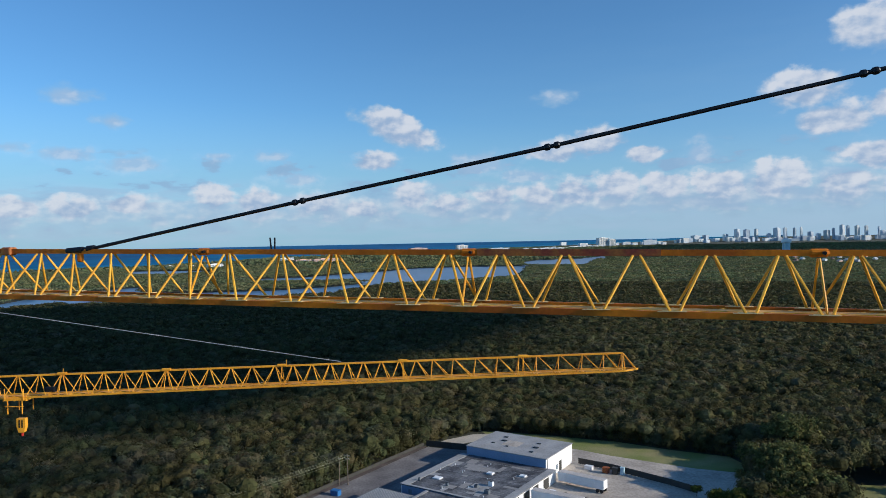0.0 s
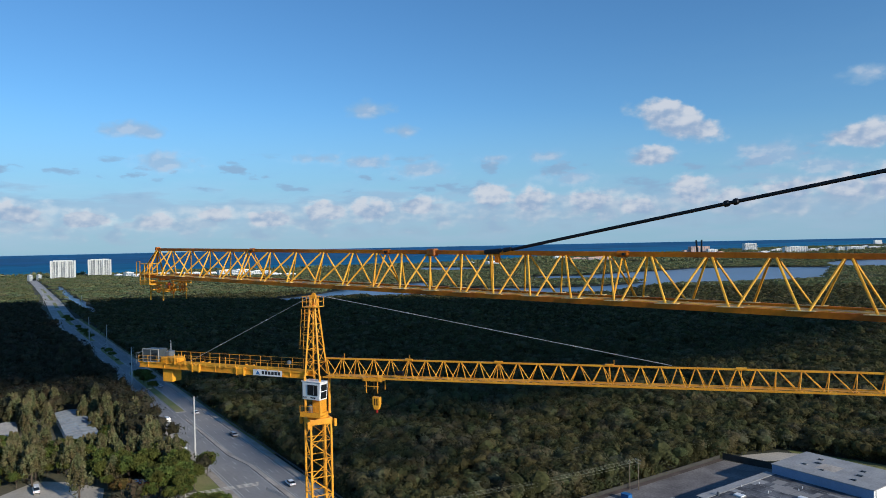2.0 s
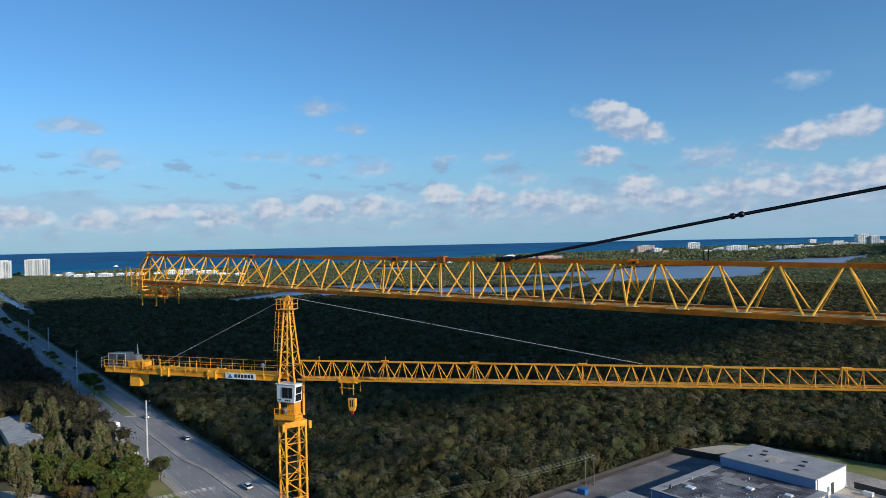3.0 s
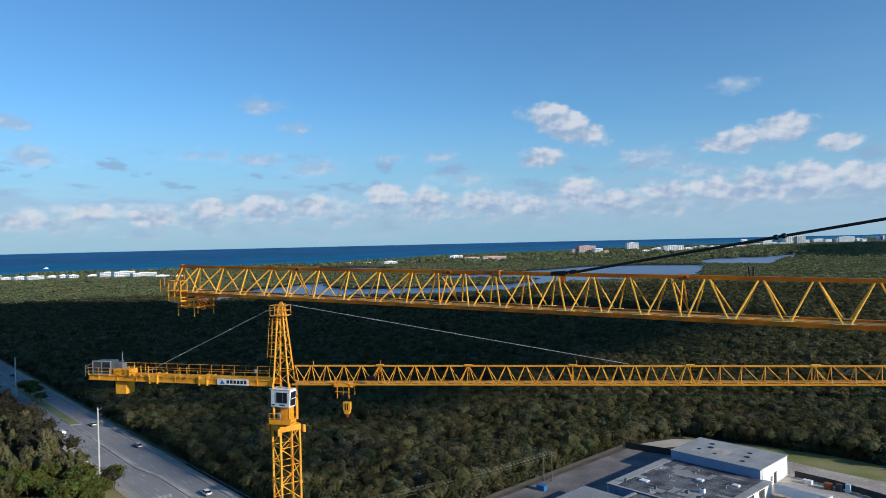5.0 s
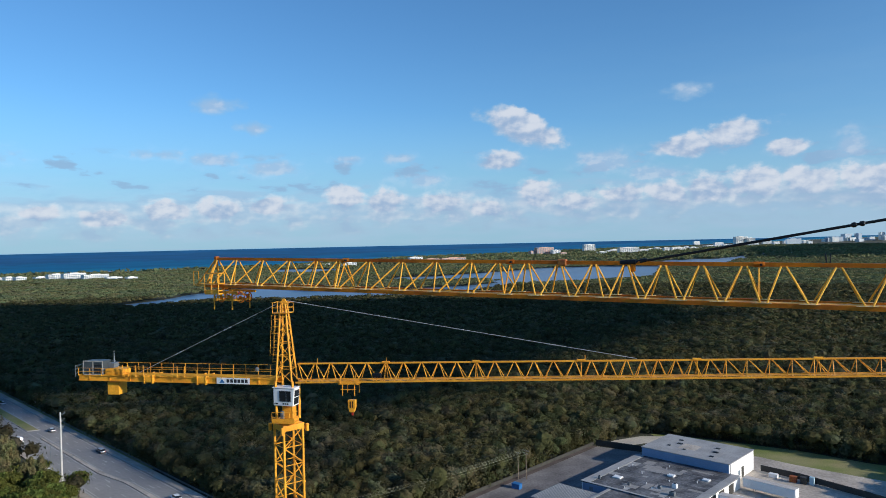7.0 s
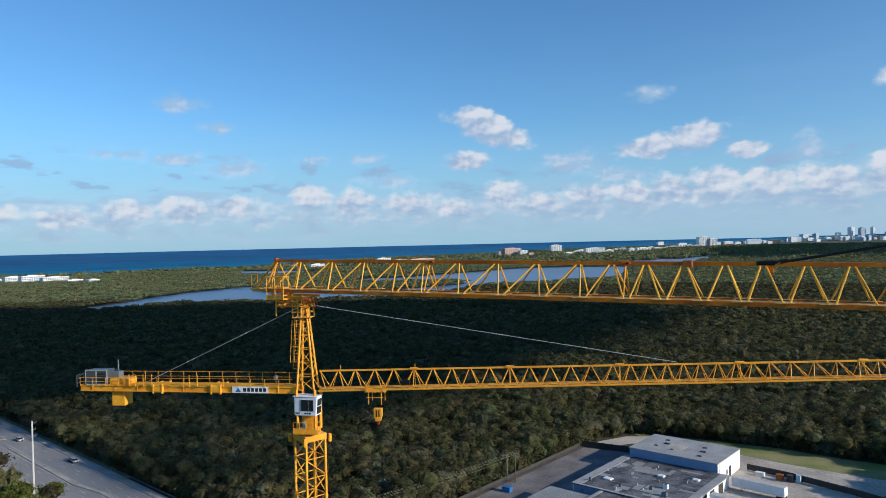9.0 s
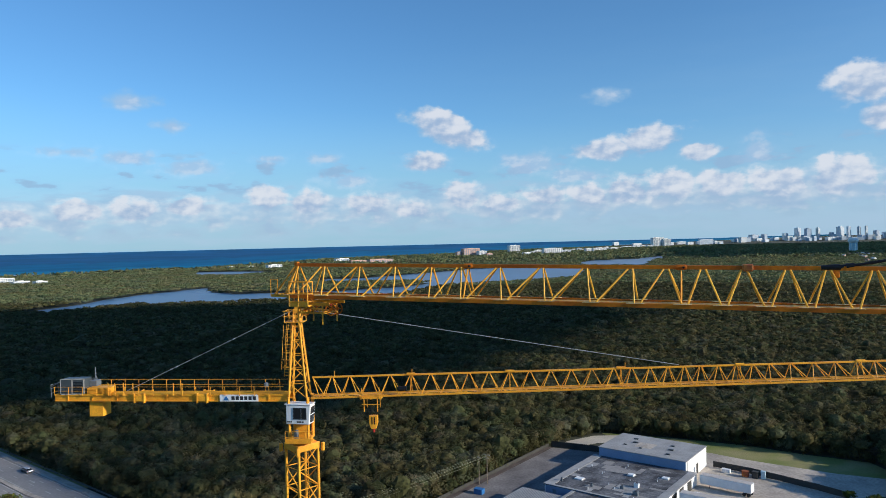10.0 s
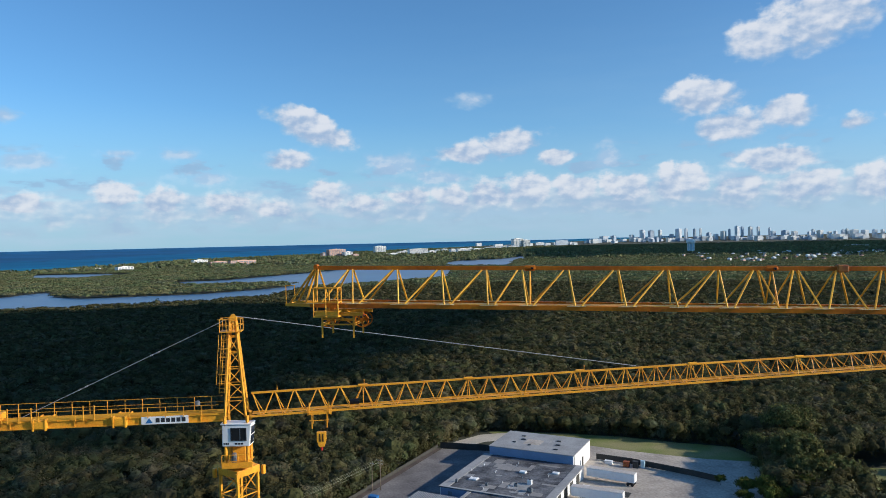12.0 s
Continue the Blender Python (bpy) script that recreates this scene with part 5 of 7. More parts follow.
# tie bars
tie(crane, ((-49.0, AY + 0.8, 57.9), (-31.3, AY, 65.95)), 0.028, (5.3, 5.9, 11.9, 12.5), ROPE, 0.06, "thin grey steel tie bar")
tie(crane, ((-30.9, AY, 65.98), (5.3, AY, 60.05)), 0.034, (1.6, 2.2, 10.3, 10.9, 19.2, 19.8, 28.0, 28.6, 35.4), ROPE, 0.06, "thin grey steel tie bar")
# trolley and hook
tro = part("trolley", Geo().beam((-25.0, AY - 0.85, 57.35), (-22.9, AY - 0.85, 57.38), 0.12, 0.2), YELLOW, crane)
part("trolley_beam", Geo().beam((-25.0, AY + 0.85, 57.35), (-22.9, AY + 0.85, 57.38), 0.12, 0.2), YELLOW, tro)
for x in (-24.95, -23.95, -22.95):
    part("trolley_cross_beam", Geo().beam((x, AY - 0.9, 57.3), (x, AY + 0.9, 57.3), 0.12, 0.16), YELLOW, tro)
for x in (-24.6, -23.3):
    for w in (-0.85, 0.85):
        part("trolley_leg", Geo().bar((x, AY + w, 57.4), (x, AY + w, 56.05), 0.05, 5), YELLOW, tro)
for z in (56.75, 57.9):
    part("trolley_rail", Geo().bar((-24.8, AY - 0.95, z), (-23.1, AY - 0.95, z), 0.035, 5), YELLOW, tro)
for x in (-24.8, -23.1):
    part("trolley_post", Geo().bar((x, AY - 0.95, 57.3), (x, AY - 0.95, 58.35), 0.04, 5), YELLOW, tro)
part("trolley_winch", Geo().bar((-21.3, AY - 0.5, 58.15), (-20.5, AY - 0.5, 58.17), 0.25, 10), DARK, crane, "dark trolley winch drum inside the jib")
hook = part("hook_block", bevelled(Geo().add([(x * k + -23.85, AY + y * 0.22, z) for z, k in ((54.2, 0.6), (54.75, 1.0), (55.5, 1.0)) for x, y in ((-0.42, -1), (0.42, -1), (0.42, 1), (-0.42, 1))],
    ((3, 2, 1, 0), (0, 1, 5, 4), (1, 2, 6, 5), (2, 3, 7, 6), (3, 0, 4, 7), (4, 5, 9, 8), (5, 6, 10, 9), (6, 7, 11, 10), (7, 4, 8, 11), (8, 9, 10, 11))), 0.04), YELLOW, crane, "yellow hook block")
for o in (-0.13, 0.13):
    part("slot", Geo().box((-23.85 + o, AY - 0.235, 55.0), (0.10, 0.03, 0.7)), DARK, hook)
part("hook", Geo().bar((-23.85, AY, 54.22), (-23.85, AY, 53.85), 0.13, 8, 0.10), RED, hook, "red hook below the block")
for o in (-0.3, 0.3):
    part("hoist_rope", Geo().bar((-23.85 + o, AY, 55.5), (-23.85 + o, AY, 57.3), 0.018, 4), DARK, hook)

# ---- the warehouse and its yard ----
O, E1, E2 = Vector((19.5, 228.4, 0)), Vector((0.829, -0.559, 0)), Vector((-0.559, -0.829, 0))
BTURN = Matrix.Rotation(math.atan2(E1.y, E1.x), 3, "Z")


def lot_at(a, b, z=0.0):
    """A place in the warehouse's own axes: a along its front, b towards the street."""
    return O + E1 * a + E2 * b + Vector((0, 0, z))


def block(a0, a1, b0, b1, z0, z1):
    return Geo().slab([lot_at(a0, b0).to_2d(), lot_at(a1, b0).to_2d(), lot_at(a1, b1).to_2d(), lot_at(a0, b1).to_2d()], z0, z1)


single("lawn", Geo().slab([(34, 250), (27, 266.5), (40, 262.5), (52, 258.5), (64, 253), (73, 249.5), (89, 238.5), (104.5, 230.5), (107.5, 215), (101.5, 205), (95.5, 198), (90.5, 186), (88.5, 150), (60, 150), (60, 236)], -0.5, 0.02), GRASS, "mown green grass beside the yard", "lawn", kind="structure")
single("meadow", Geo().slab(MEADOW, -0.5, 0.02), GRASS, "small patch of mown grass between trees", "lawn", kind="structure")
single("pavement", Geo().slab([(26, 170), (28, 200), (44, 228), (34, 256), (59.4, 240.4), (67, 234.2), (82.4, 224.3), (89.8, 219.8), (104, 214), (98, 203), (93, 198), (88, 184), (84, 170)], -0.5, 0.05), CONCRETE, "pale worn concrete yard beside the warehouse", "pavement", kind="structure")
single("parking_lot", Geo().slab([(-44.4, 170), (-28.5, 193.6), (-12.5, 217.4), (7.7, 247.6), (22, 242.4), (30, 250), (33.9, 256), (43.9, 228), (27.9, 200), (25.9, 170)], -0.5, 0.05), OLD_ASPHALT, "brownish worn asphalt parking lot behind the warehouse", "pavement", kind="structure")
single("verge", Geo().slab([(-46.8, 170), (-30.9, 193.6), (-14.9, 217.4), (6.2, 249.0), (7.5, 247.9), (-12.6, 217.5), (-28.6, 193.7), (-44.5, 170)], -0.5, 0.06), BROWN, "brown leaf litter along the side fence", "verge", kind="structure")
single("verge", Geo().slab([(7.8, 248.2), (14, 247.2), (24, 253.0), (31, 253.5), (45, 250), (47, 255), (33, 262.5), (24, 262), (14, 255.5)], -0.5, 0.07), SAND, "pale bare sand along the back fence", "verge", kind="structure")

hall = thing("warehouse", lot_at(16, 8), "white and blue flat-roofed warehouse with weathered grey roofs", "building")
w = part("wall", block(1.5, 28.9, -18.6, 0.0, -0.3, 6.05), WALL_WHITE, hall, "white wall of the taller hall")
part("blue_front", block(1.5, 28.75, 0.0, 0.06, 0.0, 6.05), WALL_BLUE, w, "pale blue painted front above the lower roof")
part("roof", block(1.3, 29.1, -18.8, 0.2, 6.05, 6.25), ROOF_GREY, hall, "pale grey roof with dark vents")
for a, b, s in ((8, -14, 1.3), (9.3, -10.2, 1.5), (7.4, -6.5, 1.0), (13.0, -5.2, 0.9), (20.5, -12.5, 1.2), (21.5, -8.3, 1.5), (22.2, -3.6, 1.2)):
    v = part("vent", bevelled(Geo().box(lot_at(a, b, 6.36), (s, s * 0.7, 0.26), BTURN), 0.05), DARK, hall, "low dark roof vent")
    part("vent_kerb", Geo().box(lot_at(a, b, 6.27), (s + 0.4, s * 0.7 + 0.4, 0.08), BTURN), ROOF_GREY, v)
part("roof_patch", block(10.5, 16.0, -11.5, -6.0, 6.25, 6.265), CONCRETE, hall, "pale patched stretch of roof")
for a in (6.5, 12.2, 17.8, 23.4):
    part("roof_seam", block(a, a + 0.18, -18.7, 0.1, 6.25, 6.285), ROOF_GREY, hall)
part("side_door", block(28.86, 28.98, -10.6, -9.0, 0.0, 3.2), FENCE, w, "dark side door")
part("side_window", block(28.86, 28.95, -7.9, -6.6, 1.2, 2.6), PANE, w, "small dark window")
part("downpipe", block(28.88, 29.02, -1.0, -0.8, 0.0, 6.0), GREY, w)

low = part("low_wing_wall", block(0.0, 32.0, 0.07, 32.0, -0.3, 3.3), WALL_WHITE, hall, "white wall of the low wing")
part("low_front", block(0.3, 20.0, 32.0, 32.06, 0.0, 3.2), WALL_BLUE, low, "pale blue front of the low wing")
part("low_roof", block(-0.2, 32.2, 0.08, 32.25, 3.3, 3.5), ROOF_DARK, hall, "stained black roof of the low wing")
for a0, a1, b0, b1 in ((-0.25, 2.6, 0.1, 32.3), (29.9, 32.3, 0.1, 32.3), (2.6, 29.9, 31.5, 32.3)):
    part("roof_edge", block(a0, a1, b0, b1, 3.5, 3.62), ROOF_GREY, hall, "pale grey roof edging")
rng = random.Random(5)
for i in range(26):
    a, b = rng.uniform(2, 27), rng.uniform(2, 28)
    part("roof_patch", block(a, a + rng.uniform(1.5, 6.5), b, b + rng.uniform(1.0, 5.5), 3.5, 3.512 + 0.0009 * i), (ROOF_GREY, ROOF_DARK, ASPHALT, SLATE)[i % 4] if i % 4 < 3 else ASPHALT, hall, "patched strip of roofing felt")
for i in range(7):
    part("roof_seam", block(1.0, 30.5, 3.8 + i * 4.1, 3.92 + i * 4.1, 3.5, 3.54), ROOF_GREY if i % 2 else ASPHALT, hall)
for a, b, s, t in ((17.5, 12.8, 1.9, 0.5), (26.5, 10.0, 1.9, 0.4), (6.5, 23.5, 2.4, 0.35)):
    c = part("skylight", bevelled(Geo().box(lot_at(a, b, 3.55 + t / 2), (s, s * 0.8, t), BTURN), 0.08), WHITE, hall, "white roof skylight")
    part("skylight_kerb", Geo().box(lot_at(a, b, 3.58), (s + 0.3, s * 0.8 + 0.3, 0.12), BTURN), ROOF_GREY, c)
for a, b, s, h in ((22.5, 21.0, 1.3, 1.2), (19.6, 24.0, 1.0, 0.8), (24.5, 26.5, 1.4, 1.0), (12.0, 27.0, 0.7, 0.8), (3.0, 27.5, 0.6, 0.9)):
    c = part("air_conditioner", bevelled(Geo().box(lot_at(a, b, 3.5 + h / 2), (s, s * 0.8, h), BTURN), 0.06), GREY if h < 1.1 else WHITE, hall, "boxy roof air conditioner")
    part("fan_guard", Geo().revolve([(s * 0.3, 0), (s * 0.3, 0.08)], lot_at(a, b, 3.5 + h), 12), DARK, c)
for i in range(14):
    a, b = rng.uniform(2, 29), rng.uniform(4, 30)
    part("vent_pipe", Geo().bar(lot_at(a, b, 3.4), lot_at(a, b, 3.5 + rng.uniform(0.25, 0.6)), 0.12, 8), WHITE, hall, "short white vent pipe")
for a, w2 in ((2.5, 1.2), (8.0, 2.4), (16.0, 1.6)):
    part("blue_window", block(a, a + w2, 32.05, 32.09, 1.3, 2.4), PANE, low)
for b in (5.0, 11.5, 17.0, 23.0):
    part("loading_door", block(32.02, 32.1, b, b + 3.2, 0.0, 2.9), FENCE, low, "dark loading door")
part("front_wing", block(9.0, 30.0, 32.3, 56.0, -0.3, 3.0), WALL_WHITE, hall, "white wall of the front wing")
part("front_roof", block(8.8, 30.2, 32.3, 56.2, 3.0, 3.2), ROOF_DARK, hall, "stained black roof of the front wing")
part("front_roof_edge", block(8.7, 9.7, 32.3, 56.3, 3.2, 3.32), ROOF_GREY, hall)
part("canopy", block(-4.5, 8.4, 36.5, 50.0, 2.7, 2.9), ROOF_GREY, hall, "pale corrugated canopy")
for i in range(22):
    part("canopy_rib", block(-4.5 + i * 0.6, -4.35 + i * 0.6, 36.5, 50.0, 2.9, 2.96), GREY, hall)
for a in (-4.2, 8.1):
    for b in (37, 49.5):
        part("canopy_post", Geo().bar(lot_at(a, b, 0), lot_at(a, b, 2.75), 0.1, 6), GREY, hall)


# thin dark slab on the ground between the two trailers
single("dock_apron", Geo().slab([(43.6, 203.8), (55.0, 195.9), (52.6, 192.6), (41.2, 200.4)], -0.3, 0.06), FENCE, "dark slab between the trailers", "pavement", kind="structure")


def trailer(place, turn, label):
    t = thing("semi_trailer", (0, 0, 0), label, "trailer", "trailers in the yard")
    b = part("box_body", bevelled(Geo().box((0, 0, 2.35), (14.2, 2.55, 2.45)), 0.06), WHITE, t, "white ribbed box body")
    for i in range(18):
        for y in (-1.29, 1.29):
            part("rib", Geo().box((-6.8 + i * 0.8, y, 2.35), (0.08, 0.03, 2.3)), WHITE, b)
    part("trailer_roof", Geo().box((0, 0, 3.60), (14.1, 2.5, 0.06)), ROOF_TILE, b)
    part("rear_door", Geo().box((7.12, 0, 2.35), (0.05, 2.4, 2.3)), WHITE, b)
    part("chassis", Geo().box((0, 0, 1.05), (13.6, 1.0, 0.25)), DARK, t)
    for x in (5.2, 6.4):
        for y in (-1.0, 1.0):
            part("wheel", Geo().bar((x, y - 0.22, 0.55), (x, y + 0.22, 0.55), 0.5, 14), TYRE, t)
    for y in (-0.8, 0.8):
        part("landing_leg", Geo().bar((-4.4, y, 0.05), (-4.4, y, 1.1), 0.09, 6), GREY, t)
    t.matrix_world = Matrix.Translation(place) @ Matrix.Rotation(turn, 4, "Z")
    return t


t1 = trailer((52.6, 205.2, 0.05), radians(-38), "white box semi-trailer parked beside the warehouse")
copy_thing(t1, pose(43.4, 191.4, 0.05, 0, 0, -33))


def fence_run(points, height, material, label, post=2.6):
    f = thing("fence", (points[0][0], points[0][1], 0), label, "fence", "yard fences")
    for p, q in zip(points, points[1:]):
        p, q = Vector((*p, 0)), Vector((*q, 0))
        n = max(1, round((q - p).length / post))
        for i in range(n):
            a, b = p.lerp(q, i / n), p.lerp(q, (i + 1) / n)
            part("fence_panel", Geo().beam(a + Vector((0, 0, height / 2 + 0.08)), b + Vector((0, 0, height / 2 + 0.08)), 0.05, height - 0.1), material, f)
            part("fence_post", Geo().bar(a, a + Vector((0, 0, height + 0.12)), 0.05, 6), FENCE, f)
    return f


fence_run([(55.6, 226.5), (64.5, 219.8), (78, 205.5), (83, 199)], 1.9, FENCE, "dark screened chain-link fence across the yard")
fence_run([(7.4, 248.2), (23.5, 241.6)], 2.2, FENCE, "dark wooden yard fence behind the warehouse")
fence_run([(-46.6, 170), (-30.7, 193.6), (-14.7, 217.4), (6.6, 249.1)], 1.15, FENCE, "dark screened fence between the yard and mangroves", 3.0)


def box_thing(name, size, place, turn, material, label, category, lid=None, group=""):
    t = thing(name, place, label, category, group)
    m = Matrix.Rotation(turn, 3, "Z")
    part("body", bevelled(Geo().box(Vector(place) + Vector((0, 0, size[2] / 2)), size, m), 0.05), material, t)
    part("lid", Geo().box(Vector(place) + Vector((0, 0, size[2] + 0.04)), (size[0] + 0.1, size[1] + 0.1, 0.08), m), lid or material, t)
    return t


box_thing("dumpster", (2.6, 1.7, 1.4), (-16.9, 203.3, 0.05), -0.5, BLUE, "blue steel waste container beside the yard fence", "container")
box_thing("crate", (1.8, 1.4, 1.6), (62.2, 217.6, 0.05), -0.6, RUST, "rust-brown crate against the fence", "crate", group="crates")
box_thing("crate", (1.6, 1.4, 1.9), (64.6, 216.2, 0.05), -0.6, FENCE, "dark crate against the fence", "crate", group="crates")
box_thing("crate", (2.4, 1.4, 1.0), (57.8, 221.2, 0.05), -0.6, WHITE, "pale crate beside the warehouse wall", "crate", group="crates")
box_thing("gate_cabinet", (1.2, 1.0, 2.2), (66.6, 215.4, 0.05), -0.6, PALE_BLUE, "pale blue-green cabinet at the fence", "cabinet")
for i, (x, y, s) in enumerate(((43.5, 201.4, 1.3), (46.8, 199.6, 0.9), (41.0, 203.0, 1.0), (50.6, 196.9, 0.8))):
    box_thing("pallet_stack", (1.4 * s, 1.1 * s, 0.6 * s), (x, y, 0.05), -0.6 + i, WOOD_POLE if i % 2 else WHITE, "stacked pallets between the trailers", "pallets", group="pallet stacks")


def utility_pole(name, x, y, height, r, material, label, arms, group):
    p = thing(name, (x, y, 0), label, "pole", group)
    part("shaft", Geo().bar((x, y, -0.3), (x, y, height), r, 10, r * 0.6), material, p)
    for z, half, ang in arms:
        d = Vector((math.cos(ang), math.sin(ang), 0)) * half
        a = part("cross_arm", Geo().beam(Vector((x, y, z)) - d, Vector((x, y, z)) + d, 0.12, 0.14), material if half > 1.5 else WOOD_POLE, p)
        for f in (-0.9, -0.45, 0.45, 0.9):
            part("insulator", Geo().revolve([(0.05, 0.05), (0.08, 0.12), (0.06, 0.3)], Vector((x, y, z)) + d * f, 6), GREY, a)
    return p


WIRE_TURN = radians(140)
utility_pole("utility_pole", -14.6, 211.4, 8.9, 0.17, WOOD_POLE, "weathered wooden utility pole with cross-arm", ((8.5, 1.2, WIRE_TURN), (7.6, 0.9, WIRE_TURN)), "utility poles")
utility_pole("utility_pole", -17.0, 211.2, 8.3, 0.15, WOOD_POLE, "leaning wooden utility pole beside the fence", ((7.8, 0.6, WIRE_TURN),), "utility poles")
utility_pole("utility_pole", -61.0, 160.0, 9.0, 0.17, WOOD_POLE, "weathered wooden utility pole with cross-arm", ((8.5, 1.2, WIRE_TURN), (7.6, 0.9, WIRE_TURN)), "utility poles")
for z, half in ((8.6, 1.1), (8.6, 0.45), (8.6, -0.45), (8.6, -1.1), (7.7, 0.8), (7.7, -0.8)):
    d = Vector((math.cos(WIRE_TURN), math.sin(WIRE_TURN), 0)) * half
    a, b = Vector((-14.6, 211.4, z + 0.25)) + d, Vector((-61.0, 160.0, z + 0.25)) + d
    line = [a.lerp(b, i / 12) - Vector((0, 0, 3.2 * (i / 12) * (1 - i / 12))) for i in range(13)]
    g = Geo().tube(line, 0.024)
    single("power_line", g, WIRE_GREY, "sagging grey overhead power line", "cable", "overhead lines")

# ---- the road ----
def road_at(along, side, z=0.0):
    p = ROAD_DIR * along + ROAD_SIDE * side
    return Vector((p.x, p.y, z))


def strip(s0, s1, n0, n1, z0, z1, step=1e9):
    return Geo().slab([road_at(s0, n0).to_2d(), road_at(s1, n0).to_2d(), road_at(s1, n1).to_2d(), road_at(s0, n1).to_2d()], z0, z1)


single("road", strip(60, 830, 71.2, 90.6, -0.6, 0.06), ASPHALT, "two-way grey asphalt road with worn lane lines", "road", kind="structure")
single("road", Geo().slab([road_at(a, n0).to_2d() for a, n0, n1 in BEND[1:]] + [road_at(a, n1).to_2d() for a, n0, n1 in BEND[:0:-1]], -0.6, 0.09), PALE_ROAD, "pale worn far stretch of the road", "road", kind="structure")
single("sidewalk", strip(60, 830, 91.2, 93.0, -0.4, 0.22), CONCRETE, "pale concrete sidewalk along the road", "sidewalk", kind="structure")
single("sidewalk", strip(60, 830, 68.4, 70.6, -0.4, 0.20), CONCRETE, "pale concrete sidewalk along the road", "sidewalk", kind="structure")
single("kerb", strip(60, 830, 90.6, 91.1, -0.4, 0.24), KERB, "pale concrete kerb", "kerb", kind="structure")
single("kerb", strip(60, 830, 70.65, 71.15, -0.4, 0.22), KERB, "pale concrete kerb", "kerb", kind="structure")
single("grass_verge", strip(230, 830, 93.0, 96.5, -0.4, 0.12), GRASS, "rough grass verge beside the sidewalk", "verge", kind="structure")
single("grass_verge", strip(60, 260, 62.0, 68.4, -0.4, 0.10), GRASS, "rough grass verge beside the sidewalk", "verge", kind="structure")
sep = ((300, 80.1), (238, 79.7), (223, 82.0), (120, 82.3), (120, 83.7), (221, 83.4), (237, 81.4), (300, 80.6))
single("median", Geo().slab([road_at(a, n).to_2d() for a, n in sep], -0.3, 0.24), CONCRETE, "raised pale concrete separator with a bend", "median", kind="structure")
for s0, s1 in ((314, 440), (470, 560), (610, 720), (760, 826)):
    med = Geo()
    med.slab([road_at(a, n).to_2d() for a, n in ((s0 + 1.5, 79.6), (s1 - 8, 79.4), (s1, 80.6), (s1 - 8, 83.4), (s0, 83.8))], -0.3, 0.24)
    single("median", med, KERB, "planted median island with pale kerb", "median", kind="structure")
    core = Geo().slab([road_at(a, n).to_2d() for a, n in ((s0 + 2.2, 79.9), (s1 - 9, 79.7), (s1 - 2, 80.7), (s1 - 9, 83.0), (s0 + 1, 83.4))], 0.1, 0.30)
    single("median_grass", core, GRASS, "rough grass on the road median", "lawn", kind="structure")
for i, (a0, a1) in enumerate(((850, 960), (1010, 1120), (1180, 1320), (1400, 1560))):
    mid0, mid1 = [float(np.interp(a, [b[0] for b in BEND], [(b[1] + b[2]) / 2 for b in BEND])) for a in (a0, a1)]
    single("median_grass", Geo().slab([road_at(a0, mid0 - 2).to_2d(), road_at(a1, mid1 - 2).to_2d(), road_at(a1, mid1 + 2).to_2d(), road_at(a0, mid0 + 2).to_2d()], -0.2, 0.4), GRASS, "rough grass on the far road median", "lawn", kind="structure")
lanes = Geo()
for n in (74.4, 77.6, 84.8, 87.7):
    for i in range(90):
        s0 = 150 + i * 12.0
        lanes.slab([road_at(s0, n - 0.08).to_2d(), road_at(s0 + 3.4, n - 0.08).to_2d(), road_at(s0 + 3.4, n + 0.08).to_2d(), road_at(s0, n + 0.08).to_2d()], 0.05, 0.066)
for n, s0, s1 in ((71.9, 100, 1200), (90.0, 100, 1200), (79.3, 238, 312), (81.6, 120, 221), (84.1, 120, 222), (81.8, 240, 310), (79.0, 314, 1200), (84.1, 314, 1200)):
    lanes.slab([road_at(s0, n - 0.07).to_2d(), road_at(s1, n - 0.07).to_2d(), road_at(s1, n + 0.07).to_2d(), road_at(s0, n + 0.07).to_2d()], 0.05, 0.066)
for s0, n in ((205, 76.0), (228, 79.2), (212, 86.2), (250, 86.2)):
    lanes.slab([road_at(s0, n - 0.1).to_2d(), road_at(s0 + 2.6, n - 0.1).to_2d(), road_at(s0 + 2.6, n + 0.1).to_2d(), road_at(s0, n + 0.1).to_2d()], 0.05, 0.068)
    lanes.slab([road_at(s0 - 0.1, n - 0.45).to_2d(), road_at(s0 - 0.1, n + 0.45).to_2d(), road_at(s0 - 1.2, n).to_2d()], 0.05, 0.068)
single("lane_lines", lanes, LINE, "worn white lane lines and turn arrows", "road marking", kind="structure")


def guard_rail(s0, s1, side, name, label, height, material):
    g = thing(name, road_at(s0, side), label, "rail", "roadside rails")
    n = int((s1 - s0) / 4)
    for i in range(n + 1):
        p = road_at(s0 + i * 4, side)
        part("post", Geo().bar(p - Vector((0, 0, 0.1)), p + Vector((0, 0, height)), 0.06, 5), material, g)
    for z in ((0.55, 0.85) if height < 1 else (0.35, 0.75, 1.1)):
        part("rail", Geo().beam(road_at(s0, side, z), road_at(s1, side, z), 0.06, 0.16), material, g)
    return g


guard_rail(120, 640, 93.6, "guard_rail", "long grey steel guard rail along the sidewalk", 0.95, GREY)


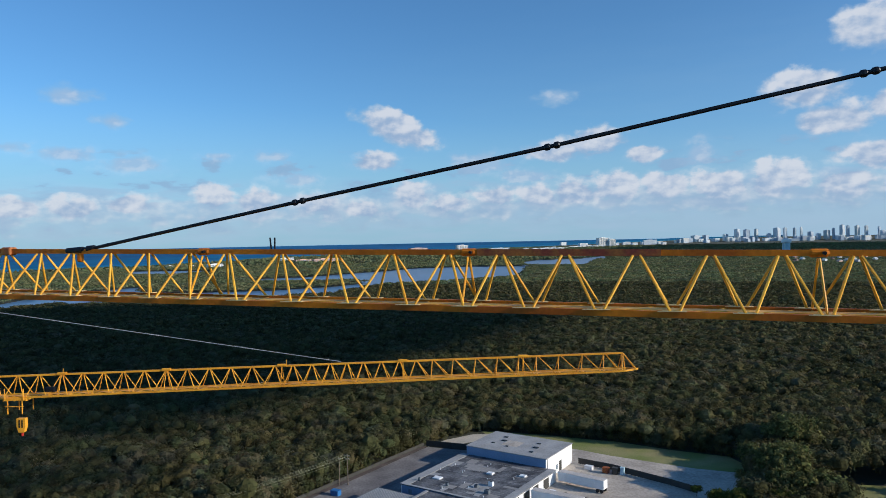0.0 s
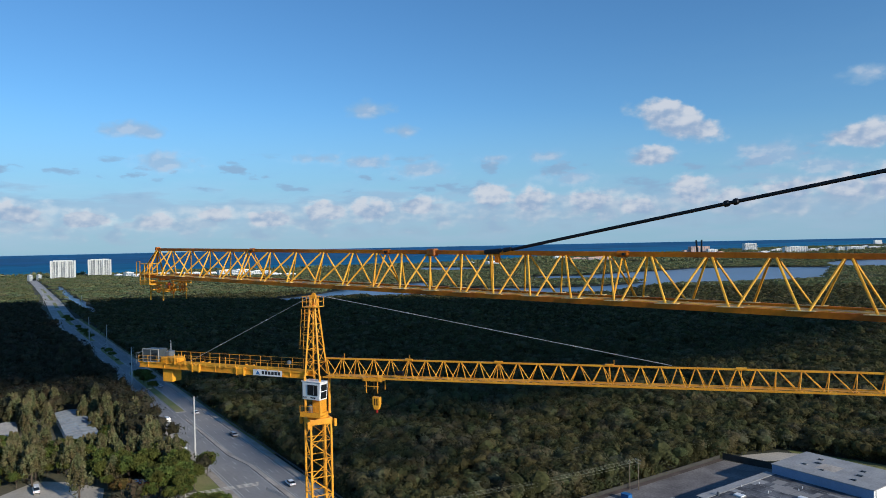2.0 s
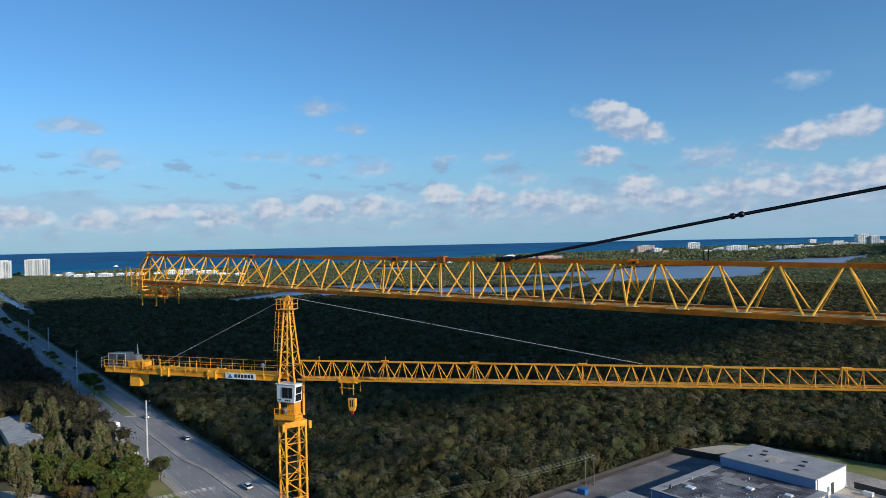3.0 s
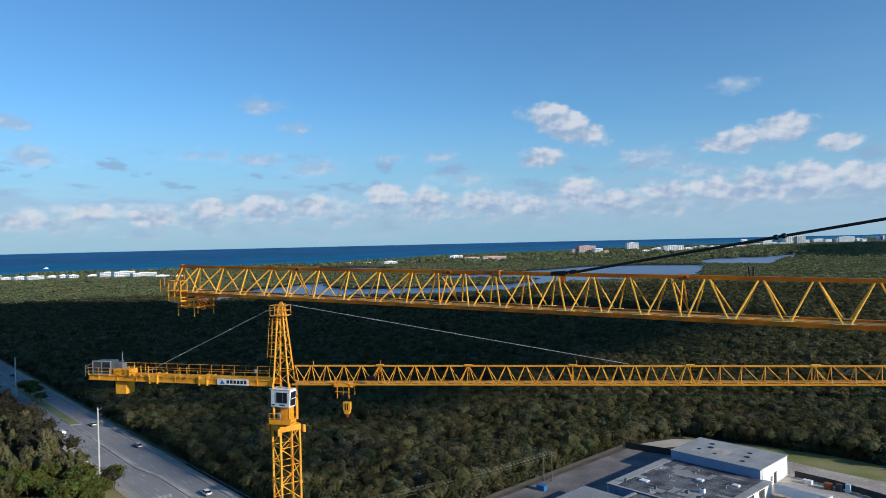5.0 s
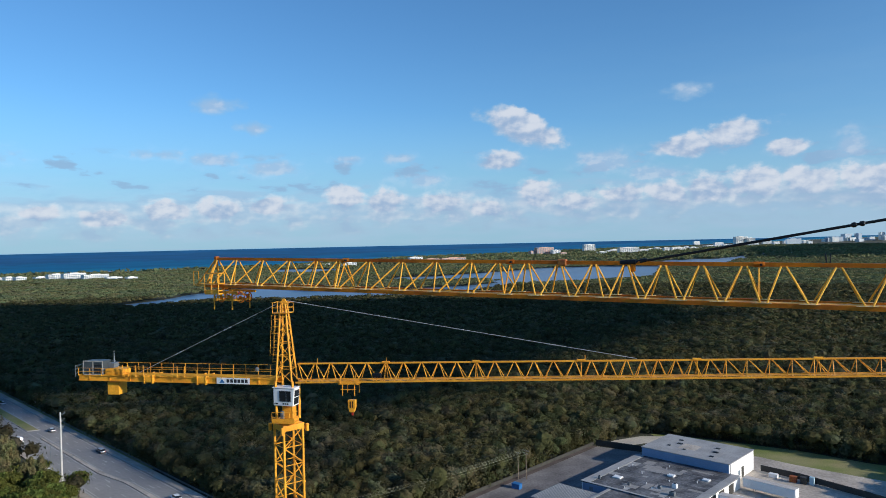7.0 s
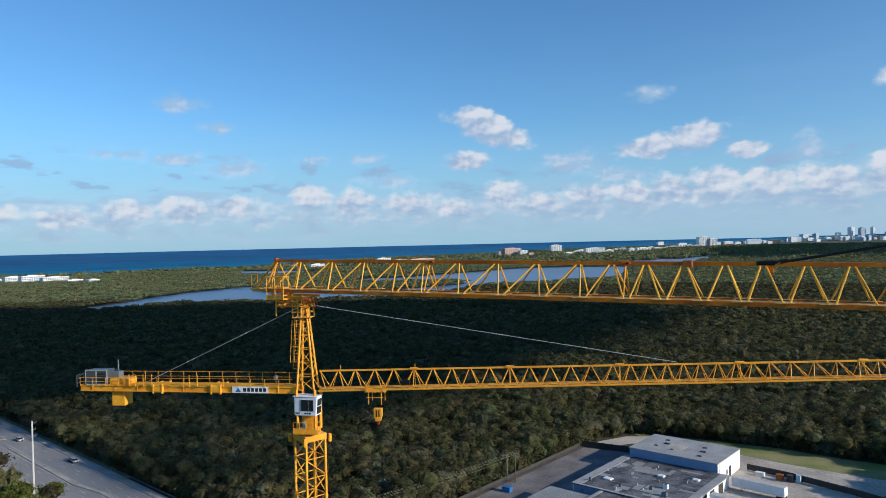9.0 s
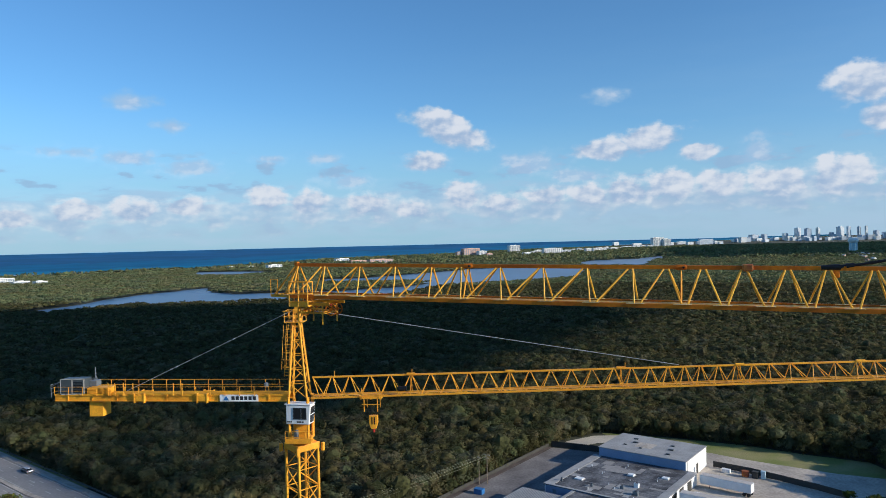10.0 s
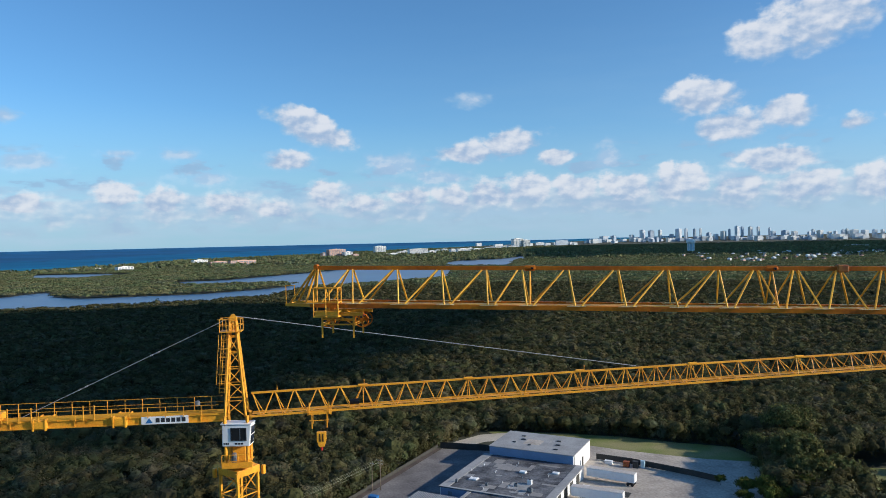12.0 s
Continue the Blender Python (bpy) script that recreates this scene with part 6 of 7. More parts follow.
def street_pole(x, y, height, lamp, label, r=0.36):
    p = thing("power_pole", (x, y, 0), label, "pole", "roadside power poles")
    part("shaft", Geo().bar((x, y, -0.3), (x, y, height), r, 12, r * 0.62), POLE, p)
    for z, half in ((height - 0.7, 1.1), (height - 2.6, 1.0), (height - 4.5, 1.0)):
        a = part("insulator_arm", Geo().beam((x, y, z), (x + 0.57 * half, y + 0.82 * half, z + 0.15), 0.1, 0.12), GREY, p)
        part("insulator", Geo().revolve([(0.06, 0.0), (0.11, 0.15), (0.08, 0.5)], (x + 0.57 * half, y + 0.82 * half, z + 0.2), 6), GREY, a)
    if lamp:
        for z, d in ((8.2, 3.0), (9.4, -1.6)):
            arm = part("lamp_arm", Geo().bar((x, y, z - 0.6), (x + 0.57 * d, y + 0.82 * d, z), 0.06, 6), GREY, p)
            part("lamp_head", bevelled(Geo().box((x + 0.57 * d * 1.1, y + 0.82 * d * 1.1, z), (0.7, 0.35, 0.16), Matrix.Rotation(0.96, 3, "Z")), 0.04), GREY, arm)
    return p


for x, y, h, lamp in ((-155.2, 190.8, 22.2, True), (-280.7, 285.3, 20.5, True), (-391.3, 369.9, 20.0, True), (-451.6, 408.0, 20.0, False), (-688, 604.0, 20.0, False), (-860, 690, 20.0, False)):
    street_pole(x, y, h, lamp, "tall pale concrete power pole with lamp arm" if lamp else "tall pale concrete power pole")


def street_lamp(x, y, d, h=9.0):
    p = thing("street_lamp", (x, y, 0), "slender grey street lamp beside the road", "lamp", "street lamps")
    part("shaft", Geo().bar((x, y, -0.2), (x, y, h), 0.10, 8, 0.06), GREY, p)
    a = part("arm", Geo().bar((x, y, h - 0.1), (x + 0.57 * d, y + 0.82 * d, h + 0.5), 0.05, 6), GREY, p)
    part("head", bevelled(Geo().box((x + 0.57 * d * 1.08, y + 0.82 * d * 1.08, h + 0.5), (0.7, 0.32, 0.14), Matrix.Rotation(0.96, 3, "Z")), 0.03), GREY, a)


for s in (252, 330, 410, 500):
    p = road_at(s, 70.0)
    street_lamp(p.x, p.y, 2.4)


def car(paintwork, label, long=4.5, tall=1.45, name="car"):
    c = thing(name, (0, 0, 0), label, name, "cars")
    prof = [(-0.5, 0.32), (-0.49, 0.62), (-0.30, 0.68), (0.42, 0.66), (0.5, 0.58), (0.5, 0.34)]
    g = Geo()
    pts = [(x * long, y, z * tall) for y in (-0.88, 0.88) for x, z in prof]
    n = len(prof)
    g.add(pts, [tuple(range(n)), tuple(range(2 * n - 1, n - 1, -1))] + [((i + 1) % n, i, n + i, n + (i + 1) % n) for i in range(n)])
    body = part("body", bevelled(g, 0.06), paintwork, c)
    cab = [(-0.42 if name == "van" else -0.26, 0.66), (-0.38 if name == "van" else -0.14, 1.0), (0.30 if name != "pickup" else 0.06, 1.0), (0.42 if name != "pickup" else 0.14, 0.66)]
    g = Geo()
    pts = [(x * long, y * (0.80 if z < 0.9 else 0.66), z * tall) for y in (-1, 1) for x, z in cab]
    g.add(pts, [(0, 1, 2, 3), (7, 6, 5, 4)] + [((i + 1) % 4, i, 4 + i, 4 + (i + 1) % 4) for i in range(4)])
    part("windows", bevelled(g, 0.04), GLASS, c, "dark tinted windows")
    part("roof", bevelled(Geo().box(((cab[1][0] + cab[2][0]) / 2 * long, 0, tall * 1.0), ((cab[2][0] - cab[1][0]) * long, 1.34, 0.07)), 0.03), paintwork, c)
    for x in (-0.31, 0.31):
        for y in (-0.80, 0.80):
            t = part("wheel", Geo().bar((x * long, y - 0.1, 0.33), (x * long, y + 0.1, 0.33), 0.33, 14), TYRE, c)
            part("rim", Geo().bar((x * long, y - 0.11, 0.33), (x * long, y + 0.11, 0.33), 0.19, 10), GREY, t)
    for y in (-0.62, 0.62):
        part("headlight", Geo().box((-0.495 * long, y, 0.52 * tall), (0.06, 0.36, 0.14)), WHITE, c)
        part("tail_light", Geo().box((0.497 * long, y, 0.52 * tall), (0.05, 0.3, 0.16)), RED, c)
    return c


SILVER = paint("silver_car_paint", (0.52, 0.54, 0.56), 0.3, 0.4, 0.05, 1.0)
INK = paint("dark_car_paint", (0.03, 0.035, 0.045), 0.25, 0.2, 0.05, 1.0)
HEAD = math.degrees(math.atan2(ROAD_DIR.y, ROAD_DIR.x))
made = {}
for key, colour, label, long, tall, kind in (("white", WHITE, "white car on the asphalt road", 4.6, 1.5, "car"), ("silver", SILVER, "silver car on the asphalt road", 4.5, 1.45, "car"), ("dark", INK, "dark car on the asphalt road", 4.6, 1.45, "car"), ("van", WHITE, "white van on the asphalt road", 5.4, 2.1, "van"), ("pickup", WHITE, "white pickup parked beside the sidewalk", 5.4, 1.8, "pickup")):
    made[key] = car(colour, label, long, tall, kind)
for key, x, y, flip in (("silver", -165.4, 223.2, 0), ("white", -260.9, 292.2, 0), ("silver", -204.6, 245.5, 0), ("dark", -330, 343, 0), ("white", -352, 348, 180), ("silver", -420, 405, 0), ("dark", -455, 420, 180), ("white", -520, 478, 0), ("van", -630, 548, 180), ("white", -760, 650, 0)):
    lane = {0: (86.3, 89.0), 180: (73.0, 76.0)}[flip]
    s = x * ROAD_DIR.x + y * ROAD_DIR.y
    p = road_at(s, lane[int(abs(x)) % 2], 0.065)
    copy_thing(made[key], pose(p.x, p.y, p.z, 0, 0, HEAD + 180 - flip))
for key, m in (("white", pose(*road_at(196.5, 86.4, 0.065), 0, 0, HEAD + 180)), ("silver", pose(*road_at(262, 89.0, 0.065), 0, 0, HEAD + 180)), ("dark", pose(*road_at(560, 75.2, 0.065), 0, 0, HEAD)), ("van", pose(*road_at(300, 73.0, 0.065), 0, 0, HEAD)), ("pickup", pose(-170.5, 201.4, 0.12, 0, 0, HEAD + 6))):
    made[key].matrix_world = m

# ---- the yard by the road ----
TIN = paint("pale_blue_tin_roof", (0.27, 0.32, 0.37), 0.6, 0.1, 0.35, 0.25, 8, 0.1, (0.16, 0.19, 0.22))


def shed(x, y, turn, a, b, h, label, material):
    s = thing("shed", (x, y, 0), label, "shed", "sheds among the trees")
    m = Matrix.Rotation(radians(turn), 3, "Z")
    at = Vector((x, y, 0))
    part("wall", Geo().box(at + Vector((0, 0, h / 2 - 0.2)), (a, b, h + 0.2), m), WALL_WHITE, s)
    roof = Geo()
    pts = [m @ Vector(p) + at for p in ((-a / 2 - 0.4, -b / 2 - 0.4, h), (a / 2 + 0.4, -b / 2 - 0.4, h), (a / 2 + 0.4, b / 2 + 0.4, h), (-a / 2 - 0.4, b / 2 + 0.4, h), (-a / 2 - 0.4, 0, h + 0.6), (a / 2 + 0.4, 0, h + 0.6))]
    roof.add(pts, ((0, 1, 5, 4), (2, 3, 4, 5), (0, 4, 3), (1, 2, 5), (3, 2, 1, 0)))
    r = part("roof", roof, material, s, "pale corrugated metal roof")
    for i in range(int(a / 0.9)):
        u = -a / 2 + 0.3 + i * 0.9
        for sgn in (-1, 1):
            p, q = m @ Vector((u, sgn * (b / 2 + 0.4), h + 0.04)) + at, m @ Vector((u, 0, h + 0.64)) + at
            part("roof_rib", Geo().beam(p, q, 0.12 + 0.4 * (i * 7 % 5 == 0), 0.06), ROOF_GREY if i * 7 % 5 < 2 else material, r)
    return s


shed(-229, 207.5, -34, 54, 10, 3.3, "long shed with pale corrugated roof among trees", TIN)
shed(-250, 193.5, -36, 25, 7, 2.6, "shed with pale corrugated roof among trees", ROOF_GREY)
shed(-243, 233, -34, 9, 6, 3.0, "small shed with brown roof under trees", ROOF_TILE)
single("yard_ground", Geo().slab([(-265, 230), (-236, 234), (-205, 206), (-172, 184), (-172, 200), (-84, 139), (-98, 120), (-290, 120)], -0.4, 0.05), LITTER, "brown leaf litter and rough grass of the roadside yard", "ground", kind="structure")
single("yard_track", Geo().slab([(-190, 160), (-178, 163), (-164, 162), (-158, 156), (-158, 146), (-188, 144)], -0.3, 0.08), SAND, "pale bare sand in the roadside yard", "ground", kind="structure")
van_y = copy_thing(made["van"], pose(-180.5, 152.5, 0.09, 0, 0, -35))
tagged(van_y, "white van parked on sandy ground", "van", "cars")


def truck(x, y, turn):
    t = thing("truck", (0, 0, 0), "red and white truck parked between trees", "truck")
    b = part("bed", bevelled(Geo().box((0, 0, 1.9), (5.2, 2.3, 1.7)), 0.08), RED, t, "red truck body")
    for x2 in (-1.2, 0.9):
        part("white_band", Geo().box((x2, 0, 2.80), (0.7, 2.34, 0.12)), WHITE, b)
    c = part("cab", bevelled(Geo().box((-3.6, 0, 1.6), (1.8, 2.2, 1.9)), 0.12), WHITE, t)
    part("windscreen", Geo().box((-4.5, 0, 2.0), (0.06, 1.9, 0.8)), GLASS, c)
    for x2 in (-3.4, 1.0, 2.0):
        for y2 in (-1.0, 1.0):
            part("wheel", Geo().bar((x2, y2 - 0.15, 0.5), (x2, y2 + 0.15, 0.5), 0.48, 12), TYRE, t)
    t.matrix_world = pose(x, y, 0.06, 0, 0, turn)


truck(-151.6, 164.2, -15)
# pale rail of the site gate by the road
g = thing("railing", road_at(178, 70), "pale steel railing beside the road", "railing")
for a, b in (((-138, 160), (-128.4, 171.2)), ((-128.4, 171.2), (-121, 178.8)), ((-116.2, 176.3), (-104.8, 171.5))):
    a, b = Vector((*a, 0)), Vector((*b, 0))
    n = max(2, int((b - a).length / 2.4))
    for i in range(n + 1):
        p = a.lerp(b, i / n)
        part("post", Geo().bar(p, p + Vector((0, 0, 1.2)), 0.05, 5), KERB, g)
    for z in (0.45, 0.8, 1.15):
        part("rail", Geo().beam(a + Vector((0, 0, z)), b + Vector((0, 0, z)), 0.05, 0.1), KERB, g)
# small yellow and white signs beside the sidewalk
for s, mat_s in ((290, YELLOW), (330, YELLOW), (360, WHITE), (410, YELLOW)):
    p = road_at(s, 94.6)
    t = thing("road_sign", p, "small yellow road sign on a thin post" if mat_s is YELLOW else "small white road sign on a thin post", "sign", "road signs")
    part("post", Geo().bar(p - Vector((0, 0, 0.2)), p + Vector((0, 0, 2.6)), 0.05, 6), GREY, t)
    part("plate", Geo().box(p + Vector((0, 0, 2.7)), (0.8, 0.06, 0.8), Matrix.Rotation(radians(-35), 3, "Z")), mat_s, t)

# ---- single trees ----
def tree(seed, tall, wide, material, label, kind="broad", clumps=150, leaf=0.9):
    """A tapered trunk with limbs and a crown of many loose leaf clumps."""
    rng = np.random.default_rng(seed)
    t = thing("tree", (0, 0, 0), label, "tree", "trees beside the yards")
    trunk = Geo()
    bend = Vector((rng.uniform(-0.4, 0.4), rng.uniform(-0.4, 0.4), 0))
    fork = tall * (0.85 if kind == "pine" else 0.42)
    trunk.bar((0, 0, -0.3), bend * 0.5 + Vector((0, 0, fork * 0.5)), tall * 0.024, 7, tall * 0.018)
    trunk.bar(bend * 0.5 + Vector((0, 0, fork * 0.5)), bend + Vector((0, 0, fork)), tall * 0.018, 7, tall * 0.010)
    centres, sizes = [], []
    n = 22 if kind == "pine" else 11
    for i in range(n):
        a = i * 2.4 + rng.uniform(-0.4, 0.4)
        if kind == "pine":
            f = (i + 0.5) / n
            z0 = tall * (0.16 + 0.72 * f)
            reach = wide * (1.0 - 0.72 * f) * rng.uniform(0.6, 1.1)
            p = Vector((math.cos(a) * reach, math.sin(a) * reach, z0 + reach * 0.45))
            base = bend * min(1.0, z0 / fork) + Vector((0, 0, min(z0, fork)))
            size = (wide * 0.31 * (1.15 - 0.6 * f), wide * 0.66 * (1.1 - 0.5 * f))
        else:
            reach = wide * rng.uniform(0.35, 0.8)
            z0 = fork * rng.uniform(0.75, 1.0)
            p = Vector((math.cos(a) * reach, math.sin(a) * reach, tall * rng.uniform(0.55, 0.85)))
            base = bend * min(1.0, z0 / fork) + Vector((0, 0, z0))
            size = (wide * rng.uniform(0.36, 0.5), tall * rng.uniform(0.13, 0.2))
        trunk.bar(base, p, tall * 0.008, 5, tall * 0.003)
        centres.append(p)
        sizes.append(size)
    centres.append(Vector((bend.x, bend.y, tall * 0.9)))
    sizes.append((wide * (0.22 if kind == "pine" else 0.5), tall * 0.12))
    part("trunk", trunk, BARK, t, smooth=True)
    c = np.array([tuple(p) for p in centres])
    q = crown_quads(rng, c, np.array([s[0] for s in sizes]), np.array([s[1] for s in sizes]), clumps, leaf)[:, :3]
    part("crown", loose_mesh("crown", q), material, t)
    return t


pines = [tree(20 + i, 13.5 + 1.3 * i, 3.2 + 0.3 * i, PINE_LEAF, "tall feathery olive-green casuarina tree", "pine", 160, 0.56) for i in range(3)]
broads = [tree(30 + i, 8.0 + 1.2 * i, 4.2 + 0.5 * i, BRIGHT_LEAF, "round fresh-green broadleaf tree", "broad", 260, 0.66) for i in range(2)]
darks = [tree(40 + i, 13.0 + 3.0 * i, 7.0 + 1.8 * i, DEEP_LEAF, "large spreading dark green tree beside the yard", "broad", 460, 0.85) for i in range(2)]
rusts = [tree(50, 6.0, 3.4, RUST_LEAF, "low russet-brown broadleaf tree in the yard", "broad", 240, 0.62)]
rng = random.Random(9)


def plant(stock, places):
    for i, (x, y, s) in enumerate(places):
        b = stock[i % len(stock)]
        m = Matrix.LocRotScale((x, y, 0), Euler((0, 0, rng.uniform(0, 6.2))), (s, s, s * rng.uniform(0.92, 1.1)))
        if not b.get("placed"):
            b["placed"] = 1
            b.matrix_world = m
        else:
            c = copy_thing(b, pose(0, 0, 0))
            c.matrix_basis = m


more = []
for i in range(190):
    x, y = rng.uniform(-275, -150), rng.uniform(150, 228)
    side = x * ROAD_SIDE.x + y * ROAD_SIDE.y
    if side < 62 and not (-238 < x < -214 and 196 < y < 214 and i % 3) and not (-186 < x < -166 and y < 163) and not (-162 < x < -138 and y < 169):
        size = rng.uniform(0.55, 0.92)
        for sx, sy, half, reach in ((-229, 207.5, 8, 27), (-250, 193.5, 7, 12)):
            ahead, across = (x - sx) * 0.829 - (y - sy) * 0.559, (x - sx) * 0.559 + (y - sy) * 0.829
            if abs(ahead) < reach + 2 and abs(across) < half:
                size = 0.0
            elif reach < ahead < reach + 50 and abs(across) < half + 2:
                size = min(size, (4.6 + 0.24 * (ahead - reach)) / 15.0)
        if size > 0.25:
            more.append((x, y, size))
plant(pines, more)
for i in range(90):
    x, y = rng.uniform(-235, -138), rng.uniform(146, 182)
    if x * ROAD_SIDE.x + y * ROAD_SIDE.y < 60 and not (-186 < x < -163 and y < 164) and not (-162 < x < -142 and y < 168):
        plant(broads, [(x, y, rng.uniform(0.35, 0.75))])
plant(broads, [(-186, 176, 0.9), (-192, 170, 1.0), (-177, 174, 0.85), (-172, 178, 0.8), (-168, 172, 0.9), (-160, 175, 0.95), (-155, 170, 0.85), (-164, 181, 0.8), (-149, 168, 0.7), (-205, 163, 0.9), (-214, 160, 0.8), (-196, 158, 0.7), (-168, 189, 0.7), (-152, 178, 0.75), (-146, 172, 0.65), (-142, 164, 0.6)])
plant(darks, [(106, 195, 0.9), (111, 205, 0.7), (101, 187, 0.75), (106, 217, 0.5), (116, 214, 0.7), (99, 202, 0.4), (110, 186, 0.8), (122, 226, 0.9), (104, 196, 0.95)])
plant(broads, [(84, 187, 0.6), (88, 183, 0.75), (93, 188, 0.65), (82, 197, 0.35), (92, 180, 0.75), (98, 181, 0.8), (86, 178, 0.7), (80, 181, 0.5)])
plant(broads, [(-168, 166, 0.95), (-160, 168, 0.9), (-143, 163, 1.0), (-142, 169, 0.95), (-148, 167, 0.9), (-147, 174, 1.0), (-139, 172, 0.75), (-142, 181, 0.8), (-175, 169, 0.7)])
plant(rusts, [(-154, 159, 0.8), (-159, 162, 0.6)])
for i in range(34):
    p = road_at(rng.uniform(172, 250), rng.uniform(50, 64.5))
    plant(broads, [(p.x, p.y, rng.uniform(0.45, 0.8))])
for i in range(46):
    p = road_at(rng.uniform(238, 330), rng.uniform(44, 63))
    plant(pines if i % 3 else broads, [(p.x, p.y, rng.uniform(0.5, 0.8))])
# palms and shrubs on the medians
for s, size in ((372, 0.62), (384, 0.85), (396, 0.95), (410, 0.7), (484, 0.3), (505, 0.55), (520, 0.6), (548, 0.3), (622, 0.7), (640, 0.6), (656, 0.75), (690, 0.5), (706, 0.6), (775, 0.8), (795, 0.7), (812, 0.8)):
    p = road_at(s, 81.0)
    plant(broads, [(p.x, p.y, size)])

# ---- far buildings ----
def far_box(geo, bearing, dist, a0, a1, b0, b1, z0, z1, turn=0.0):
    """A box in the axes of a far building: a across the line of sight, b along it."""
    t = radians(bearing)
    right, ahead = Vector((math.cos(t), -math.sin(t), 0)), Vector((math.sin(t), math.cos(t), 0))
    c, s = math.cos(turn), math.sin(turn)
    r2, h2 = right * c + ahead * s, ahead * c - right * s
    centre = ahead * dist
    k = squeeze(dist) / dist
    pts = []
    for z in (z0, z1):
        for a, b in ((a0, b0), (a1, b0), (a1, b1), (a0, b1)):
            p = centre + r2 * a + h2 * b + Vector((0, 0, z))
            pts.append(EYE + (p - EYE) * k)
    geo.add(pts, ((3, 2, 1, 0), (4, 5, 6, 7), (0, 1, 5, 4), (1, 2, 6, 5), (2, 3, 7, 6), (3, 0, 4, 7)))
    return geo


def far_building(bearing, dist, width, height, wall, label, name="apartment_building", deep=None, floors=0, bays=0, turn=0.5, group="far buildings", roof=True, pane=None):
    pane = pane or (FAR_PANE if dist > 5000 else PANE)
    t = radians(bearing)
    p, k = far_place(math.sin(t) * dist, math.cos(t) * dist)
    deep = deep or width * 0.45
    ob = thing(name, p, label, "building", group)
    low = -6.0 if dist > 2000 else -1.0
    h = width / 2
    wall_ob = part("wall", far_box(Geo(), bearing, dist, -h, h, -deep / 2, deep / 2, low, height, turn), wall, ob)
    if roof:
        part("roof", far_box(Geo(), bearing, dist, -h * 0.4, h * 0.35, -deep * 0.3, deep * 0.3, height, height + max(1.5, height * 0.05), turn), wall, ob)
    if floors and bays:
        step, tall = width / bays, (height - 2) / floors
        for i in range(bays):
            a = -h + step * (i + 0.5)
            for f in range(floors):
                z = 1.6 + f * tall
                part("window", far_box(Geo(), bearing, dist, a - step * 0.36, a + step * 0.36, -deep / 2 - 0.25, -deep / 2 + 0.1, z, z + tall * 0.64, turn), pane, wall_ob)
        for f in range(0, floors, max(1, floors // 8)):
            z = 1.2 + f * tall
            part("balcony_slab", far_box(Geo(), bearing, dist, -h * 1.01, h * 1.01, -deep / 2 - 1.0, -deep / 2, z, z + 0.3, turn), wall, wall_ob)
    elif floors:
        tall = (height - 2) / floors
        for f in range(floors):
            z = 1.6 + f * tall
            part("window_band", far_box(Geo(), bearing, dist, -h * 0.94, h * 0.94, -deep / 2 - 0.3, -deep / 2 + 0.1, z, z + tall * 0.5, turn), pane, wall_ob)
    return ob


# twin white towers by the beach
for bearing, dist in ((-50.26, 2050), (-47.90, 2163)):
    ob = far_building(bearing, dist, 56, 47.5, TOWER_WHITE, "white twin apartment tower with rows of balconies", floors=17, bays=10, deep=20, turn=0.05, group="beach towers", pane=BALCONY)
    for a in (-27, -9.5, 9.5, 27):
        part("pier", far_box(Geo(), bearing, dist, a - 2.2, a + 2.2, -11.8, -9.6, -6, 49, 0.05), TOWER_WHITE, ob)
    part("penthouse", far_box(Geo(), bearing, dist, -22, 23, -8, 8, 47.5, 50, 0.05), TOWER_WHITE, ob)
for bearing in (-51.75, -52.3):
    far_building(bearing, 2030, 9, 15, TOWER_WHITE, "pale low apartment block at the road's end", floors=5, bays=3, deep=9)
# white beach houses
for bearing, dist, width, height in ((-46.64, 2021, 16, 10), (-45.93, 1994, 21, 15), (-45.34, 1932, 26, 11), (-44.49, 1903, 31, 13), (-43.6, 1873, 38, 14), (-42.52, 1923, 28, 11), (-41.85, 1895, 21, 13), (-41.21, 1868, 24, 13), (-39.91, 1920, 32, 10), (-38.99, 1883, 41, 16), (-37.87, 1841, 52, 18), (-36.48, 1825, 59, 14), (-35.26, 1752, 35, 9), (-34.06, 1716, 24, 9)):
    far_building(bearing, dist, width, height, STUCCO, "white beach apartment house with dark windows", "beach_house", floors=max(2, round(height / 4)), bays=max(4, round(width / 5)), group="beach houses", deep=14)
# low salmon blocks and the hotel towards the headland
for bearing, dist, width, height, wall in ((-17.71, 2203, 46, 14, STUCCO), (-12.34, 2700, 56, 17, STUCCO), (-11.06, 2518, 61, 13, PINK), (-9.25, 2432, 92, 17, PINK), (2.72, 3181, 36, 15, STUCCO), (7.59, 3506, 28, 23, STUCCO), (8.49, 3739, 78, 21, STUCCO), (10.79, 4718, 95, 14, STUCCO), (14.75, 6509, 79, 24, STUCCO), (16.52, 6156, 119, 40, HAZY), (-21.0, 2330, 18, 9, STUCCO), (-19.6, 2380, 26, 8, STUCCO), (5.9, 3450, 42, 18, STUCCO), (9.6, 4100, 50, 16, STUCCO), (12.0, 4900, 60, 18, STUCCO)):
    far_building(bearing, dist, width, height, wall, "pale low apartment block near the shore" if wall is not PINK else "salmon-walled apartment block near the shore", floors=max(2, round(height / 5)), bays=max(4, round(width / 9)), group="shore blocks", deep=18)
far_building(-1.85, 3220, 84, 38, PINK, "salmon-pink stepped beach hotel", floors=8, bays=9, deep=30)
far_building(-0.95, 3190, 40, 26, STUCCO, "white wing of the beach hotel", floors=6, bays=5, deep=24)
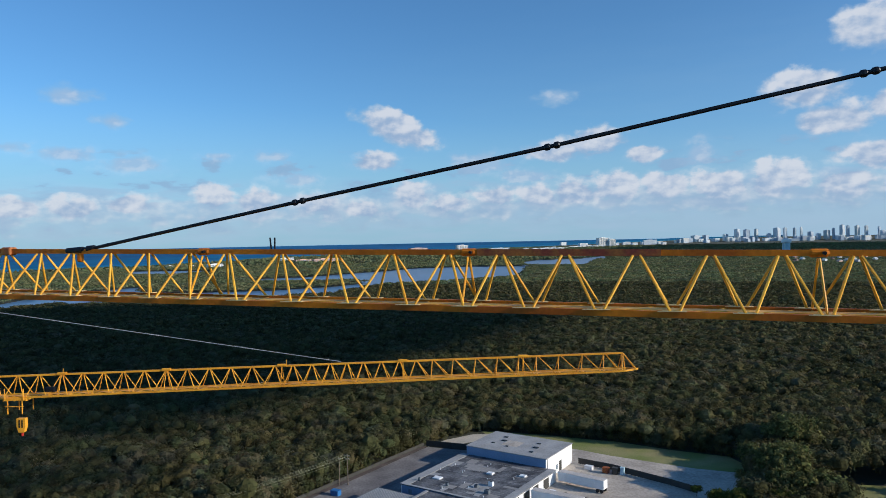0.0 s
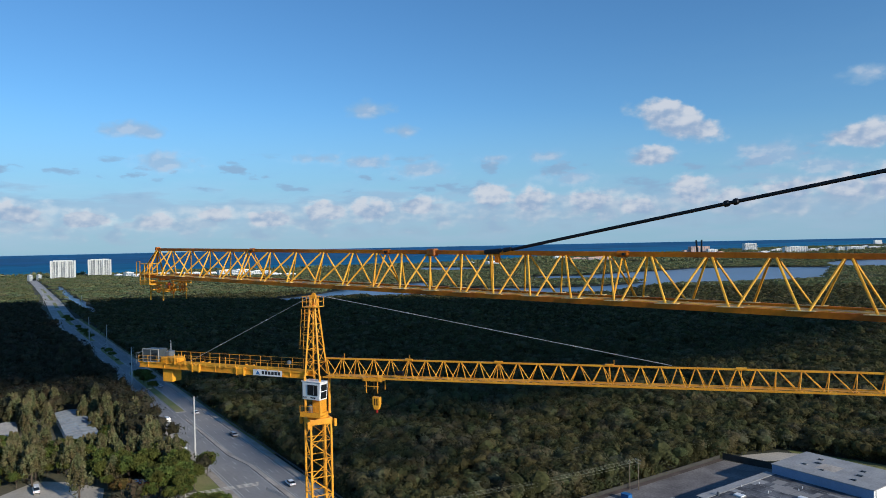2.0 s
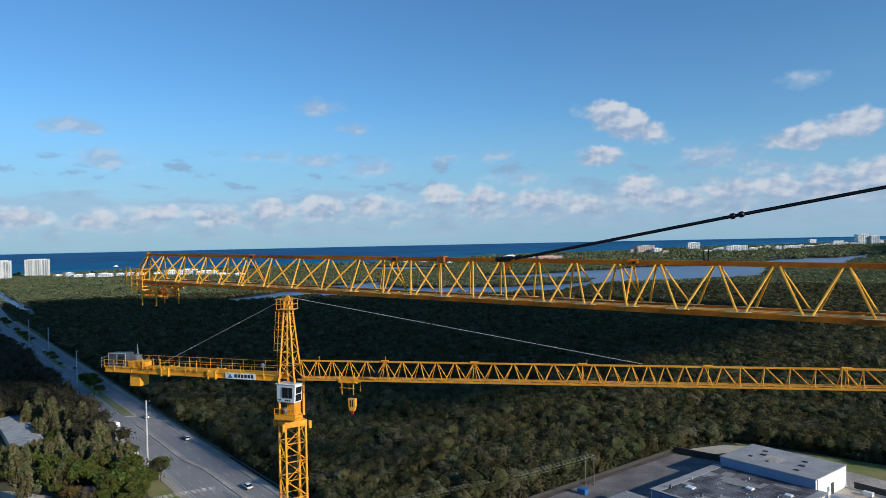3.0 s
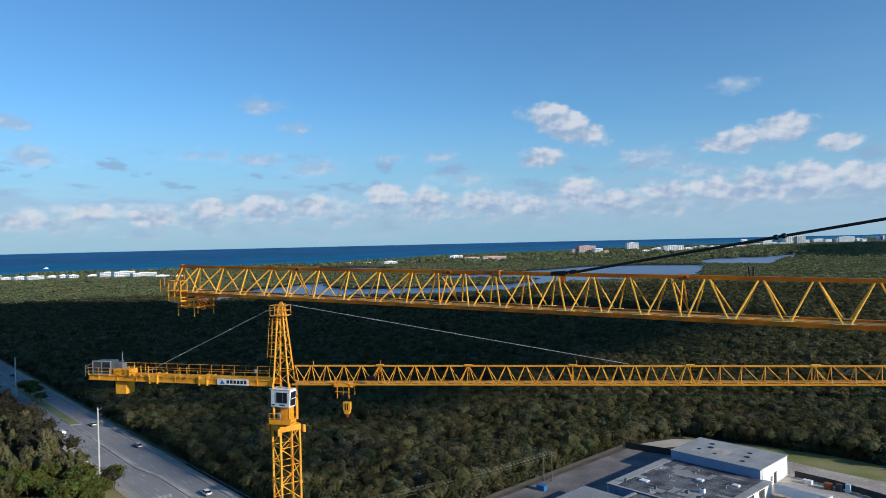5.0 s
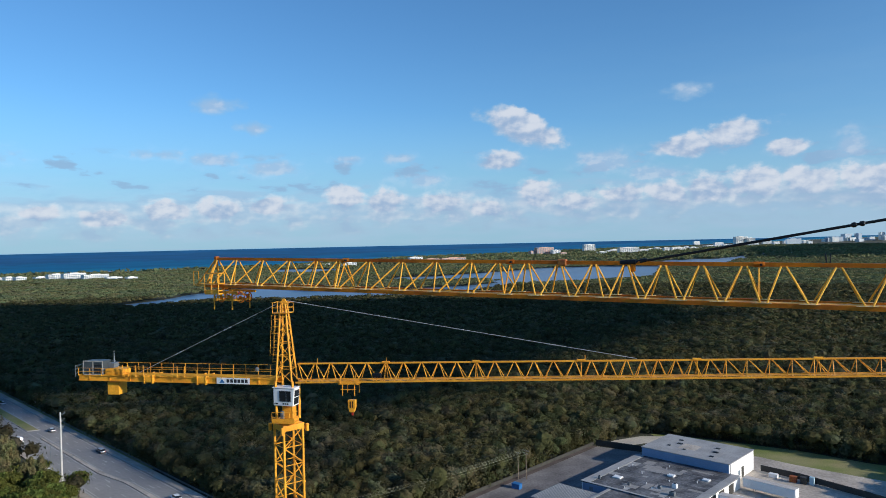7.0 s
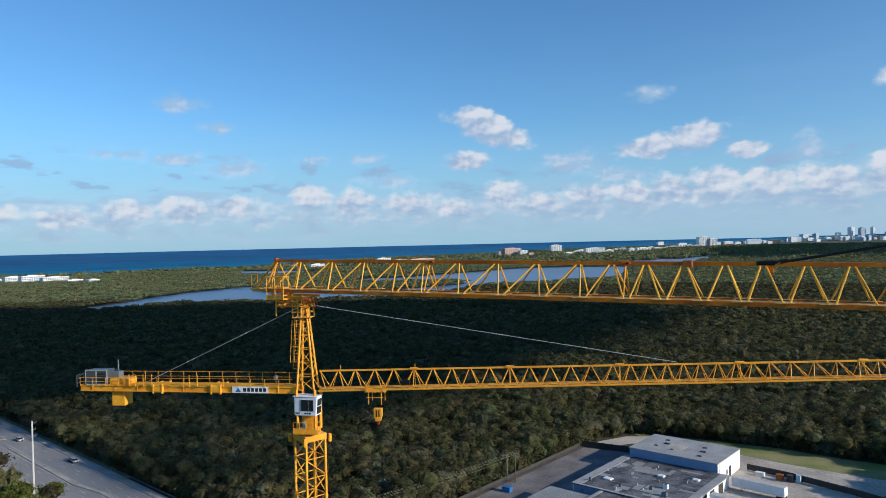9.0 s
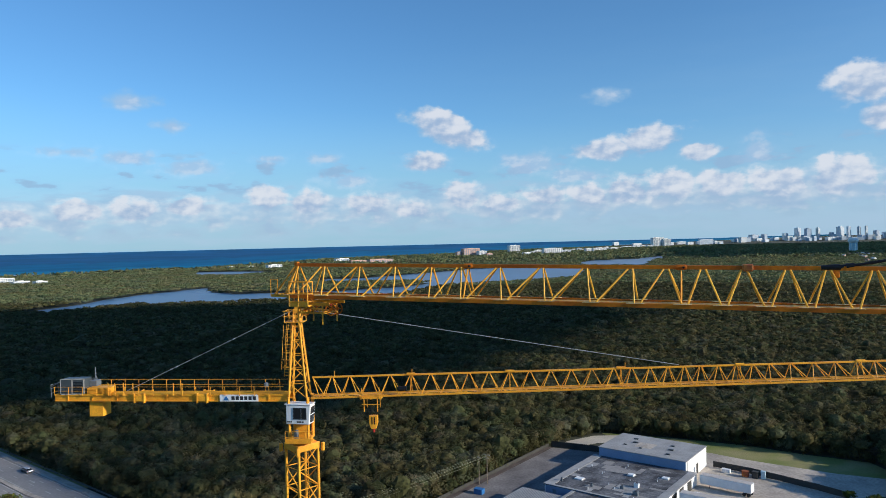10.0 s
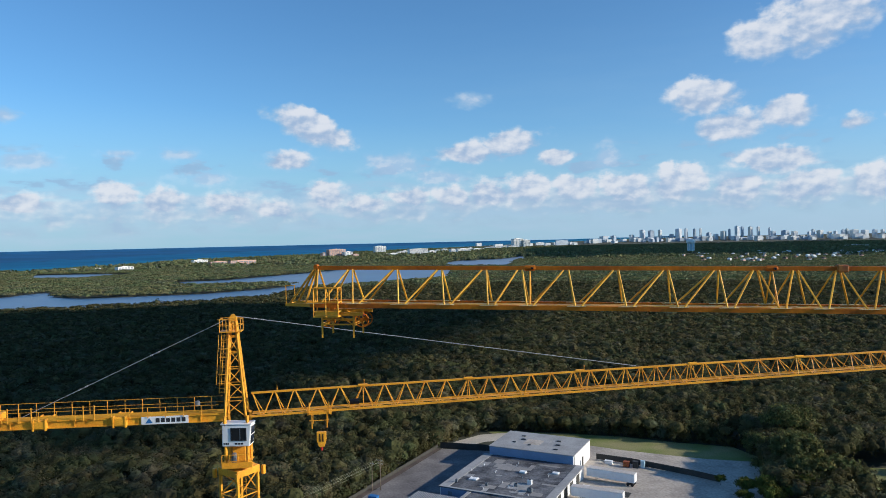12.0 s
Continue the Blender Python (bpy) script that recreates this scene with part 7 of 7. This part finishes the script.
far_building(-2.75, 3200, 34, 24, PINK, "lower salmon wing of the stepped beach hotel", floors=5, bays=4, deep=24)
far_building(-0.35, 3180, 26, 15, PINK, "low salmon end wing of the beach hotel", floors=3, bays=3, deep=20)
for i, bearing in enumerate((2.1, 3.3, 3.7, 5.5, 6.4, 6.9, 7.2, 8.0, 9.1, 10.1, 11.4, 12.4)):
    far_building(bearing, 3380 + 130 * (bearing - 2), 22 + 9 * (i % 4), 10 + 4 * (i % 3), (STUCCO, TOWER_WHITE)[i % 2], "small white house on the far shore", "beach_house", floors=2 + i % 3, bays=3 + i % 3, group="shore houses", deep=16)
far_building(1.70, 3959, 66, 42, STUCCO, "white beach apartment tower", floors=11, bays=6, deep=26)
far_building(4.75, 3295, 96, 30, STUCCO, "white beach apartment block", floors=8, bays=9, deep=24)
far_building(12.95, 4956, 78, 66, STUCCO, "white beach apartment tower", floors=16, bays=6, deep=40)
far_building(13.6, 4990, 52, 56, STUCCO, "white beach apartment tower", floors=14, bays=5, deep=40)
# the skyline
SKY_A = [(19.88, 127, 84), (20.60, 80, 88), (22.01, 73, 96), (22.82, 79, 162), (23.48, 85, 152), (24.13, 52, 156), (24.99, 59, 92), (25.52, 91, 166), (26.06, 52, 164), (26.68, 39, 160), (27.11, 32, 166), (27.71, 71, 104), (28.21, 64, 80), (28.74, 76, 120), (29.16, 32, 144), (29.70, 63, 186), (30.05, 38, 172), (30.61, 57, 170), (31.16, 44, 168)]
SKY_B = [(31.92, 31, 152), (32.15, 68, 106), (32.96, 99, 110), (33.57, 80, 96), (34.51, 49, 86), (34.78, 42, 115), (35.21, 79, 102), (35.80, 60, 82), (36.19, 48, 87), (36.65, 48, 102), (36.90, 36, 114), (37.33, 101, 100), (37.98, 88, 92), (38.57, 58, 95), (39.04, 47, 92), (39.37, 46, 80), (40.1, 60, 90)]
for i, (bearing, width, height) in enumerate(SKY_A + SKY_B):
    glassy = i % 5 in (1, 4) and bearing < 34
    far_building(bearing, 8500 + 90 * (i % 4), width * 0.60, height * 0.80, SLATE if glassy else (HAZY, TOWER_WHITE, STUCCO, HAZY)[i % 4], "glass city tower with blue-grey haze in its colour" if glassy else "pale city tower on the horizon", "city_tower", floors=max(6, round(height / 12)), turn=0.6 + 0.3 * (i % 2), group="city skyline", deep=width * 0.6)
rng = random.Random(21)
for i in range(80):
    far_building(rng.uniform(18.5, 41.5), rng.uniform(7000, 8300), rng.uniform(30, 80), rng.uniform(20, 46), (TOWER_WHITE, HAZY, STUCCO, SLATE)[i % 4], "low pale city block below the towers", "city_block", floors=4, turn=rng.uniform(0.4, 1.0), group="city blocks", deep=40, roof=False)
for i in range(16):
    far_building(rng.uniform(9.5, 18.5), rng.uniform(5400, 7000), rng.uniform(30, 70), rng.uniform(16, 34), STUCCO, "pale block along the far shore", "shore_block", floors=3, group="shore blocks", deep=30, roof=False)

# white roofs of the village, and the water tower
def cottage(bearing, dist, width, label, i):
    t = radians(bearing)
    p, k = far_place(math.sin(t) * dist, math.cos(t) * dist)
    ob = thing("house", p, label, "house", "village houses")
    turn = (-0.75, 0.7, -0.5, 0.9)[i % 4]
    part("wall", far_box(Geo(), bearing, dist, -width / 2, width / 2, -4.5, 4.5, -1, 8.2, turn), (TOWER_WHITE, PINK, TOWER_WHITE)[i % 3], ob)
    g = far_box(Geo(), bearing, dist, -width / 2 - 0.6, width / 2 + 0.6, -5.1, 5.1, 8.2, 8.5, turn)
    n = len(g.v)
    far_box(g, bearing, dist, -width / 2 - 0.6, width / 2 + 0.6, -5.1, 5.1, 8.5, 11.2, turn)
    # the eaves' box drawn in to a ridge
    mid = [(Vector(g.v[n + 4 + i]) + Vector(g.v[n + 4 + j])) / 2 for i, j in ((0, 3), (1, 2), (1, 2), (0, 3))]
    g.v[n + 4:n + 8] = [tuple(p) for p in mid]
    part("roof", g, STUCCO if i % 3 == 0 else (ROOF_TILE, BROWN)[i % 2], ob)
    part("window_band", far_box(Geo(), bearing, dist, -width * 0.4, width * 0.4, -4.65, -4.4, 4.5, 6.4, turn), PANE, ob)


for i in range(72):
    b, d = rng.choice(((26.6, 2180), (29.2, 1830), (30.6, 1850), (33.5, 1900), (36.0, 2050), (31.5, 2300), (38.0, 2400))), 0
    bearing, dist = b[0] + rng.gauss(0, 1.2), b[1] + rng.uniform(-60, 320)
    cottage(bearing, dist, rng.uniform(5, 8.5), "pale village house among trees", i)
far_building(37.37, 3551, 86, 9, STUCCO, "long white low store building", floors=1, bays=8, deep=40)


def water_tower(bearing, dist):
    t = radians(bearing)
    p, k = far_place(math.sin(t) * dist, math.cos(t) * dist)
    ob = thing("water_tower", p, "pale blue water tower with domed tank", "water tower")
    base = p
    part("shaft", Geo().revolve([(13.0 * k, -2 * k), (12.5 * k, 6 * k), (12.5 * k, 36 * k)], base, 16), PALE_BLUE, ob)
    part("tank", Geo().revolve([(12.6 * k, 36 * k), (16.5 * k, 39 * k), (16.5 * k, 44 * k), (14.0 * k, 49 * k), (8.0 * k, 52.5 * k), (0.6 * k, 53.5 * k)], base, 18), STUCCO, ob, "white domed tank", True)
    for i in range(8):
        a = math.tau * i / 8
        part("pilaster", Geo().bar(base + Vector((13 * k * math.cos(a), 13 * k * math.sin(a), 0)), base + Vector((13 * k * math.cos(a), 13 * k * math.sin(a), 36 * k)), 1.1 * k, 6), STUCCO, ob)


water_tower(26.21, 2805)
# a small boat with its wake
t = radians(-42.9)
boat = thing("motor_boat", (math.sin(t) * 2700, math.cos(t) * 2700, 0), "small white motor boat with a pale wake", "boat")
part("hull", far_box(Geo(), -42.9, 3050, -9, 9, -2.5, 2.5, 0.6, 4.5), WHITE, boat)
part("cabin", far_box(Geo(), -42.9, 3050, -3, 5, -2, 2, 4.5, 8.0), WHITE, boat)
part("wake", far_box(Geo(), -42.6, 3050, 0, 130, -6, 6, 0.6, 2.0), WHITE, boat, "pale foaming wake")
